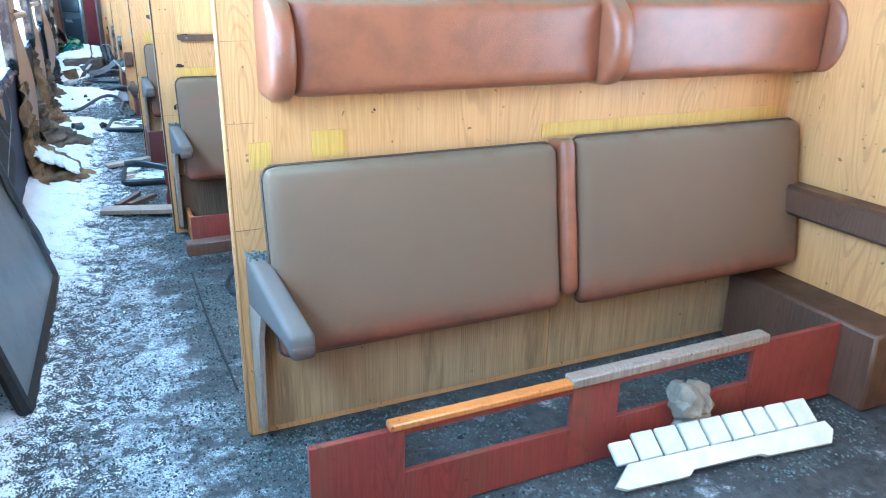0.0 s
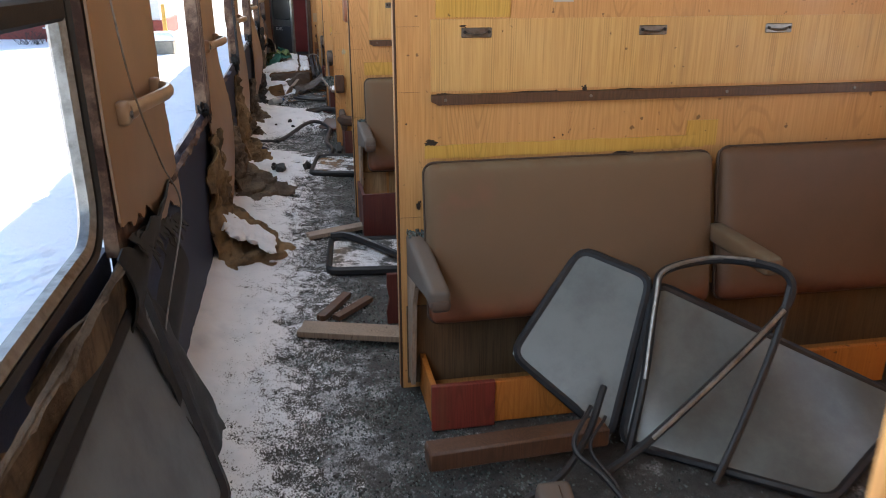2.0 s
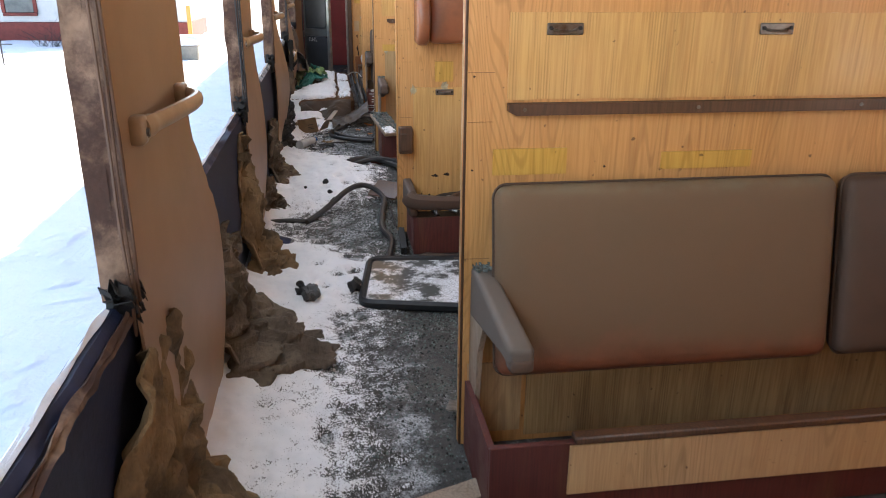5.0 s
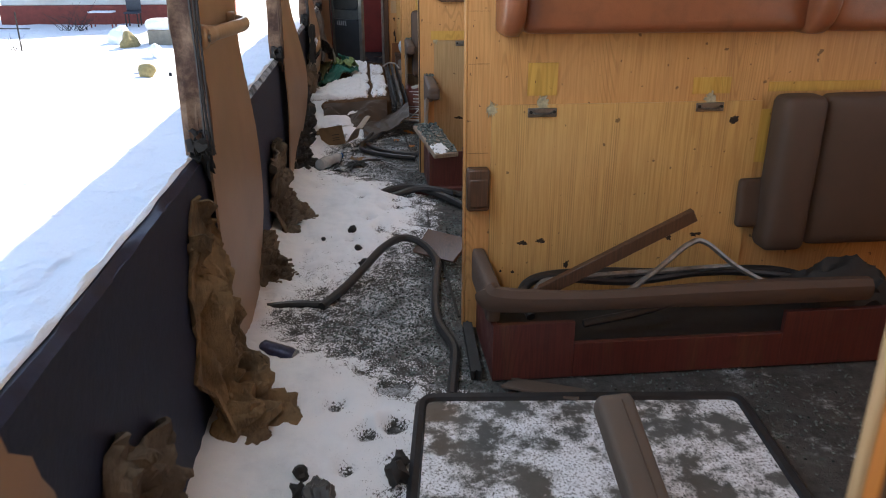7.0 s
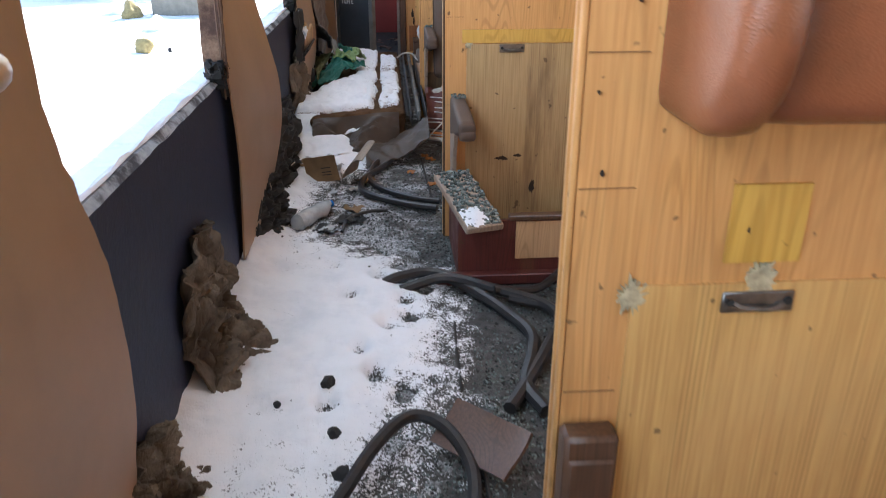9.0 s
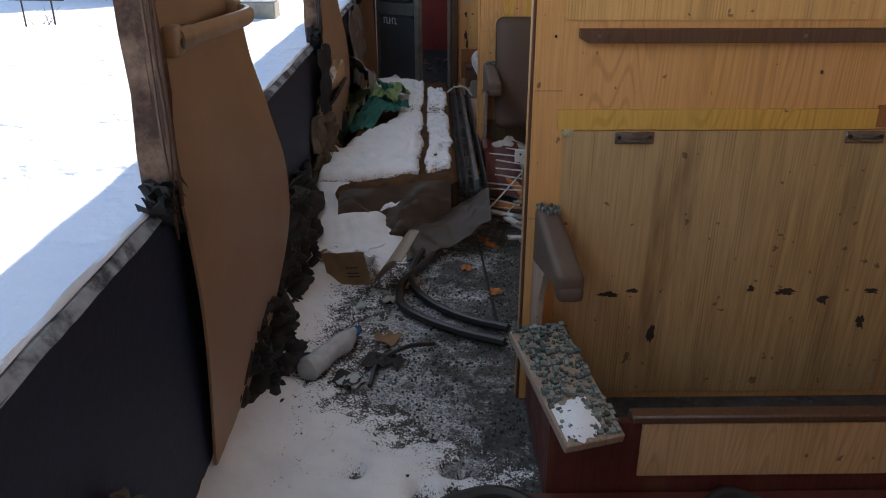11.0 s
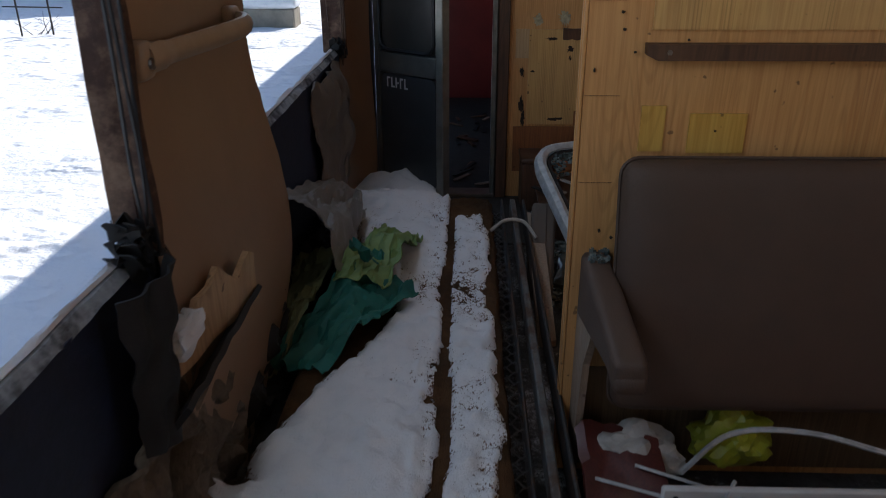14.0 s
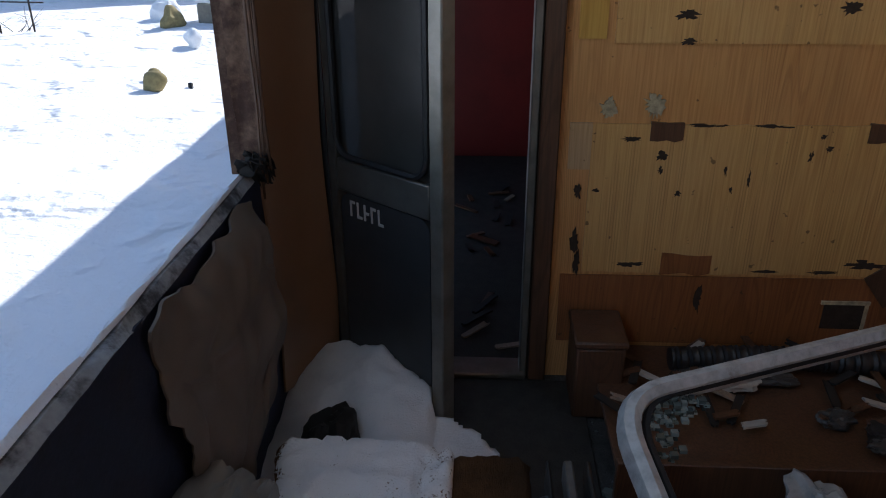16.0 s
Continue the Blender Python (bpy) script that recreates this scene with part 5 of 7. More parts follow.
# ---- corridor floor litter ----
def snow_edge(y):
    pts = [(1.6, -0.14), (3.0, -0.08), (3.6, 0.0), (4.2, 0.0), (4.65, 0.05), (5.3, 0.03), (5.94, 0.03), (6.55, 0.06), (6.8, 0.10), (7.25, 0.20), (7.5, 0.02), (7.75, -0.20), (8.0, -0.18), (8.15, 0.03), (8.5, 0.18), (9.1, 0.28), (9.4, 0.24), (9.55, 0.0), (9.8, -0.22), (10.1, -0.19), (10.35, -0.16), (10.55, -0.06), (10.75, 0.08), (11.0, 0.02)]
    for (a, p), (b, q) in zip(pts, pts[1:]):
        if a <= y <= b:
            return p + (q - p) * (y - a) / (b - a)
    return -1


def snow_depth(y):
    pts = [(1.6, 0.013), (3.0, 0.015), (3.6, 0.026), (5.0, 0.032), (6.5, 0.030), (7.0, 0.045), (7.5, 0.035), (7.8, 0.012), (8.3, 0.03), (8.7, 0.05), (9.2, 0.045), (9.7, 0.03), (10.2, 0.04), (10.6, 0.055), (11.0, 0.06)]
    for (a, p), (b, q) in zip(pts, pts[1:]):
        if a <= y <= b:
            return p + (q - p) * (y - a) / (b - a)
    return 0.01


PRINTS = [(-0.02, 8.82), (-0.06, 9.16), (0.03, 9.30), (-0.10, 8.55), (0.06, 8.42), (-0.12, 9.38), (-0.10, 7.0), (-0.13, 7.28), (-0.08, 6.3), (-0.1, 5.9), (-0.06, 5.55), (-0.12, 4.45), (-0.08, 4.15), (-0.05, 7.14), (0.02, 7.17), (0.0, 7.37), (0.05, 7.38), (-0.03, 6.72), (0.04, 6.74), (0.05, 8.95), (0.13, 9.02), (0.12, 9.13), (0.18, 9.22), (0.10, 9.40), (0.15, 9.44), (0.02, 8.70), (0.10, 8.62), (-0.02, 6.55), (0.0, 5.35), (-0.03, 5.05), (-0.02, 4.75), (0.1, 9.3)]


def snow_height(x, y):
    e = snow_edge(y) + 0.07 * nz(x * 3, y * 4, 1) + 0.05 * nz(x * 11, y * 11, 2)
    f = (e + 0.07 - x) / 0.30
    h = max(-1.0, min(1.0, f))
    h = h ** 1.35 if h > 0 else h
    d = snow_depth(y)
    z = d * h + 0.35 * d * max(0, h) * nz(x * 6, y * 6, 3) + 0.012 * (nz(x * 16, y * 16, 4) - 0.1) + 0.007 * nz(x * 45, y * 45, 5)
    z += max(0, -0.30 - x) * 0.35 * min(1, d / 0.03)
    if y < 3.6:
        z -= 0.001 + 0.008 * abs(nz(x * 20, y * 20, 8))
    for px, py in PRINTS:
        q = ((x - px) / 0.023) ** 2 + ((y - py) / 0.030) ** 2
        if q < 3:
            z -= (0.030 + 0.8 * snow_depth(y)) * math.exp(-q * 1.1) * (0.8 + 0.5 * nz(x * 60, y * 60, 9))
    return z


def snow_sheet(name, x0, x1, y0, y1, step, fn, label, mat=None):
    nx, ny = int((x1 - x0) / step), int((y1 - y0) / step)
    vs = [(x0 + step * i, y0 + step * j, fn(x0 + step * i, y0 + step * j)) for i in range(nx + 1) for j in range(ny + 1)]
    fs = []
    for i in range(nx):
        for j in range(ny):
            q = (i * (ny + 1) + j, (i + 1) * (ny + 1) + j, (i + 1) * (ny + 1) + j + 1, i * (ny + 1) + j + 1)
            if max(vs[k][2] for k in q) > -0.002:
                fs.append(q)
    me = bpy.data.meshes.new(name)
    me.from_pydata(vs, [], fs)
    me.materials.append(mat or SNOW)
    me.shade_smooth()
    return tagged(new(name, me), label, "snow", kind="stuff")


snow_sheet("corridor_snow", -0.49, 0.34, 1.7, 11.0, 0.0115, snow_height, "trodden white snow drifted along the corridor floor", TRODDEN)


def shards(name, count, spots, label, size=(0.0022, 0.0062)):
    """Crushed safety glass: thousands of little blocks, scattered round the spots (x, y, spread x, spread y, share)."""
    rs = np.random.RandomState(len(name) * 7 + count)
    corner = np.array([(a, b, c) for a in (-0.5, 0.5) for b in (-0.5, 0.5) for c in (0, 1)], float)
    quad = [(0, 1, 3, 2), (4, 6, 7, 5), (0, 4, 5, 1), (2, 3, 7, 6), (1, 5, 7, 3)]
    vs, fs = [], []
    total = sum(s[4] for s in spots)
    for sx, sy, dx, dy, share in spots:
        for i in range(int(count * share / total)):
            x, y = sx + dx * rs.uniform(-1, 1), sy + dy * rs.uniform(-1, 1)
            if not -0.40 < x < 2.15 or any(f - 0.02 < y < f + 0.05 and x > 0.26 for f in FRONTS):
                continue
            if nz(x * 4, y * 4, 6) + 0.25 < rs.uniform(-0.35, 0.5):
                continue
            if x < 0.28 and y < 10.95 and snow_height(x, y) > 0.008 and rs.uniform() > (0.06 if y < 9.6 and snow_height(x, y) < 0.025 else 0.01):
                continue
            a = rs.uniform(0, 6.28)
            s = rs.uniform(*size)
            p = corner * (s, s * rs.uniform(0.5, 1.2), s * rs.uniform(0.3, 0.9)) + rs.uniform(-0.12, 0.12, (8, 3)) * s
            base = max(-0.002, snow_height(x, y) - 0.003 if x < 0.25 and y < 10.9 else -0.002)
            ca, sa = math.cos(a), math.sin(a)
            k = len(vs)
            vs.extend((x + q[0] * ca - q[1] * sa, y + q[0] * sa + q[1] * ca, base + q[2]) for q in p)
            fs.extend(tuple(k + j for j in f) for f in quad)
    me = bpy.data.meshes.new(name)
    me.from_pydata(vs, [], fs)
    me.materials.append(SHARDS if "glass" in name else CHAR)
    return tagged(new(name, me), label, "debris", kind="stuff")


shards("glass_crumbs_floor", 82000, [(0.1, 2.7, 0.5, 1.1, 4), (1.1, 1.6, 0.9, 0.45, 2.5), (1.2, 3.2, 0.8, 0.5, 1.2), (0.15, 4.3, 0.3, 0.6, 1.5), (0.2, 6.0, 0.3, 0.8, 1.6), (0.8, 6.9, 0.6, 0.6, 1), (0.1, 8.0, 0.3, 0.6, 2), (0.6, 8.9, 0.6, 0.6, 2.4), (0.1, 10.2, 0.4, 0.7, 1.4), (0.8, 13.1, 0.6, 0.3, 0.8)], "crushed greenish safety glass scattered over the floor")
shards("dark_grit_floor", 15000, [(0.0, 3.0, 0.35, 1.4, 2), (0.1, 5.6, 0.35, 1.5, 1.3), (0.1, 8.0, 0.4, 0.5, 1.5), (0.6, 8.8, 0.7, 0.8, 2), (0.0, 10.1, 0.4, 0.6, 1.5), (0.3, 14.2, 0.3, 0.6, 0.6)], "dark grit and black scraps scattered on the floor", (0.002, 0.0065))

# window pane leaning against the side wall
t = leaning_pane("leaning_pane", [(-0.31, 2.28, 0.012), (-0.435, 2.30, 0.52), (-0.44, 3.60, 0.56), (-0.26, 3.42, 0.012)], PANE_WET, "wet dark window pane in black rubber leaning on the wall", 0.022)
bm = bmesh.new()
add_sheet(bm, lambda u, v: (-0.275 - 0.15 * v + 0.02 * nz(u * 4, v * 5), 3.46 + 0.30 * u - 0.05 * v, 0.003 + 0.62 * v * (1 - 0.25 * u)), 8, 16, 0.006)
solo("black_flap", bm, RUBBER, "torn black sheet hanging beside the leaning pane", "sheet")
bm = bmesh.new()
add_sheet(bm, lambda u, v: (-0.445 + 0.05 * math.sin(u * 9) * 0.4 + 0.03 * nz(u * 5, v * 4, 1), 2.0 + 1.55 * u, 0.02 + (0.66 + 0.05 * nz(u * 8)) * v), 40, 20, 0.008)
solo("wall_felt", bm, SCORCHED, "scorched brown felt lining hanging under the window", "felt")
bm = bmesh.new()
add_sheet(bm, lambda u, v: (-0.43 + 0.03 * math.sin(v * 8 + u * 3), 3.40 + 0.75 * u, 0.70 - 0.5 * v + 0.03 * nz(u * 9)), 20, 16, 0.006)
solo("wall_felt", bm, CHAR, "burnt black lining under the torn panel", "felt")
bm = bmesh.new()
for i in range(22):
    y0 = 3.52 + 0.032 * i
    add_sheet(bm, lambda u, v, y0=y0, i=i: (-0.418 + 0.03 * u + 0.012 * nz(i * 3.1, u * 3), y0 + 0.05 * (v - 0.5) * (1 - 0.8 * u) + 0.05 * u * nz(i * 1.7), 0.72 - 0.16 * (i / 22) - 0.13 * u * (0.3 + 1.2 * abs(nz(i * 2.9)))), 5, 2, 0.002)
solo("splintered_edge", bm, CHAR, "shredded fibres along the torn panel edge", "fibres", kind="stuff")
bm = bmesh.new()
add_tube(bm, [(-0.40, 3.50, 1.5), (-0.385, 3.58, 1.1), (-0.37, 3.75, 0.85), (-0.36, 3.92, 0.66), (-0.38, 3.6, 0.45), (-0.39, 3.2, 0.2), (-0.36, 2.9, 0.02)], 0.0025, 5, 10)
solo("loose_wire", bm, ALU, "thin bare wire dangling from the wall", "wire")


def heap(name, y0, y1, reach, top, mat, label, seed, lumps=0.05, tip=0.0):
    """Insulation slumped off the wall: hangs at the back, spreads on the floor in front."""
    bm = bmesh.new()

    def f(u, v):
        y = y0 + (y1 - y0) * u
        w = math.sin(math.pi * min(1, max(0, u))) ** 0.6
        if v < 0.5:
            s = v / 0.5
            x, z = -0.440 + 0.04 * s * w, top * (1 - s) * (0.65 + 0.35 * w) + 0.30 * top * s
        else:
            s = (v - 0.5) / 0.5
            x, z = -0.41 + (reach + 0.41) * s * w, 0.30 * top * (1 - s) ** 0.8 * (0.4 + 0.6 * w) + 0.004
        z += lumps * nz(u * 5 + seed, v * 6, seed) * (0.3 + 0.7 * (1 - v)) * min(1, z * 8)
        x += lumps * 0.8 * nz(u * 7, v * 5 + seed, seed + 4)
        z += 0.010 * nz(u * 9, v * 12, seed) + 0.003 * nz(u * 34, v * 40, seed)
        fold = 0.030 - 0.11 * abs(nz(u * 6 + seed, v * 7, seed + 3)) + 0.016 - 0.05 * abs(nz(u * 14 + seed, v * 11, seed + 6))
        x += fold * (0.4 + 0.6 * w)
        z += 0.5 * fold * w
        x += 0.014 * nz(u * 15, v * 5, seed + 2) + 0.003 * nz(u * 37, v * 33, seed)
        y += lumps * nz(u * 4, v * 4, seed + 9) - tip * max(0, v - 0.5) * 2
        return (max(x, -0.436 if y > 3.5 else -0.466), y, max(z, 0.003))
    add_sheet(bm, f, 64, 76, 0.008)
    return solo(name, bm, mat, label, "insulation", "slumped insulation")


heap("insulation_wad", 5.10, 5.74, -0.12, 0.58, FELT_GOLD, "slumped ochre wool insulation under a cap of snow", 2.0, 0.06, 0.12)
bm = bmesh.new()
add_sheet(bm, lambda u, v: (-0.40 + 0.23 * v + 0.02 * nz(u * 6, v * 3), 5.15 + 0.21 * u + 0.05 * nz(v * 5) - 0.04 * v, 0.012 + 0.175 * (1 - v * 0.72) ** 0.9 + 0.035 * math.sin(u * math.pi) * (1 - 0.5 * v) + 0.02 * nz(u * 7, v * 9, 3) + 0.008 * nz(u * 24, v * 28, 3)), 36, 44, 0.02)
solo("heap_snow", bm, SNOW, "snow lying on the slumped insulation", "snow", kind="stuff")
heap("insulation_wad", 6.24, 6.80, -0.10, 0.42, FELT, "slumped grey-brown felt insulation on the floor", 7.0, 0.07, 0.10)
heap("insulation_wad", 7.08, 7.40, -0.27, 0.60, FELT_GOLD, "ragged ochre insulation bundle hanging to the floor", 11.0, 0.07, 0.05)
heap("insulation_wad", 8.58, 9.02, -0.30, 0.40, FELT, "stiff grey felt scrap against the wall", 15.0, 0.05)
heap("insulation_wad", 8.05, 8.35, -0.35, 0.18, FELT, "small dark felt scrap at the wall foot", 19.0, 0.04)
heap("insulation_wad", 10.95, 11.55, -0.34, 0.48, FELT, "brown felt hanging below the window post", 23.0, 0.06)
heap("insulation_wad", 9.55, 10.10, -0.36, 0.20, CHAR, "black charred scraps along the wall foot", 27.0, 0.06)
bm = bmesh.new()


def film_sheet(u, v):
    """Plastic film flung over the rubbish beside the wall: sharp ridges, falling away from the wall and along it."""
    ridge = 0.035 - 0.10 * abs(nz(u * 3.3, v * 2.6, 31)) + 0.012 - 0.035 * abs(nz(u * 10, v * 9, 33))
    x = -0.428 + (0.175 - 0.03 * u) * v + 0.5 * ridge * v
    y = 12.00 + 0.70 * u + 0.05 * nz(v * 4, u * 3, 35) * v
    return (max(-0.435, x), y, 0.53 - 0.20 * u - (0.20 - 0.10 * u) * v * v + ridge * (0.3 + 0.7 * v) + 0.02 * nz(u * 7, 5, v))


add_sheet(bm, film_sheet, 60, 40, 0.003)
solo("plastic_film", bm, FILM, "crumpled grey plastic sheet flung against the wall", "plastic sheet")
# black heap added below the film, in place of the shade in its voids
heap("insulation_wad", 12.10, 12.75, -0.20, 0.26, CHAR, "black lumpy fill for the shaded voids under the plastic sheet", 31.0, 0.08)
bm = bmesh.new()
add_sheet(bm, lambda u, v: (max(-0.436, -0.425 + 0.045 * math.sin(v * 3.0) * u + 0.025 * nz(u * 3, v * 4, 2) + 0.018 * nz(u * 9, v * 6, 5)), 12.60 + 0.10 * v + (0.52 - 0.20 * v * v) * u + 0.05 * nz(v * 5, 4) + 0.02 * nz(v * 17, 6), 0.67 + 0.03 * nz(u * 4) - (0.60 + 0.06 * nz(u * 5, 9) - 0.12 * u) * v), 40, 40, 0.005)
solo("wall_felt", bm, LEATHERFLAP, "grey lining drooping below the last window", "lining")
heap("insulation_wad", 10.1, 10.9, -0.40, 0.36, CHAR, "black ragged lining along the wall foot", 41.0, 0.05)
heap("insulation_wad", 11.6, 12.2, -0.30, 0.30, CHAR, "dark tangled lining behind the mattress", 45.0, 0.08)


def floor_frame(name, pts, mat, label, z=0.02):
    q = [(p[0], p[1], z + (p[2] if len(p) > 2 else 0)) for p in pts]
    return leaning_pane(name, q, mat, label, 0.017)


floor_frame("floor_pane", [(0.085, 4.96), (0.115, 5.38), (0.85, 5.30), (0.80, 4.88)], PANE_SNOWY, "fallen pane in black rubber dusted with snow")
bm = bmesh.new()
add_tube(bm, [(0.115, 5.38, 0.045), (0.20, 5.36, 0.05), (0.32, 5.18, 0.055), (0.42, 5.02, 0.055), (0.52, 4.95, 0.05), (0.70, 4.93, 0.045)], 0.016, 7, 8, 1.3)
solo("rubber_seal", bm, RUBBER, "length of black window rubber lying on a pane", "rubber seal")
floor_frame("floor_pane", [(0.045, 6.80), (0.105, 7.28), (0.98, 7.20), (0.92, 6.60)], PANE_SNOWY, "fallen pane in black rubber half covered with snow", 0.022)


def plank(a, b, w, h, mat, label, name="plank", roll=0.0):
    a, b = Vector(a), Vector(b)
    d = (b - a).normalized()
    s = d.cross(Vector((0, 0, 1))).normalized()
    M = Matrix.Translation((a + b) / 2) @ Matrix((d, -s, d.cross(-s))).transposed().to_4x4() @ Matrix.Rotation(roll, 4, "X")
    L = (b - a).length / 2
    bm = bmesh.new()
    n = 8
    add_sheet(bm, lambda u, v: M @ Vector((-L + 2 * L * u + (0.012 * nz(v * 9, L * 30) if u in (0, 1) else 0), -w / 2 + w * v, h / 2)), n, 4, h)
    return solo(name, bm, mat, label, "board", "loose boards", angle=30)


plank((-0.05, 4.36, 0.03), (0.40, 4.22, 0.03), 0.10, 0.022, BARE, "weathered board lying across the corridor edge")
plank((0.03, 4.46, 0.02), (0.15, 4.68, 0.02), 0.035, 0.022, DARKWOOD, "short dark stick on the floor", "stick")
plank((0.09, 4.45, 0.02), (0.24, 4.62, 0.02), 0.035, 0.02, DARKWOOD, "short dark stick on the floor", "stick")
plank((0.00, 5.48, 0.02), (0.31, 5.58, 0.03), 0.07, 0.02, BARE, "grey weathered board by the bench", "plank")
plank((0.292, 4.40, 0.11), (0.62, 4.40, 0.11), 0.21, 0.018, MAROON, "maroon board standing upright behind the partition", "board", radians(90))
plank((0.275, 7.40, 0.02), (0.29, 7.72, 0.02), 0.03, 0.03, CHAR, "dark strip at the partition foot", "strip")
plank((0.19, 8.43, 0.06), (0.34, 8.27, 0.07), 0.12, 0.012, DARKWOOD, "bent dark plate on the floor", "board", radians(35))
plank((0.36, 7.36, 0.015), (0.55, 7.25, 0.03), 0.09, 0.006, VINYL_GREY, "scrap of grey vinyl before the bench", "vinyl_scrap", radians(-12))
plank((0.28, 5.92, 0.05), (0.31, 6.02, 0.02), 0.05, 0.006, ALU, "bent metal scrap at the partition foot", "metal_scrap")

# cables on the floor
bm = bmesh.new()
add_tube(bm, [(-0.20, 7.93, 0.014), (-0.12, 8.05, 0.03), (-0.05, 8.18, 0.05), (0.03, 8.34, 0.07), (0.11, 8.43, 0.075), (0.19, 8.40, 0.06), (0.24, 8.28, 0.03), (0.22, 8.10, 0.016), (0.20, 7.90, 0.014), (0.20, 7.75, 0.014), (0.23, 7.58, 0.014), (0.21, 7.42, 0.014), (0.19, 7.30, 0.016)], 0.016, 8, 8)
solo("floor_cable", bm, CABLE, "thick black cable looping over the snowy floor", "cable")
bm = bmesh.new()
add_tube(bm, [(-0.42, 7.93, 0.02), (-0.30, 7.95, 0.018), (-0.20, 7.95, 0.012)], 0.013, 7, 6)
solo("floor_cable", bm, CABLE, "short black cable end at the wall", "cable")
bm = bmesh.new()
add_tube(bm, [(0.02, 9.22, 0.02), (0.10, 9.27, 0.035), (0.22, 9.28, 0.04), (0.34, 9.16, 0.03), (0.44, 9.00, 0.02), (0.48, 8.88, 0.02), (0.46, 8.76, 0.02), (0.42, 8.62, 0.02), (0.45, 8.50, 0.02)], 0.019, 8, 8)
add_tube(bm, [(0.10, 9.20, 0.02), (0.25, 9.22, 0.05), (0.40, 9.14, 0.045), (0.55, 9.05, 0.03), (0.58, 8.95, 0.02), (0.52, 8.82, 0.02), (0.44, 8.66, 0.022), (0.36, 8.52, 0.02)], 0.018, 8, 8)
solo("floor_cable", bm, CABLE, "pair of thick black hoses bent across the floor", "cable")
bm = bmesh.new()
add_tube(bm, [(0.40, 9.12, 0.05), (0.55, 9.16, 0.03), (0.68, 9.27, 0.05), (0.80, 9.22, 0.03), (0.95, 9.12, 0.02), (1.10, 9.00, 0.015), (1.3, 8.86, 0.015)], 0.014, 8, 8)
add_tube(bm, [(0.45, 9.10, 0.03), (0.62, 9.02, 0.025), (0.74, 8.98, 0.02), (0.78, 8.86, 0.018), (0.74, 8.70, 0.018), (0.80, 8.55, 0.018)], 0.017, 8, 8)
solo("floor_cable", bm, CABLE, "black cables trailing through the compartment", "cable")
bm = bmesh.new()
add_tube(bm, [(0.08, 10.66, 0.02), (0.02, 10.50, 0.025), (-0.05, 10.36, 0.022), (-0.05, 10.22, 0.018), (0.02, 10.12, 0.018), (0.14, 10.03, 0.018), (0.27, 9.96, 0.02)], 0.015, 8, 8)
add_tube(bm, [(0.06, 10.72, 0.03), (0.0, 10.56, 0.03), (-0.02, 10.38, 0.02), (0.04, 10.24, 0.016), (0.16, 10.12, 0.016), (0.29, 10.05, 0.018)], 0.014, 8, 8)
solo("floor_cable", bm, CABLE, "black cables curving over the litter", "cable")
bm = bmesh.new()
add_tube(bm, [(-0.12, 9.75, 0.01), (-0.10, 9.86, 0.02), (-0.02, 9.94, 0.02), (0.06, 9.97, 0.012)], 0.007, 6, 6)
solo("floor_cable", bm, CABLE, "thin black cable on the floor", "cable")
bm = bmesh.new()
add_tube(bm, [(0.264, 9.03, 0.004), (0.255, 8.85, 0.005), (0.25, 8.62, 0.004)], 0.005, 5, 6)
add_tube(bm, [(0.27, 8.35, 0.004), (0.272, 8.1, 0.005), (0.275, 7.82, 0.004)], 0.005, 5, 6)
add_tube(bm, [(0.24, 10.72, 0.004), (0.25, 10.4, 0.005), (0.262, 10.1, 0.004)], 0.005, 5, 6)
add_tube(bm, [(0.285, 3.3, 0.004), (0.28, 2.8, 0.005), (0.29, 2.2, 0.004)], 0.004, 5, 6)
solo("floor_seam", bm, CHAR, "raised black joint along the corridor floor", "floor joint", kind="structure")


# bottle, can, lump
def lathe(bm, profile, m, seg=14):
    rings = []
    for r, z in profile:
        rings.append([bm.verts.new(m @ Vector((r * math.cos(a), r * math.sin(a), z))) for a in (math.tau * i / seg for i in range(seg))])
    for a, b in zip(rings, rings[1:]):
        for i in range(seg):
            bm.faces.new((a[i], a[(i + 1) % seg], b[(i + 1) % seg], b[i]))
    bm.faces.new(rings[0][::-1])
    bm.faces.new(rings[-1])


t = thing("drink_can", "crushed dark drink can lying in the snow", "can", (-0.31, 7.57, 0))
M = Matrix.Translation((-0.37, 7.60, 0.036)) @ Matrix.Rotation(radians(100), 4, "Y") @ Matrix.Rotation(radians(20), 4, "X")
bm = bmesh.new()
lathe(bm, [(0.024, 0), (0.031, 0.008), (0.031, 0.10), (0.027, 0.112)], M)
part("body", bm, plain("dark_tin", (0.03, 0.03, 0.07), 0.3, 0.5, 0.6, 60), t)
bm = bmesh.new()
lathe(bm, [(0.0275, 0.1125), (0.0275, 0.117), (0.022, 0.1155)], M)
part("lid", bm, CHROME, t, "bright metal lid")


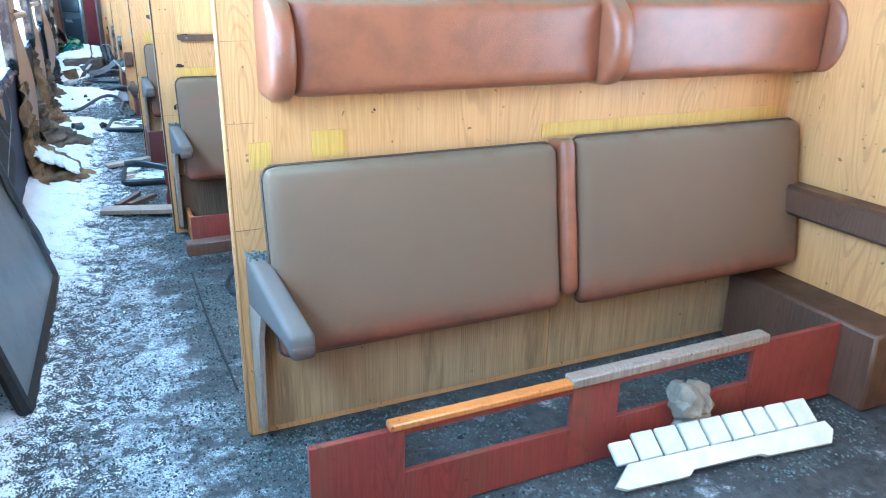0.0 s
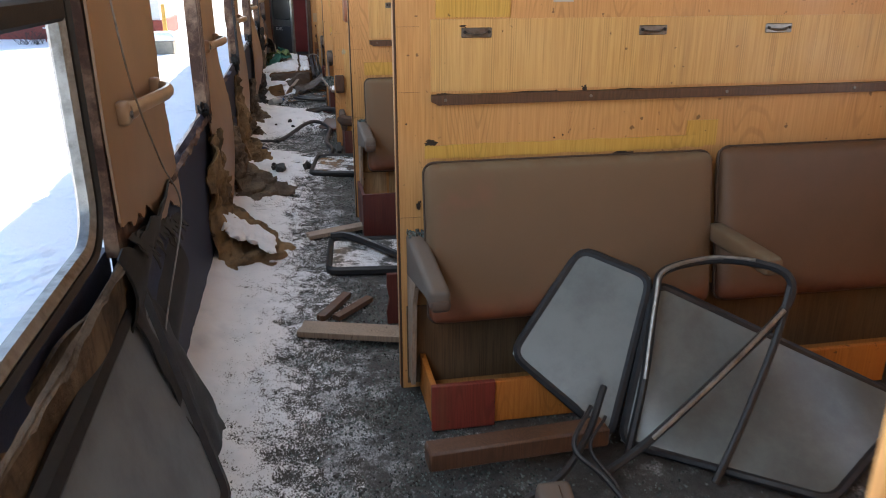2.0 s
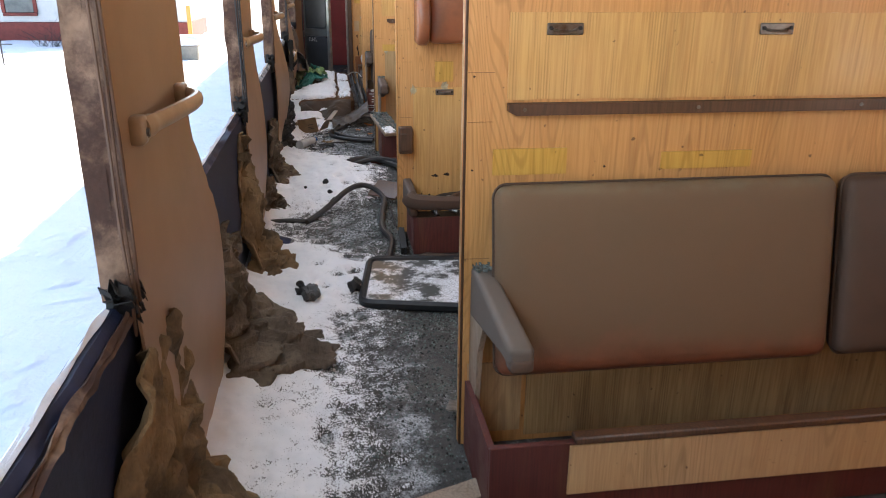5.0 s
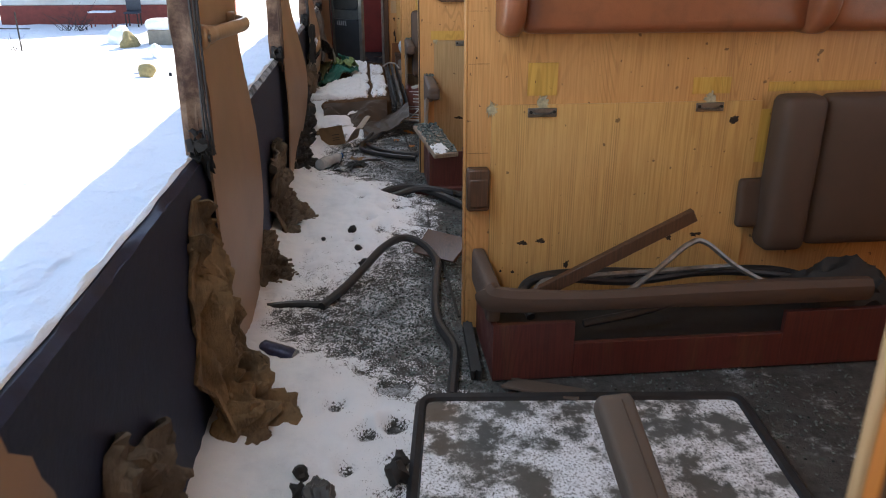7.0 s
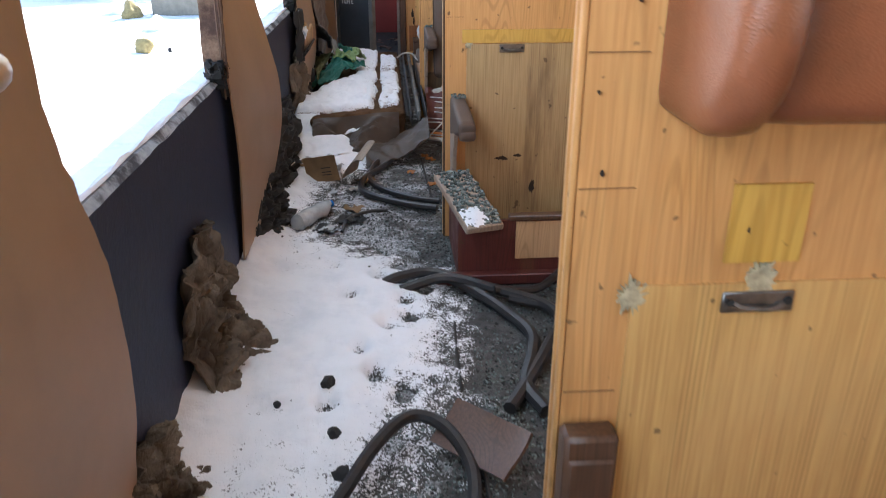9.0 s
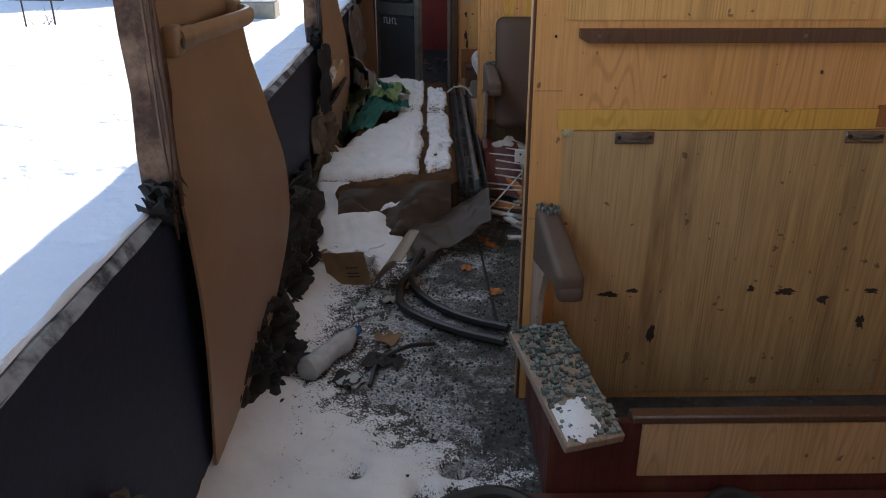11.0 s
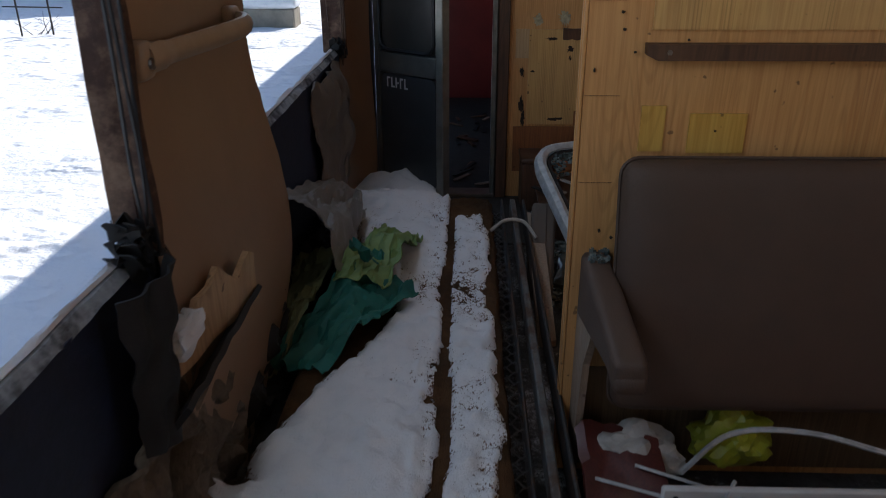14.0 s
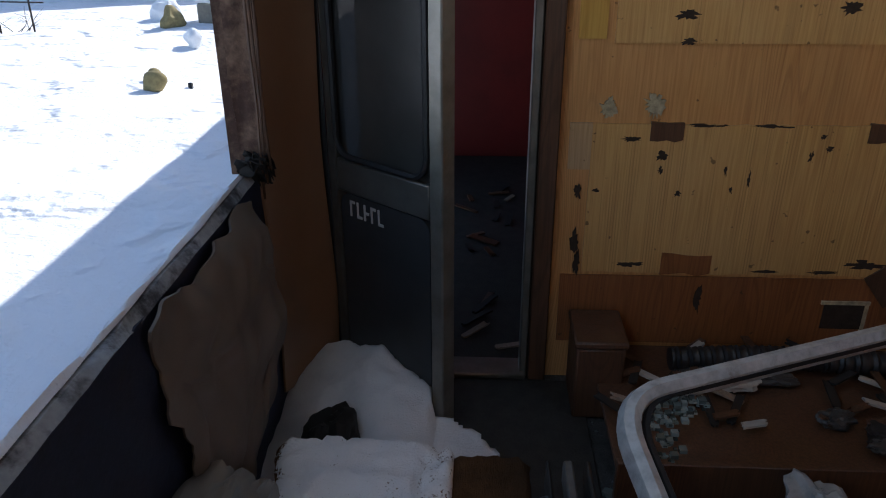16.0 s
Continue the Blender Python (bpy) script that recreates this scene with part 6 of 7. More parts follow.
def bottle(at, yaw, length, mat, capmat, label):
    t = thing("plastic_bottle", label, "bottle", at)
    M = Matrix.Translation((at[0], at[1], at[2] + 0.036)) @ Matrix.Rotation(radians(yaw), 4, "Z") @ Matrix.Rotation(radians(90), 4, "Y")
    bm = bmesh.new()
    L = length
    lathe(bm, [(0.018, 0), (0.034, 0.006), (0.036, 0.03), (0.031, 0.05), (0.035, 0.07), (0.033, L * 0.5), (0.035, L * 0.68), (0.024, L * 0.85), (0.014, L * 0.93), (0.014, L * 0.955)], M)
    for v in bm.verts:
        v.co += Vector((nz(v.co.x * 30, v.co.y * 30, 1), nz(v.co.x * 30, v.co.y * 30, 2), nz(v.co.x * 30, v.co.y * 30, 3))) * 0.008
    part("body", bm, mat, t)
    bm = bmesh.new()
    lathe(bm, [(0.016, L * 0.957), (0.016, L), (0.014, L * 1.01)], M)
    part("cap", bm, capmat, t, "coloured screw cap")


bottle((-0.30, 9.78, 0.0), 62, 0.26, CLEARPLASTIC, BLUE, "crushed milky plastic bottle with a blue cap")
for i, (x, y, s) in enumerate(((-0.20, 6.95, 0.018), (0.02, 6.95, 0.028), (0.03, 7.0, 0.02), (-0.20, 6.90, 0.02), (-0.33, 8.75, 0.012), (-0.10, 8.62, 0.016), (-0.07, 8.42, 0.014), (-0.22, 8.55, 0.01), (-0.05, 8.30, 0.018))):
    bm = bmesh.new()
    made = bmesh.ops.create_icosphere(bm, subdivisions=2, radius=s)["verts"]
    for v in made:
        v.co = Vector((x, y, snow_height(x, y) + s * 0.35)) + v.co * (1 + 0.8 * nz(v.co.x * 60 + i, v.co.y * 60, v.co.z * 60))
    solo("black_scrap", bm, CHAR, "small black scrap lying on the snow", "scrap", "scraps on the snow")

# cardboard, papers, leaves near the mattress
t = thing("cardboard_box", "flattened soggy cardboard box with snow inside", "box", (-0.2, 10.45, 0))
M = Matrix.Translation((-0.21, 10.43, 0.075)) @ Matrix.Rotation(radians(-25), 4, "Z") @ Matrix.Rotation(radians(-12), 4, "Y")
part("front", one(add_sheet, lambda u, v: M @ Vector((-0.09 + 0.17 * u, -0.07 + 0.01 * nz(u * 4), -0.06 + 0.12 * v)), 8, 4, 0.004), CARD, t)
part("flap", one(add_sheet, lambda u, v: M @ Vector((0.085 + 0.13 * u, -0.06 + 0.16 * v, -0.055 + 0.13 * math.sin(u * 1.9) * (0.6 + 0.4 * v))), 8, 6, 0.004), BARE, t, "grey-brown flap")
part("top", one(add_sheet, lambda u, v: M @ Vector((-0.085 + 0.16 * u, -0.065 + 0.15 * v, 0.062 - 0.03 * v + 0.02 * nz(u * 4, v * 4))), 8, 6, 0.005), SNOW, t, "snow-covered top")
bm = bmesh.new()
for zz in (-0.015, -0.028, 0.005):
    add_box(bm, 0.0, 0.05, -0.0775, -0.0765, zz, zz + 0.004, 0, M)
part("print_bars", bm, CHAR, t)
for i in range(16):
    x, y = rnd(-0.34, 0.02), rnd(9.75, 10.65)
    bm = bmesh.new()
    a, s = rnd(0, 3), rnd(0.03, 0.07)
    z0 = max(0.004, snow_height(x, y))
    add_sheet(bm, lambda u, v: (x + s * ((u - 0.5) * math.cos(a) - (v - 0.5) * math.sin(a)), y + s * ((u - 0.5) * math.sin(a) + (v - 0.5) * math.cos(a)), z0 + 0.012 + 0.022 * nz(u * 2 + i, v * 2)), 6, 6, 0.002)
    solo("litter_scrap", bm, random.choice([PAPER, CHAR, CARD, CLEARPLASTIC, CHAR]), "small crumpled scrap of litter on the floor", "litter", "litter scraps")
for x, y in ((0.18, 10.52), (0.28, 10.73), (0.30, 10.70), (0.27, 10.32), (0.26, 10.78)):
    bm = bmesh.new()
    s = rnd(0.025, 0.04)
    add_sheet(bm, lambda u, v: (x + s * (u - 0.5) * (1.2 - abs(v - 0.5)), y + s * (v - 0.5) * 1.3, 0.008 + 0.012 * nz(u * 3, v * 3, x * 9)), 5, 5, 0.0015)
    solo("dry_leaf", bm, LEAF, "dry orange maple leaf on the floor", "leaf", "dry leaves")

# ---- mattress and end of the corridor ----
t = thing("broken_bunk", "overturned bunk mattress of brown coir with rusty springs under snow", "mattress", (-0.05, 11.9, 0))
part("pad", one(add_cushion, -0.33, 0.165, 11.02, 12.92, 0.03, 0.205, 0.03, 44, 0, 0.012), COIR, t)
for v in t.children[0].data.vertices:
    v.co.z += 0.012 * nz(v.co.x * 25, v.co.y * 25, 3) + 0.008 * nz(v.co.x * 70, v.co.y * 70, 5)
    v.co.x += 0.008 * nz(v.co.x * 40, v.co.y * 40, v.co.z * 40)
    v.co.y -= (0.06 + 0.36 * max(0, 0.10 - v.co.x)) * max(0, 1 - (v.co.y - 11.0) / 0.7)      # the near end lies askew
bm = bmesh.new()
add_sheet(bm, lambda u, v: (-0.31 + 0.44 * u, 10.81 - 0.17 * v + 0.15 * u + 0.02 * nz(u * 5, v * 4), 0.20 - 0.19 * v + (0.03 * math.sin(u * 9 + v * 4) + 0.03 * nz(u * 6, v * 7, 3) + 0.015 * nz(u * 15, v * 12, 3)) * min(1, v * 3)), 44, 30, 0.006)
part("torn_cover", bm, COVER, t, "torn limp leathercloth cover")
bm = bmesh.new()
add_sheet(bm, lambda u, v: (-0.04 + 0.32 * u, 10.68 + 0.34 * v - 0.12 * (1 - u), 0.012 + 0.12 * u * u + 0.05 * math.sin(v * 3) + 0.03 * abs(nz(u * 4 + v * 3, v * 3)) + 0.004 * nz(u * 13, v * 9)), 40, 34, 0.006)
part("fallen_cover", bm, COVER, t, "fold of brown leathercloth")
for k, (x, w) in enumerate(((0.20, 0.008), (0.240, 0.020), (0.280, 0.010))):
    bm = bmesh.new()
    add_box(bm, x - w / 2, x + w / 2, 10.92 + 0.03 * k, 12.90, 0.13 + 0.02 * (k == 1), 0.205, 0.004)
    part("side_rail", bm, rusty("rail_iron" if k != 1 else "rail_grey", (0.028, 0.027, 0.026) if k != 1 else (0.13, 0.13, 0.125), (0.09, 0.05, 0.03)), t)
for i in range(42):
    c = (0.182 + 0.006 * nz(i * 3.3), 11.0 + 0.044 * i, 0.17)
    part("coil_spring", one(add_tube, [(c[0] + 0.018 * math.cos(a), c[1] + 0.02 * math.sin(a), c[2] + 0.012 * math.sin(a * 2) + 0.006 * a / 6) for a in (math.tau * j / 8 for j in range(9))], 0.0022, 4, 0), CHROME, t)
bm = bmesh.new()
add_tube(bm, [(0.15, 12.55, 0.22), (0.20, 12.58, 0.245), (0.26, 12.58, 0.24), (0.30, 12.54, 0.20)], 0.006, 6, 6)
part("tie_wire", bm, PAPER, t, "pale tie strap")


def bunk_snow(x, y):
    z = 0.232 + 0.022 * nz(x * 5, y * 4, 11) + 0.017 * nz(x * 22, y * 22, 12) + 0.012 * nz(x * 60, y * 60, 14)
    groove = math.exp(-((x - 0.02 - 0.015 * nz(y * 3)) / 0.012) ** 2)
    z -= 0.045 * groove
    z -= 0.10 * max(0, (x - 0.132 - 0.02 * nz(y * 5, 3)) / 0.05) ** 1.0 if x > 0.05 else 0
    if x > -0.06:
        z -= 0.020 * max(0, nz(x * 33, y * 33, 7)) + 0.016 * max(0, nz(x * 80, y * 80, 8)) + 0.006
    if y > 12.66 and x > 0.02:
        z -= 0.06 * min(1, (y - 12.66) / 0.15)
    z += 0.02 * (1 if x < -0.02 else 0) * max(0, 1 - abs(y - 11.4) / 0.6)
    back = (10.94 + 0.09 * nz(x * 5, 4) + max(0, x + 0.25) * 0.36 - y) / 0.08
    z -= 0.12 * max(0, back)
    left = (-0.30 - 0.10 * max(0, min(1, (y - 12.4) / 0.2)) - x + 0.16 * math.exp(-((y - 12.0) / 0.35) ** 2) + 0.06 * max(0, y - 11.35) + 0.05 * nz(y * 6, 7)) / 0.08
    z -= 0.08 * max(0, left) if y > 11.3 else 0
    return z


def masked(fn, floor):
    return lambda x, y: fn(x, y) if fn(x, y) > floor else -1


snow_sheet("bunk_snow", -0.40, 0.165, 10.80, 12.92, 0.0105, masked(bunk_snow, 0.197), "crusted snow lying on the bunk mattress", CRUST)


def tail_snow(x, y):
    d = math.hypot((x + 0.32) / 0.40, (y - 11.06) / 0.62)
    a = 0.29 * math.exp(-1.5 * d * d) - 0.055 + 0.02 * nz(x * 8, y * 8, 2) + 0.008 * nz(x * 30, y * 30, 4)
    if x < -0.40:
        a -= (-0.40 - x) * 1.0
    return a


bm = bmesh.new()
add_sheet(bm, lambda u, v: (-0.27 + 0.36 * u, 10.775 + 0.145 * u + 0.035 * (v - 0.5) * (1 + nz(u * 9, 2)) + 0.02 * nz(u * 7, 5), 0.128 + 0.012 * math.sin(v * math.pi) + 0.02 * nz(u * 8, 3) + 0.006 * nz(u * 30, v * 6, 3)), 50, 6, 0.012)
solo("lip_snow", bm, SNOW, "strip of snow caught on the mattress lip", "snow", kind="stuff")
snow_sheet("drift_snow", -0.47, 0.20, 10.25, 11.65, 0.012, tail_snow, "deep soft snow drifted against the mattress end")


def end_snow(x, y):
    d = math.hypot((x + 0.20) / 0.42, (y - 13.36) / 0.62)
    a = 0.17 * (1 - d) + 0.035 * nz(x * 7, y * 7, 21) + 0.010 * nz(x * 28, y * 28, 22)
    if x > -0.05:
        a = min(a, 0.055 + 0.02 * nz(x * 9, y * 9)) if y < 13.22 else -1
    if y > 13.47 - max(0, x + 0.315) * 0.80:
        a = -1
    q = ((x + 0.27) / 0.06) ** 2 + ((y - 13.08) / 0.09) ** 2
    return a - 0.12 * math.exp(-q)


snow_sheet("door_snow", -0.44, 0.22, 12.70, 13.47, 0.0115, end_snow, "snow drifted against the foot of the vestibule door")
# green bag on the mattress
t = thing("green_bag", "crumpled teal and lime fabric bag lying on the mattress", "bag", (-0.25, 12.0, 0.2))


def cloth_strip(a, b, c, d, seed, rise):
    a, b, c, d = map(Vector, (a, b, c, d))

    def f(u, v):
        p = (a * (1 - u) + b * u) * (1 - v) + (d * (1 - u) + c * u) * v
        k = math.sin(math.pi * v) * rise
        wr = 0.020 * nz(u * 4 + seed, v * 5, seed) + 0.005 * nz(u * 11, v * 13, seed) + 0.012 * math.sin(v * 9 + u * 4 + seed) + 0.011 - 0.036 * abs(nz(u * 3.5 + seed, v * 6, seed + 8)) + 0.008 - 0.03 * abs(nz(u * 9, v * 11, seed + 2))
        return p + Vector((0.012 * nz(u * 9, v * 9, seed + 3), 0.012 * nz(u * 8, v * 8, seed + 5), k + wr))
    return f


part("teal_side", one(add_sheet, cloth_strip((-0.41, 11.78, 0.17), (-0.25, 11.68, 0.235), (-0.055, 12.02, 0.25), (-0.20, 12.10, 0.33), 1.0, 0.03), 30, 30, 0.003), TEAL, t, "teal side")
part("lime_side", one(add_sheet, cloth_strip((-0.27, 11.96, 0.31), (-0.13, 11.97, 0.305), (-0.07, 12.44, 0.25), (-0.19, 12.38, 0.28), 6.0, 0.04), 20, 34, 0.003), LIME, t, "lime green side")
part("lime_base", one(add_sheet, cloth_strip((-0.42, 11.75, 0.13), (-0.34, 11.80, 0.25), (-0.28, 12.20, 0.30), (-0.42, 12.18, 0.28), 9.0, 0.02), 16, 22, 0.003), plain("faded_green", (0.22, 0.24, 0.11), 0.7), t, "faded green side")
part("teal_band", one(add_sheet, cloth_strip((-0.235, 12.02, 0.372), (-0.15, 12.0, 0.362), (-0.145, 12.04, 0.366), (-0.23, 12.06, 0.376), 6.0, 0.0), 8, 3, 0.002), TEAL, t)

# torn panel scrap at the fifth post
bm = bmesh.new()
add_sheet(bm, lambda u, v: (-0.395 + 0.045 * u + 0.01 * nz(u * 3, v), 11.22 + 0.36 * u, 0.50 - 0.03 * u + (0.10 + 0.06 * nz(u * 6)) * v), 12, 6, 0.012)
t = solo("panel_scrap", bm, PALE, "broken scrap of pale panel wedged at the post", "board")
# black strip below the scrap, its shade made as a part
bm = bmesh.new()
add_sheet(bm, lambda u, v: (-0.40 + 0.06 * v, 11.16 + 0.42 * u, 0.42 + 0.075 * v + 0.012 * nz(u * 7)), 10, 3, 0.01)
part("shadow_strip", bm, CHAR, t, "dark lower strip standing in for shade")
bm = bmesh.new()
made = bmesh.ops.create_icosphere(bm, subdivisions=3, radius=0.045)["verts"]
for v in made:
    v.co = Vector((-0.375, 11.26, 0.575)) + Vector((v.co.x * 0.6, v.co.y * 1.2, v.co.z * 0.7)) * (1 + 0.6 * nz(v.co.x * 40, v.co.y * 40, v.co.z * 40))
part("snow_clot", bm, SNOW, t, "clot of snow")
bm = bmesh.new()
add_sheet(bm, lambda u, v: (-0.405 + 0.035 * math.sin(u * 3) + 0.02 * nz(u * 4, v * 4), 11.12 + 0.17 * u * (1 - 0.6 * v), 0.70 - 0.26 * v), 14, 14, 0.004)
solo("burnt_lining", bm, CHAR, "burnt black lining hanging at the post", "lining")

# white rack and rubbish in the last-but-one compartment
RK = Matrix.Translation((0.60, 11.12, 0.125)) @ Matrix.Rotation(radians(-24), 4, "Z") @ Matrix.Rotation(radians(22), 4, "X")
t = thing("drying_rack", "collapsed white wire drying rack with orange wooden ends", "drying rack", (0.6, 11.1, 0))
for i in range(9):
    bm = bmesh.new()
    s = -0.20 + 0.05 * i
    add_tube(bm, [RK @ Vector((-0.30 + 0.16 * nz(i * 2.2), s, 0.02 * nz(i * 4.1))), RK @ Vector((0.30 + 0.14 * nz(i * 3.1), s + 0.16 * nz(i * 1.7), 0.06 * nz(i * 5.0)))], 0.0038, 5, 0)
    part("rod", bm, WHITEALU, t)
for i in range(6):
    bm = bmesh.new()
    s = -0.24 + 0.085 * i
    add_tube(bm, [RK @ Vector((s, -0.24 + 0.1 * nz(i * 2.9), 0.006)), RK @ Vector((s + 0.12 + 0.15 * nz(i * 1.9, 3), 0.22, 0.012 + 0.05 * nz(i * 3.3, 8)))], 0.0038, 5, 0)
    part("rod", bm, WHITEALU, t)
for a, b in (((-0.33, -0.23, 0.0), (0.10, -0.25, 0.02)), ((-0.14, 0.02, 0.03), (0.27, -0.10, 0.035))):
    bm = bmesh.new()
    d = Vector(b) - Vector(a)
    add_box(bm, 0, d.length, -0.011, 0.011, -0.006, 0.006, 0.002, RK @ Matrix.Translation(a) @ Matrix.Rotation(math.atan2(d.y, d.x), 4, "Z"))
    part("flat_bar", bm, WHITEALU, t)
for a, b, w in (((0.375, 11.40, 0.11), (0.50, 11.00, 0.05), 0.04), ((0.32, 11.12, 0.035), (0.60, 10.86, 0.05), 0.042), ((0.82, 11.32, 0.20), (0.885, 11.24, 0.17), 0.04), ((0.86, 11.27, 0.18), (1.02, 11.10, 0.04), 0.034)):
    d = Vector(b) - Vector(a)
    M = Matrix.Translation(a) @ d.to_track_quat("X", "Z").to_matrix().to_4x4()
    part("wooden_end", one(add_box, 0, d.length, -w / 2, w / 2, -0.009, 0.009, 0.004, M), ORANGE, t, "orange wooden end bar")
bm = bmesh.new()
add_box(bm, 0.435, 1.35, 11.33, 11.345, 0.05, 0.215, 0.004, Matrix.Translation((0, 0, 0)))
t = solo("white_board", bm, WHITE, "white painted board standing before the bench", "board")
for x in (0.46, 0.70, 0.95, 1.2):
    part("screw", one(add_tube, [(x, 11.329, 0.195), (x, 11.325, 0.195)], 0.005, 6, 0), CHAR, t)
bm = bmesh.new()
made = bmesh.ops.create_icosphere(bm, subdivisions=4, radius=1)["verts"]
for v in made:
    z = v.co.z
    k = 1.0 if z > 0 else 1 - 0.35 * z * z
    v.co = Vector((1.17 + v.co.x * 0.125 * k, 11.22 + v.co.y * 0.125 * k, 0.155 + z * (0.125 if z > 0 else 0.15)))
t = solo("blue_balloon", bm, BLUE, "blue balloon resting on the rubbish", "balloon")
bm = bmesh.new()
add_tube(bm, [(1.17, 11.22, 0.012), (1.16, 11.2, -0.0 + 0.02), (1.14, 11.18, 0.015)], 0.010, 6, 4)
part("knot", bm, PAPER, t)


def crumple(name, at, size, mat, label, cat, seed):
    bm = bmesh.new()
    made = bmesh.ops.create_icosphere(bm, subdivisions=4, radius=1)["verts"]
    for v in made:
        k = 1 + 0.45 * nz(v.co.x * 1.8 + seed, v.co.y * 1.8, v.co.z * 1.8) + 0.22 * abs(nz(v.co.x * 5 + seed, v.co.y * 5, v.co.z * 5))
        p = Vector((v.co.x * size[0], v.co.y * size[1], v.co.z * size[2])) * k
        v.co = Vector(at) + p
        v.co.z = max(v.co.z, 0.002)
    return solo(name, bm, mat, label, cat, angle=25)


crumple("dark_jar", (-0.155, 6.86, 0.055), (0.032, 0.048, 0.032), GREYBOX, "grimy crushed dark jar on the snow", "jar", 41.0)
crumple("charred_wad", (-0.285, 13.10, 0.07), (0.06, 0.09, 0.06), CHAR, "charred wad of lining lying in the snow", "scrap", 33.0)
crumple("plastic_bag", (0.42, 11.50, 0.16), (0.085, 0.06, 0.055), PAPER, "crumpled white plastic bag by the wall", "bag", 1.0)
crumple("plastic_bag", (0.62, 11.52, 0.19), (0.07, 0.05, 0.06), YELLOWGREEN, "crumpled yellow-green plastic bag by the wall", "bag", 4.0)
crumple("plastic_bag", (1.24, 11.02, 0.03), (0.05, 0.05, 0.035), YELLOWGREEN, "small yellow-green wrapper by the balloon", "bag", 9.0)
crumple("dark_bundle", (1.32, 10.92, 0.05), (0.14, 0.12, 0.09), CHAR, "dark heap of rags on the floor", "rags", 12.0)
crumple("paper_scrap", (0.66, 11.18, 0.05), (0.08, 0.09, 0.06), PAPER, "crumpled white paper under the rack", "paper", 15.0)
bm = bmesh.new()
add_tube(bm, [(0.50, 11.44, 0.16), (0.60, 11.47, 0.235), (0.75, 11.47, 0.24), (0.90, 11.44, 0.215)], 0.006, 6, 8)
solo("bent_wire", bm, WHITEALU, "curved pale wire hoop before the bench", "wire")
for i in range(15):
    a = rnd(-1.1, 0.3)
    x, y, L = rnd(0.30, 0.55), rnd(10.72, 11.05), rnd(0.15, 0.34)
    plank((x, y, 0.015 + 0.006 * i), (x + L * math.cos(a), y + L * math.sin(a), 0.012 + 0.006 * i), rnd(0.015, 0.035), 0.008, random.choice([BARE, WHITEALU, BARE, CHAR]), "thin loose slat in the rubbish heap", "slat")
bm = bmesh.new()
M = Matrix.Translation((0.62, 10.72, 0.055)) @ Matrix.Rotation(radians(8), 4, "Z") @ Matrix.Rotation(radians(12), 4, "X")
add_cushion(bm, -0.07, 0.07, -0.15, 0.15, -0.025, 0.025, 0.012, 8, 0, 0.004, M)
solo("loose_cushion", bm, VINYL_DARK, "brown padded board lying in the rubbish", "cushion")

# puddles
for name, cx, cy, rx, ry in (("puddle", 0.85, 8.86, 0.10, 0.24), ("puddle", 0.86, 10.95, 0.16, 0.18)):
    bm = bmesh.new()
    pts = []
    for i in range(36):
        a = math.tau * i / 36
        k = 1 + 0.5 * nz(math.cos(a) * 1.6 + cx, math.sin(a) * 1.6 + cy)
        pts.append((cx + rx * k * math.cos(a), cy + ry * k * math.sin(a)))
    add_prism(bm, pts, -0.001, 0.004, "xy")
    solo(name, bm, PUDDLE, "shallow muddy puddle on the compartment floor", "puddle", kind="stuff", smooth=False)

# last compartment: white window frame, glass, brown boards
t = thing("loose_window", "large white-painted window frame leaning in the last compartment", "window frame", (0.6, 12.8, 0))
C = [Vector(p) for p in ((0.305, 12.83, 0.40), (1.25, 13.22, 0.41), (1.45, 12.66, 0.06), (0.52, 12.17, 0.04))]
ring = []
for i in range(4):
    a, b, c = C[i - 1], C[i], C[(i + 1) % 4]
    da, dc = (a - b).normalized() * 0.10, (c - b).normalized() * 0.10
    for s in range(8):
        f = s / 7
        ring.append((b + da) * (1 - f) ** 2 + b * 2 * f * (1 - f) + (b + dc) * f * f)
bm = bmesh.new()
add_tube(bm, ring, 0.022, 8, 0, 1.5, True)
part("outer_frame", bm, WHITEALU, t)
mid = sum(C, Vector()) / 4
bm = bmesh.new()
add_tube(bm, [mid + (p - mid) * 0.945 + Vector((0, 0, 0.012)) for p in ring], 0.008, 6, 0, 1.0, True)
part("inner_seal", bm, RUBBER, t)
bm = bmesh.new()
for i in range(420):
    k = int(rnd(0, len(ring) - 1))
    p = mid + (ring[k] - mid) * rnd(0.84, 0.95) + Vector((0, 0, rnd(-0.002, 0.012)))
    s = rnd(0.004, 0.014)
    add_box(bm, p.x, p.x + s, p.y, p.y + s, p.z, p.z + s * 0.6, 0)
tagged(part("broken_glass", bm, SHARDS, t, "broken glass in the groove", smooth=False), kind="stuff")
b = thing("bench_box", "dark bench base filled with broken glass and rags", "bench base", (0.8, 13.2, 0), "bench boxes")
part("front_board", one(add_box, 0.36, 1.9, 12.98, 13.0, 0.003, 0.13, 0.002), DARKWOOD, b)
part("shelf", one(add_box, 0.36, 1.9, 13.0, END - 0.012, 0.10, 0.115, 0.002), DARKWOOD, b)
bm = bmesh.new()
add_tube(bm, [(0.55, 13.36, 0.155), (0.8, 13.37, 0.16), (1.1, 13.36, 0.155), (1.6, 13.36, 0.15)], lambda q: 0.030 + 0.003 * math.sin(q * 300), 10, 40)
solo("ribbed_hose", bm, CABLE, "dark ribbed hose lying along the wall", "hose")
t = thing("wooden_block", "dark brown boxed block by the door jamb", "block", (0.36, 13.36, 0))
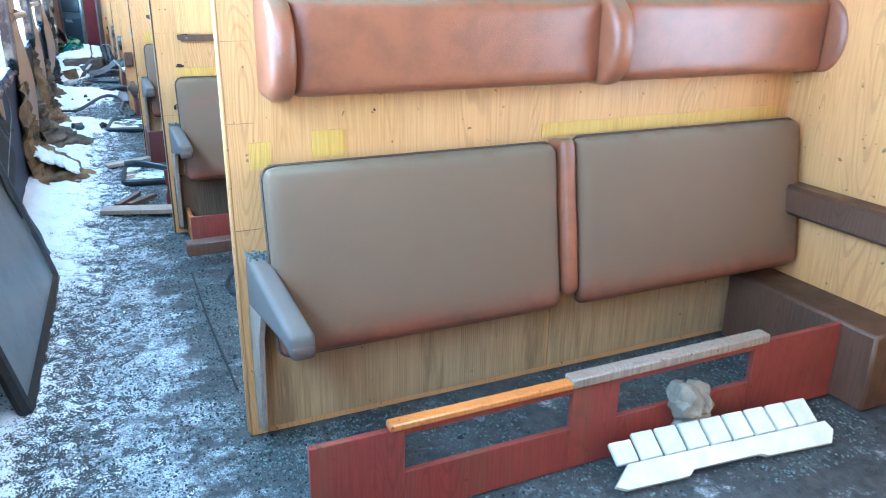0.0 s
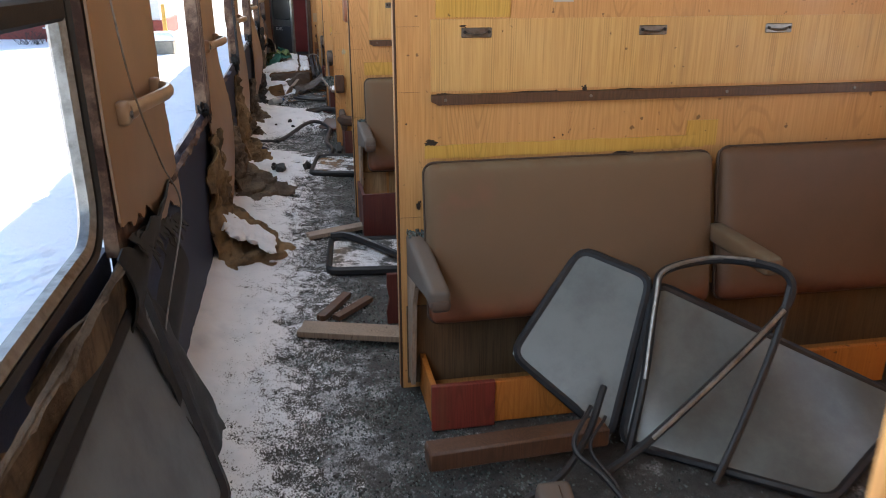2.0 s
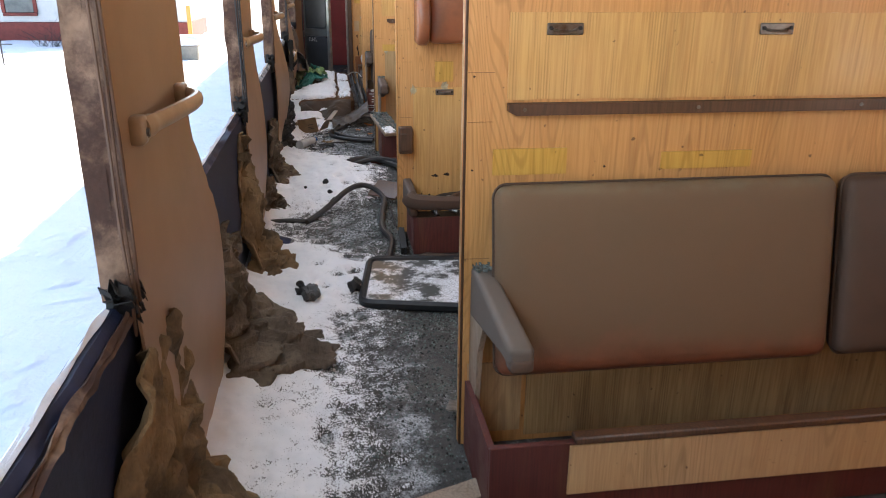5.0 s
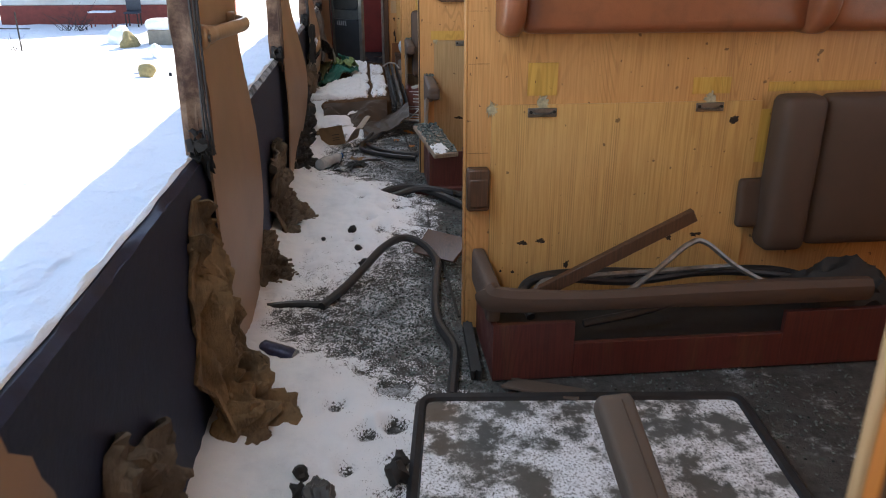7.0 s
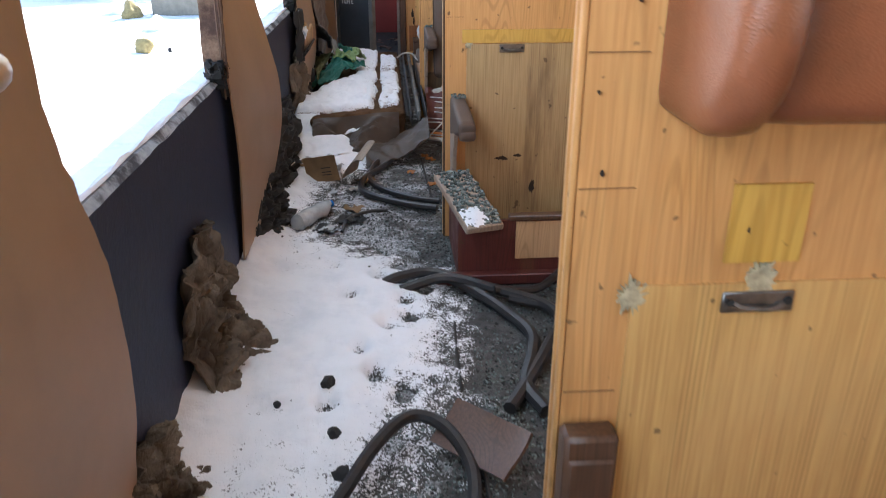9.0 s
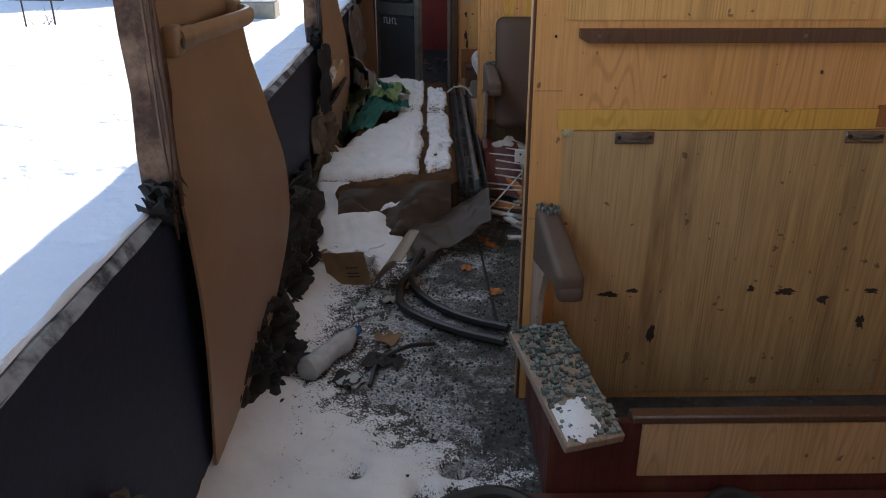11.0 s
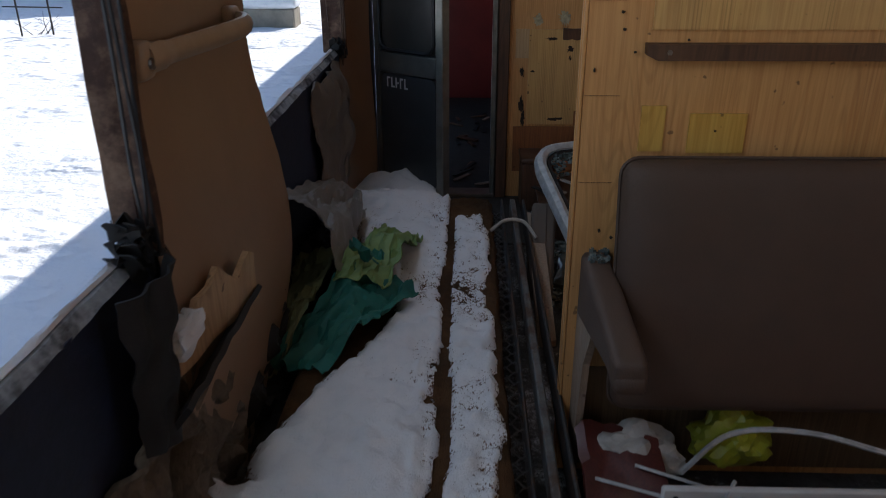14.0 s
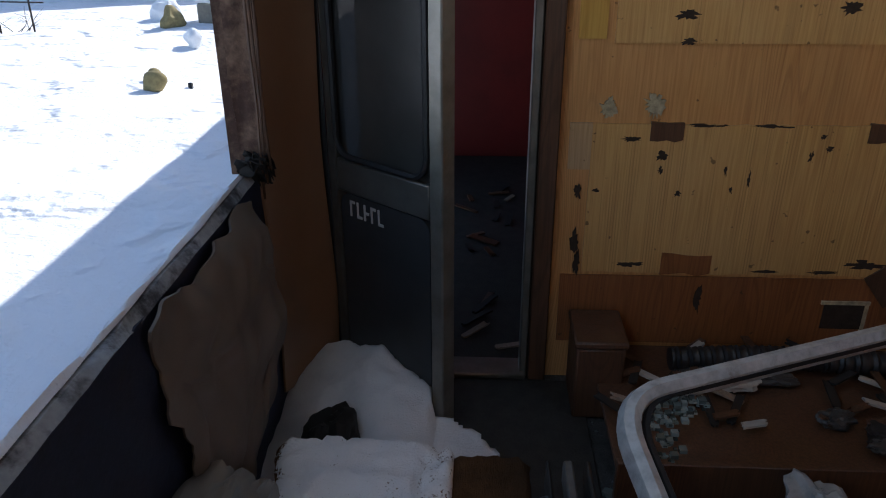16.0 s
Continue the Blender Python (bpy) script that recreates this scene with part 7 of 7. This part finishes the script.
part("body", one(add_box, 0.302, 0.424, 13.30, 13.47, 0.003, 0.215, 0.006), DARKWOOD, t)
part("top", one(add_box, 0.296, 0.430, 13.295, 13.47, 0.216, 0.236, 0.005), DARKWOOD, t)
crumple("clear_bottle", (0.75, 12.86, 0.10), (0.055, 0.12, 0.05), CLEARPLASTIC, "crushed clear plastic bottle among glass", "bottle", 21.0)
crumple("cloth_heap", (0.95, 12.75, 0.02), (0.30, 0.18, 0.05), CHAR, "heap of dark sodden cloth among glass", "cloth", 25.0)
crumple("glass_pile", (0.55, 12.65, 0.02), (0.14, 0.20, 0.045), SHARDS, "heap of broken greenish glass", "glass", 28.0)["kind"] = "stuff"
for i in range(14):
    crumple("dark_scrap", (rnd(0.42, 1.3), rnd(13.05, 13.42), 0.135), (rnd(0.03, 0.07), rnd(0.02, 0.05), rnd(0.012, 0.03)), random.choice([CHAR, GREYBOX, PAPER, DARKWOOD, CLEARPLASTIC]), "crumpled dark scrap on the broken bench", "scrap", 50.0 + i)
shards("glass_crumbs_heap", 1500, [(0.75, 12.75, 0.40, 0.35, 1)], "loose broken glass in the last compartment", (0.008, 0.022))
bm = bmesh.new()
M = Matrix.Translation((1.16, 12.70, 0.22)) @ Matrix.Rotation(radians(-30), 4, "Z") @ Matrix.Rotation(radians(55), 4, "X")
add_cushion(bm, -0.17, 0.17, -0.02, 0.02, -0.22, 0.22, 0.015, 10, 0.004, 0.003, M)
solo("brown_padded_panel", bm, VINYL_DARK, "brown padded panel leaning in the last compartment", "panel")
loose_arm((0.30, 12.35, 0.08), (0.34, 12.72, 0.24), "torn-off brown armrest beside the bunk rail")
plank((0.29, 12.0, 0.12), (0.31, 12.75, 0.20), 0.05, 0.02, BARE, "splintered rail beside the bunk", "rail")
for i in range(64):
    x, y = rnd(-0.02, 0.17) if i < 18 else rnd(0.4, 1.2), rnd(13.6, 15.0) if i < 18 else rnd(13.1, 13.45)
    z = 0.012 if i < 18 else 0.122 + 0.02 * rnd(0, 1)
    a, s = rnd(0, 3), rnd(0.04, 0.12)
    plank((x, y, z), (x + s * math.cos(a), y + s * math.sin(a), z + 0.01), 0.02, 0.006, random.choice([BARE, CHAR, DARKWOOD, CHAR, DARKWOOD, PAPER]), "small splinter of wood and litter", "splinter")


# ---- outside ----
def twigs(name, at, n, size, label):
    bm = bmesh.new()
    for i in range(n):
        a, l = rnd(0, 6.28), size * rnd(0.5, 1)
        p = Vector(at) + Vector((rnd(-0.3, 0.3) * size, rnd(-0.3, 0.3) * size, -0.05))
        d = Vector((math.cos(a) * 0.6, math.sin(a) * 0.6, rnd(0.4, 1.0)))
        mid = p + d * l * 0.5 + Vector((rnd(-0.05, 0.05), rnd(-0.05, 0.05), 0))
        add_tube(bm, [p, mid, p + d * l + Vector((0, 0, -0.1 * l))], lambda t: 0.008 * (1.2 - t), 4, 3)
        for s in range(2):
            b = rnd(0, 6.28)
            add_tube(bm, [mid, mid + Vector((math.cos(b), math.sin(b), 0.5)) * l * 0.3], 0.003, 3, 1)
    return solo(name, bm, TWIG, label, "shrub")


twigs("bare_shrub", (-9.6, 33.0, -1.15), 30, 1.3, "bare dark twigs of a shrub in the snow")
twigs("bare_shrub", (-3.4, 6.4, -1.2), 14, 0.7, "bare twigs sticking out of the snow")
twigs("bare_shrub", (-9.3, 27.0, -1.2), 7, 0.7, "sparse dry stalks in the snow")
twigs("dry_grass", (-5.2, 13.5, -1.2), 10, 0.35, "tuft of dry stalks in the snow")

h = thing("station_house", "low white house with red window trim and brown door", "house", (-8, 36, -1.2))
part("wall", one(add_box, -13.0, -5.4, 35.6, 40.0, -0.55, 1.9, 0.02), PLASTER, h)
part("plinth", one(add_box, -13.05, -5.35, 35.5, 40.05, -1.35, -0.55, 0.02), BRICKRED, h)
part("roof", one(add_prism, [(-13.5, 1.9), (-9.2, 3.6), (-4.9, 1.9)], 35.1, 40.5), BRICKRED, h)
for x in (-8.6, -11.4):
    w = part("window", one(add_box, x - 0.5, x + 0.5, 35.52, 35.60, -0.2, 1.0, 0.02), PANE_GREY, h)
    bm = bmesh.new()
    for q in ((x - 0.6, x + 0.6, -0.32, -0.2), (x - 0.6, x + 0.6, 1.0, 1.12), (x - 0.62, x - 0.5, -0.2, 1.0), (x + 0.5, x + 0.62, -0.2, 1.0)):
        add_box(bm, q[0], q[1], 35.48, 35.58, q[2], q[3], 0.01)
    part("window_frame", bm, BRICKRED, w)
part("door", one(add_box, -6.9, -6.0, 35.5, 35.6, -0.95, 1.1, 0.02), PALE, h)
t = thing("garden_chair", "dark blue plastic chair by the house", "chair", (-8.0, 34.0, -1.1))
part("seat", one(add_cushion, -8.25, -7.75, 33.8, 34.3, -0.75, -0.68, 0.03, 4, 0), plain("chair_blue", (0.03, 0.04, 0.06)), t)
part("backrest", one(add_cushion, -8.25, -7.75, 34.25, 34.33, -0.68, -0.15, 0.03, 4, 0), plain("chair_blue_back", (0.03, 0.04, 0.06)), t)
for x in (-8.2, -7.8):
    for y in (33.85, 34.25):
        part("leg", one(add_box, x - 0.02, x + 0.02, y - 0.02, y + 0.02, -1.25, -0.75, 0.005), TWIG, t)
t = thing("low_table", "small rusty table with snow on top by the house", "table", (-9.0, 34.0, -1.2))
part("tabletop", one(add_box, -9.4, -8.6, 33.7, 34.2, -0.70, -0.65, 0.01), SNOW, t)
for x in (-9.35, -8.65):
    for y in (33.75, 34.15):
        part("leg", one(add_box, x - 0.02, x + 0.02, y - 0.02, y + 0.02, -1.3, -0.70, 0.004), BRICKRED, t)
t = thing("concrete_kerb", "low concrete block wall capped with snow", "wall", (-5, 28.3, -1.2))
part("block", one(add_box, -6.0, -3.9, 28.0, 28.7, -1.4, -0.78, 0.04), CONCRETE, t)
part("snow_cap", one(add_cushion, -6.05, -3.85, 27.97, 28.75, -0.80, -0.50, 0.13, 10, 0, 0.05), SNOW, t)
t = thing("yellow_post", "yellow painted post behind the concrete block", "post", (-4.3, 29.4, -1.2))
part("post", one(add_box, -4.36, -4.24, 29.34, 29.46, -1.3, 0.3, 0.01), PATCH, t)
for x, y, s, m in ((-4.5, 22.0, 0.16, STONE), (-6.4, 27.6, 0.24, STONE), (-4.75, 22.6, 0.10, STONE), (-6.9, 28.6, 0.30, SNOW), (-5.2, 25.5, 0.18, SNOW)):
    bm = bmesh.new()
    made = bmesh.ops.create_icosphere(bm, subdivisions=3, radius=s)["verts"]
    for v in made:
        v.co = Vector((x, y, -1.15 + s * 0.4)) + v.co * (1 + 0.6 * nz(v.co.x * 5 + x, v.co.y * 5, v.co.z * 5))
    solo("snow_mound" if m is SNOW else "yellow_stone", bm, m, "rounded mound of snow in the field" if m is SNOW else "yellowish stone sticking out of the snow", "snow" if m is SNOW else "stone")
t = bmesh.new()
add_tube(t, [(-3.9 + 0.22 * math.cos(a), 22.3 + 0.1 * math.sin(a), -1.17 + 0.16 * math.sin(a)) for a in (math.pi * (1.0 + 0.8 * j / 8) for j in range(9))], 0.035, 6, 2)
solo("old_tyre", t, RUBBER, "edge of an old tyre half buried in snow", "tyre")
t = thing("garden_pole", "thin metal pole frame standing in the snow", "pole", (-9.2, 26.8, -1.2))
for x in (-9.6, -8.9):
    part("pole", one(add_tube, [(x, 26.8, -1.3), (x, 26.8, -0.2)], 0.02, 5, 0), TWIG, t)
part("crossbar", one(add_tube, [(-9.9, 26.8, -0.6), (-8.6, 26.8, -0.62)], 0.015, 5, 0), TWIG, t)
# reddish shed far along the line, seen through the first window
t = thing("far_shed", "small dark red shed under snow at the field's edge", "shed", (-16, 22, -1.2))
part("wall", one(add_box, -17.5, -13.5, 21, 24, -1.3, -0.35, 0.02), BRICKRED, t)
part("snow_roof", one(add_cushion, -17.7, -13.3, 20.8, 24.2, -0.38, -0.05, 0.12, 6, 0, 0.03), SNOW, t)
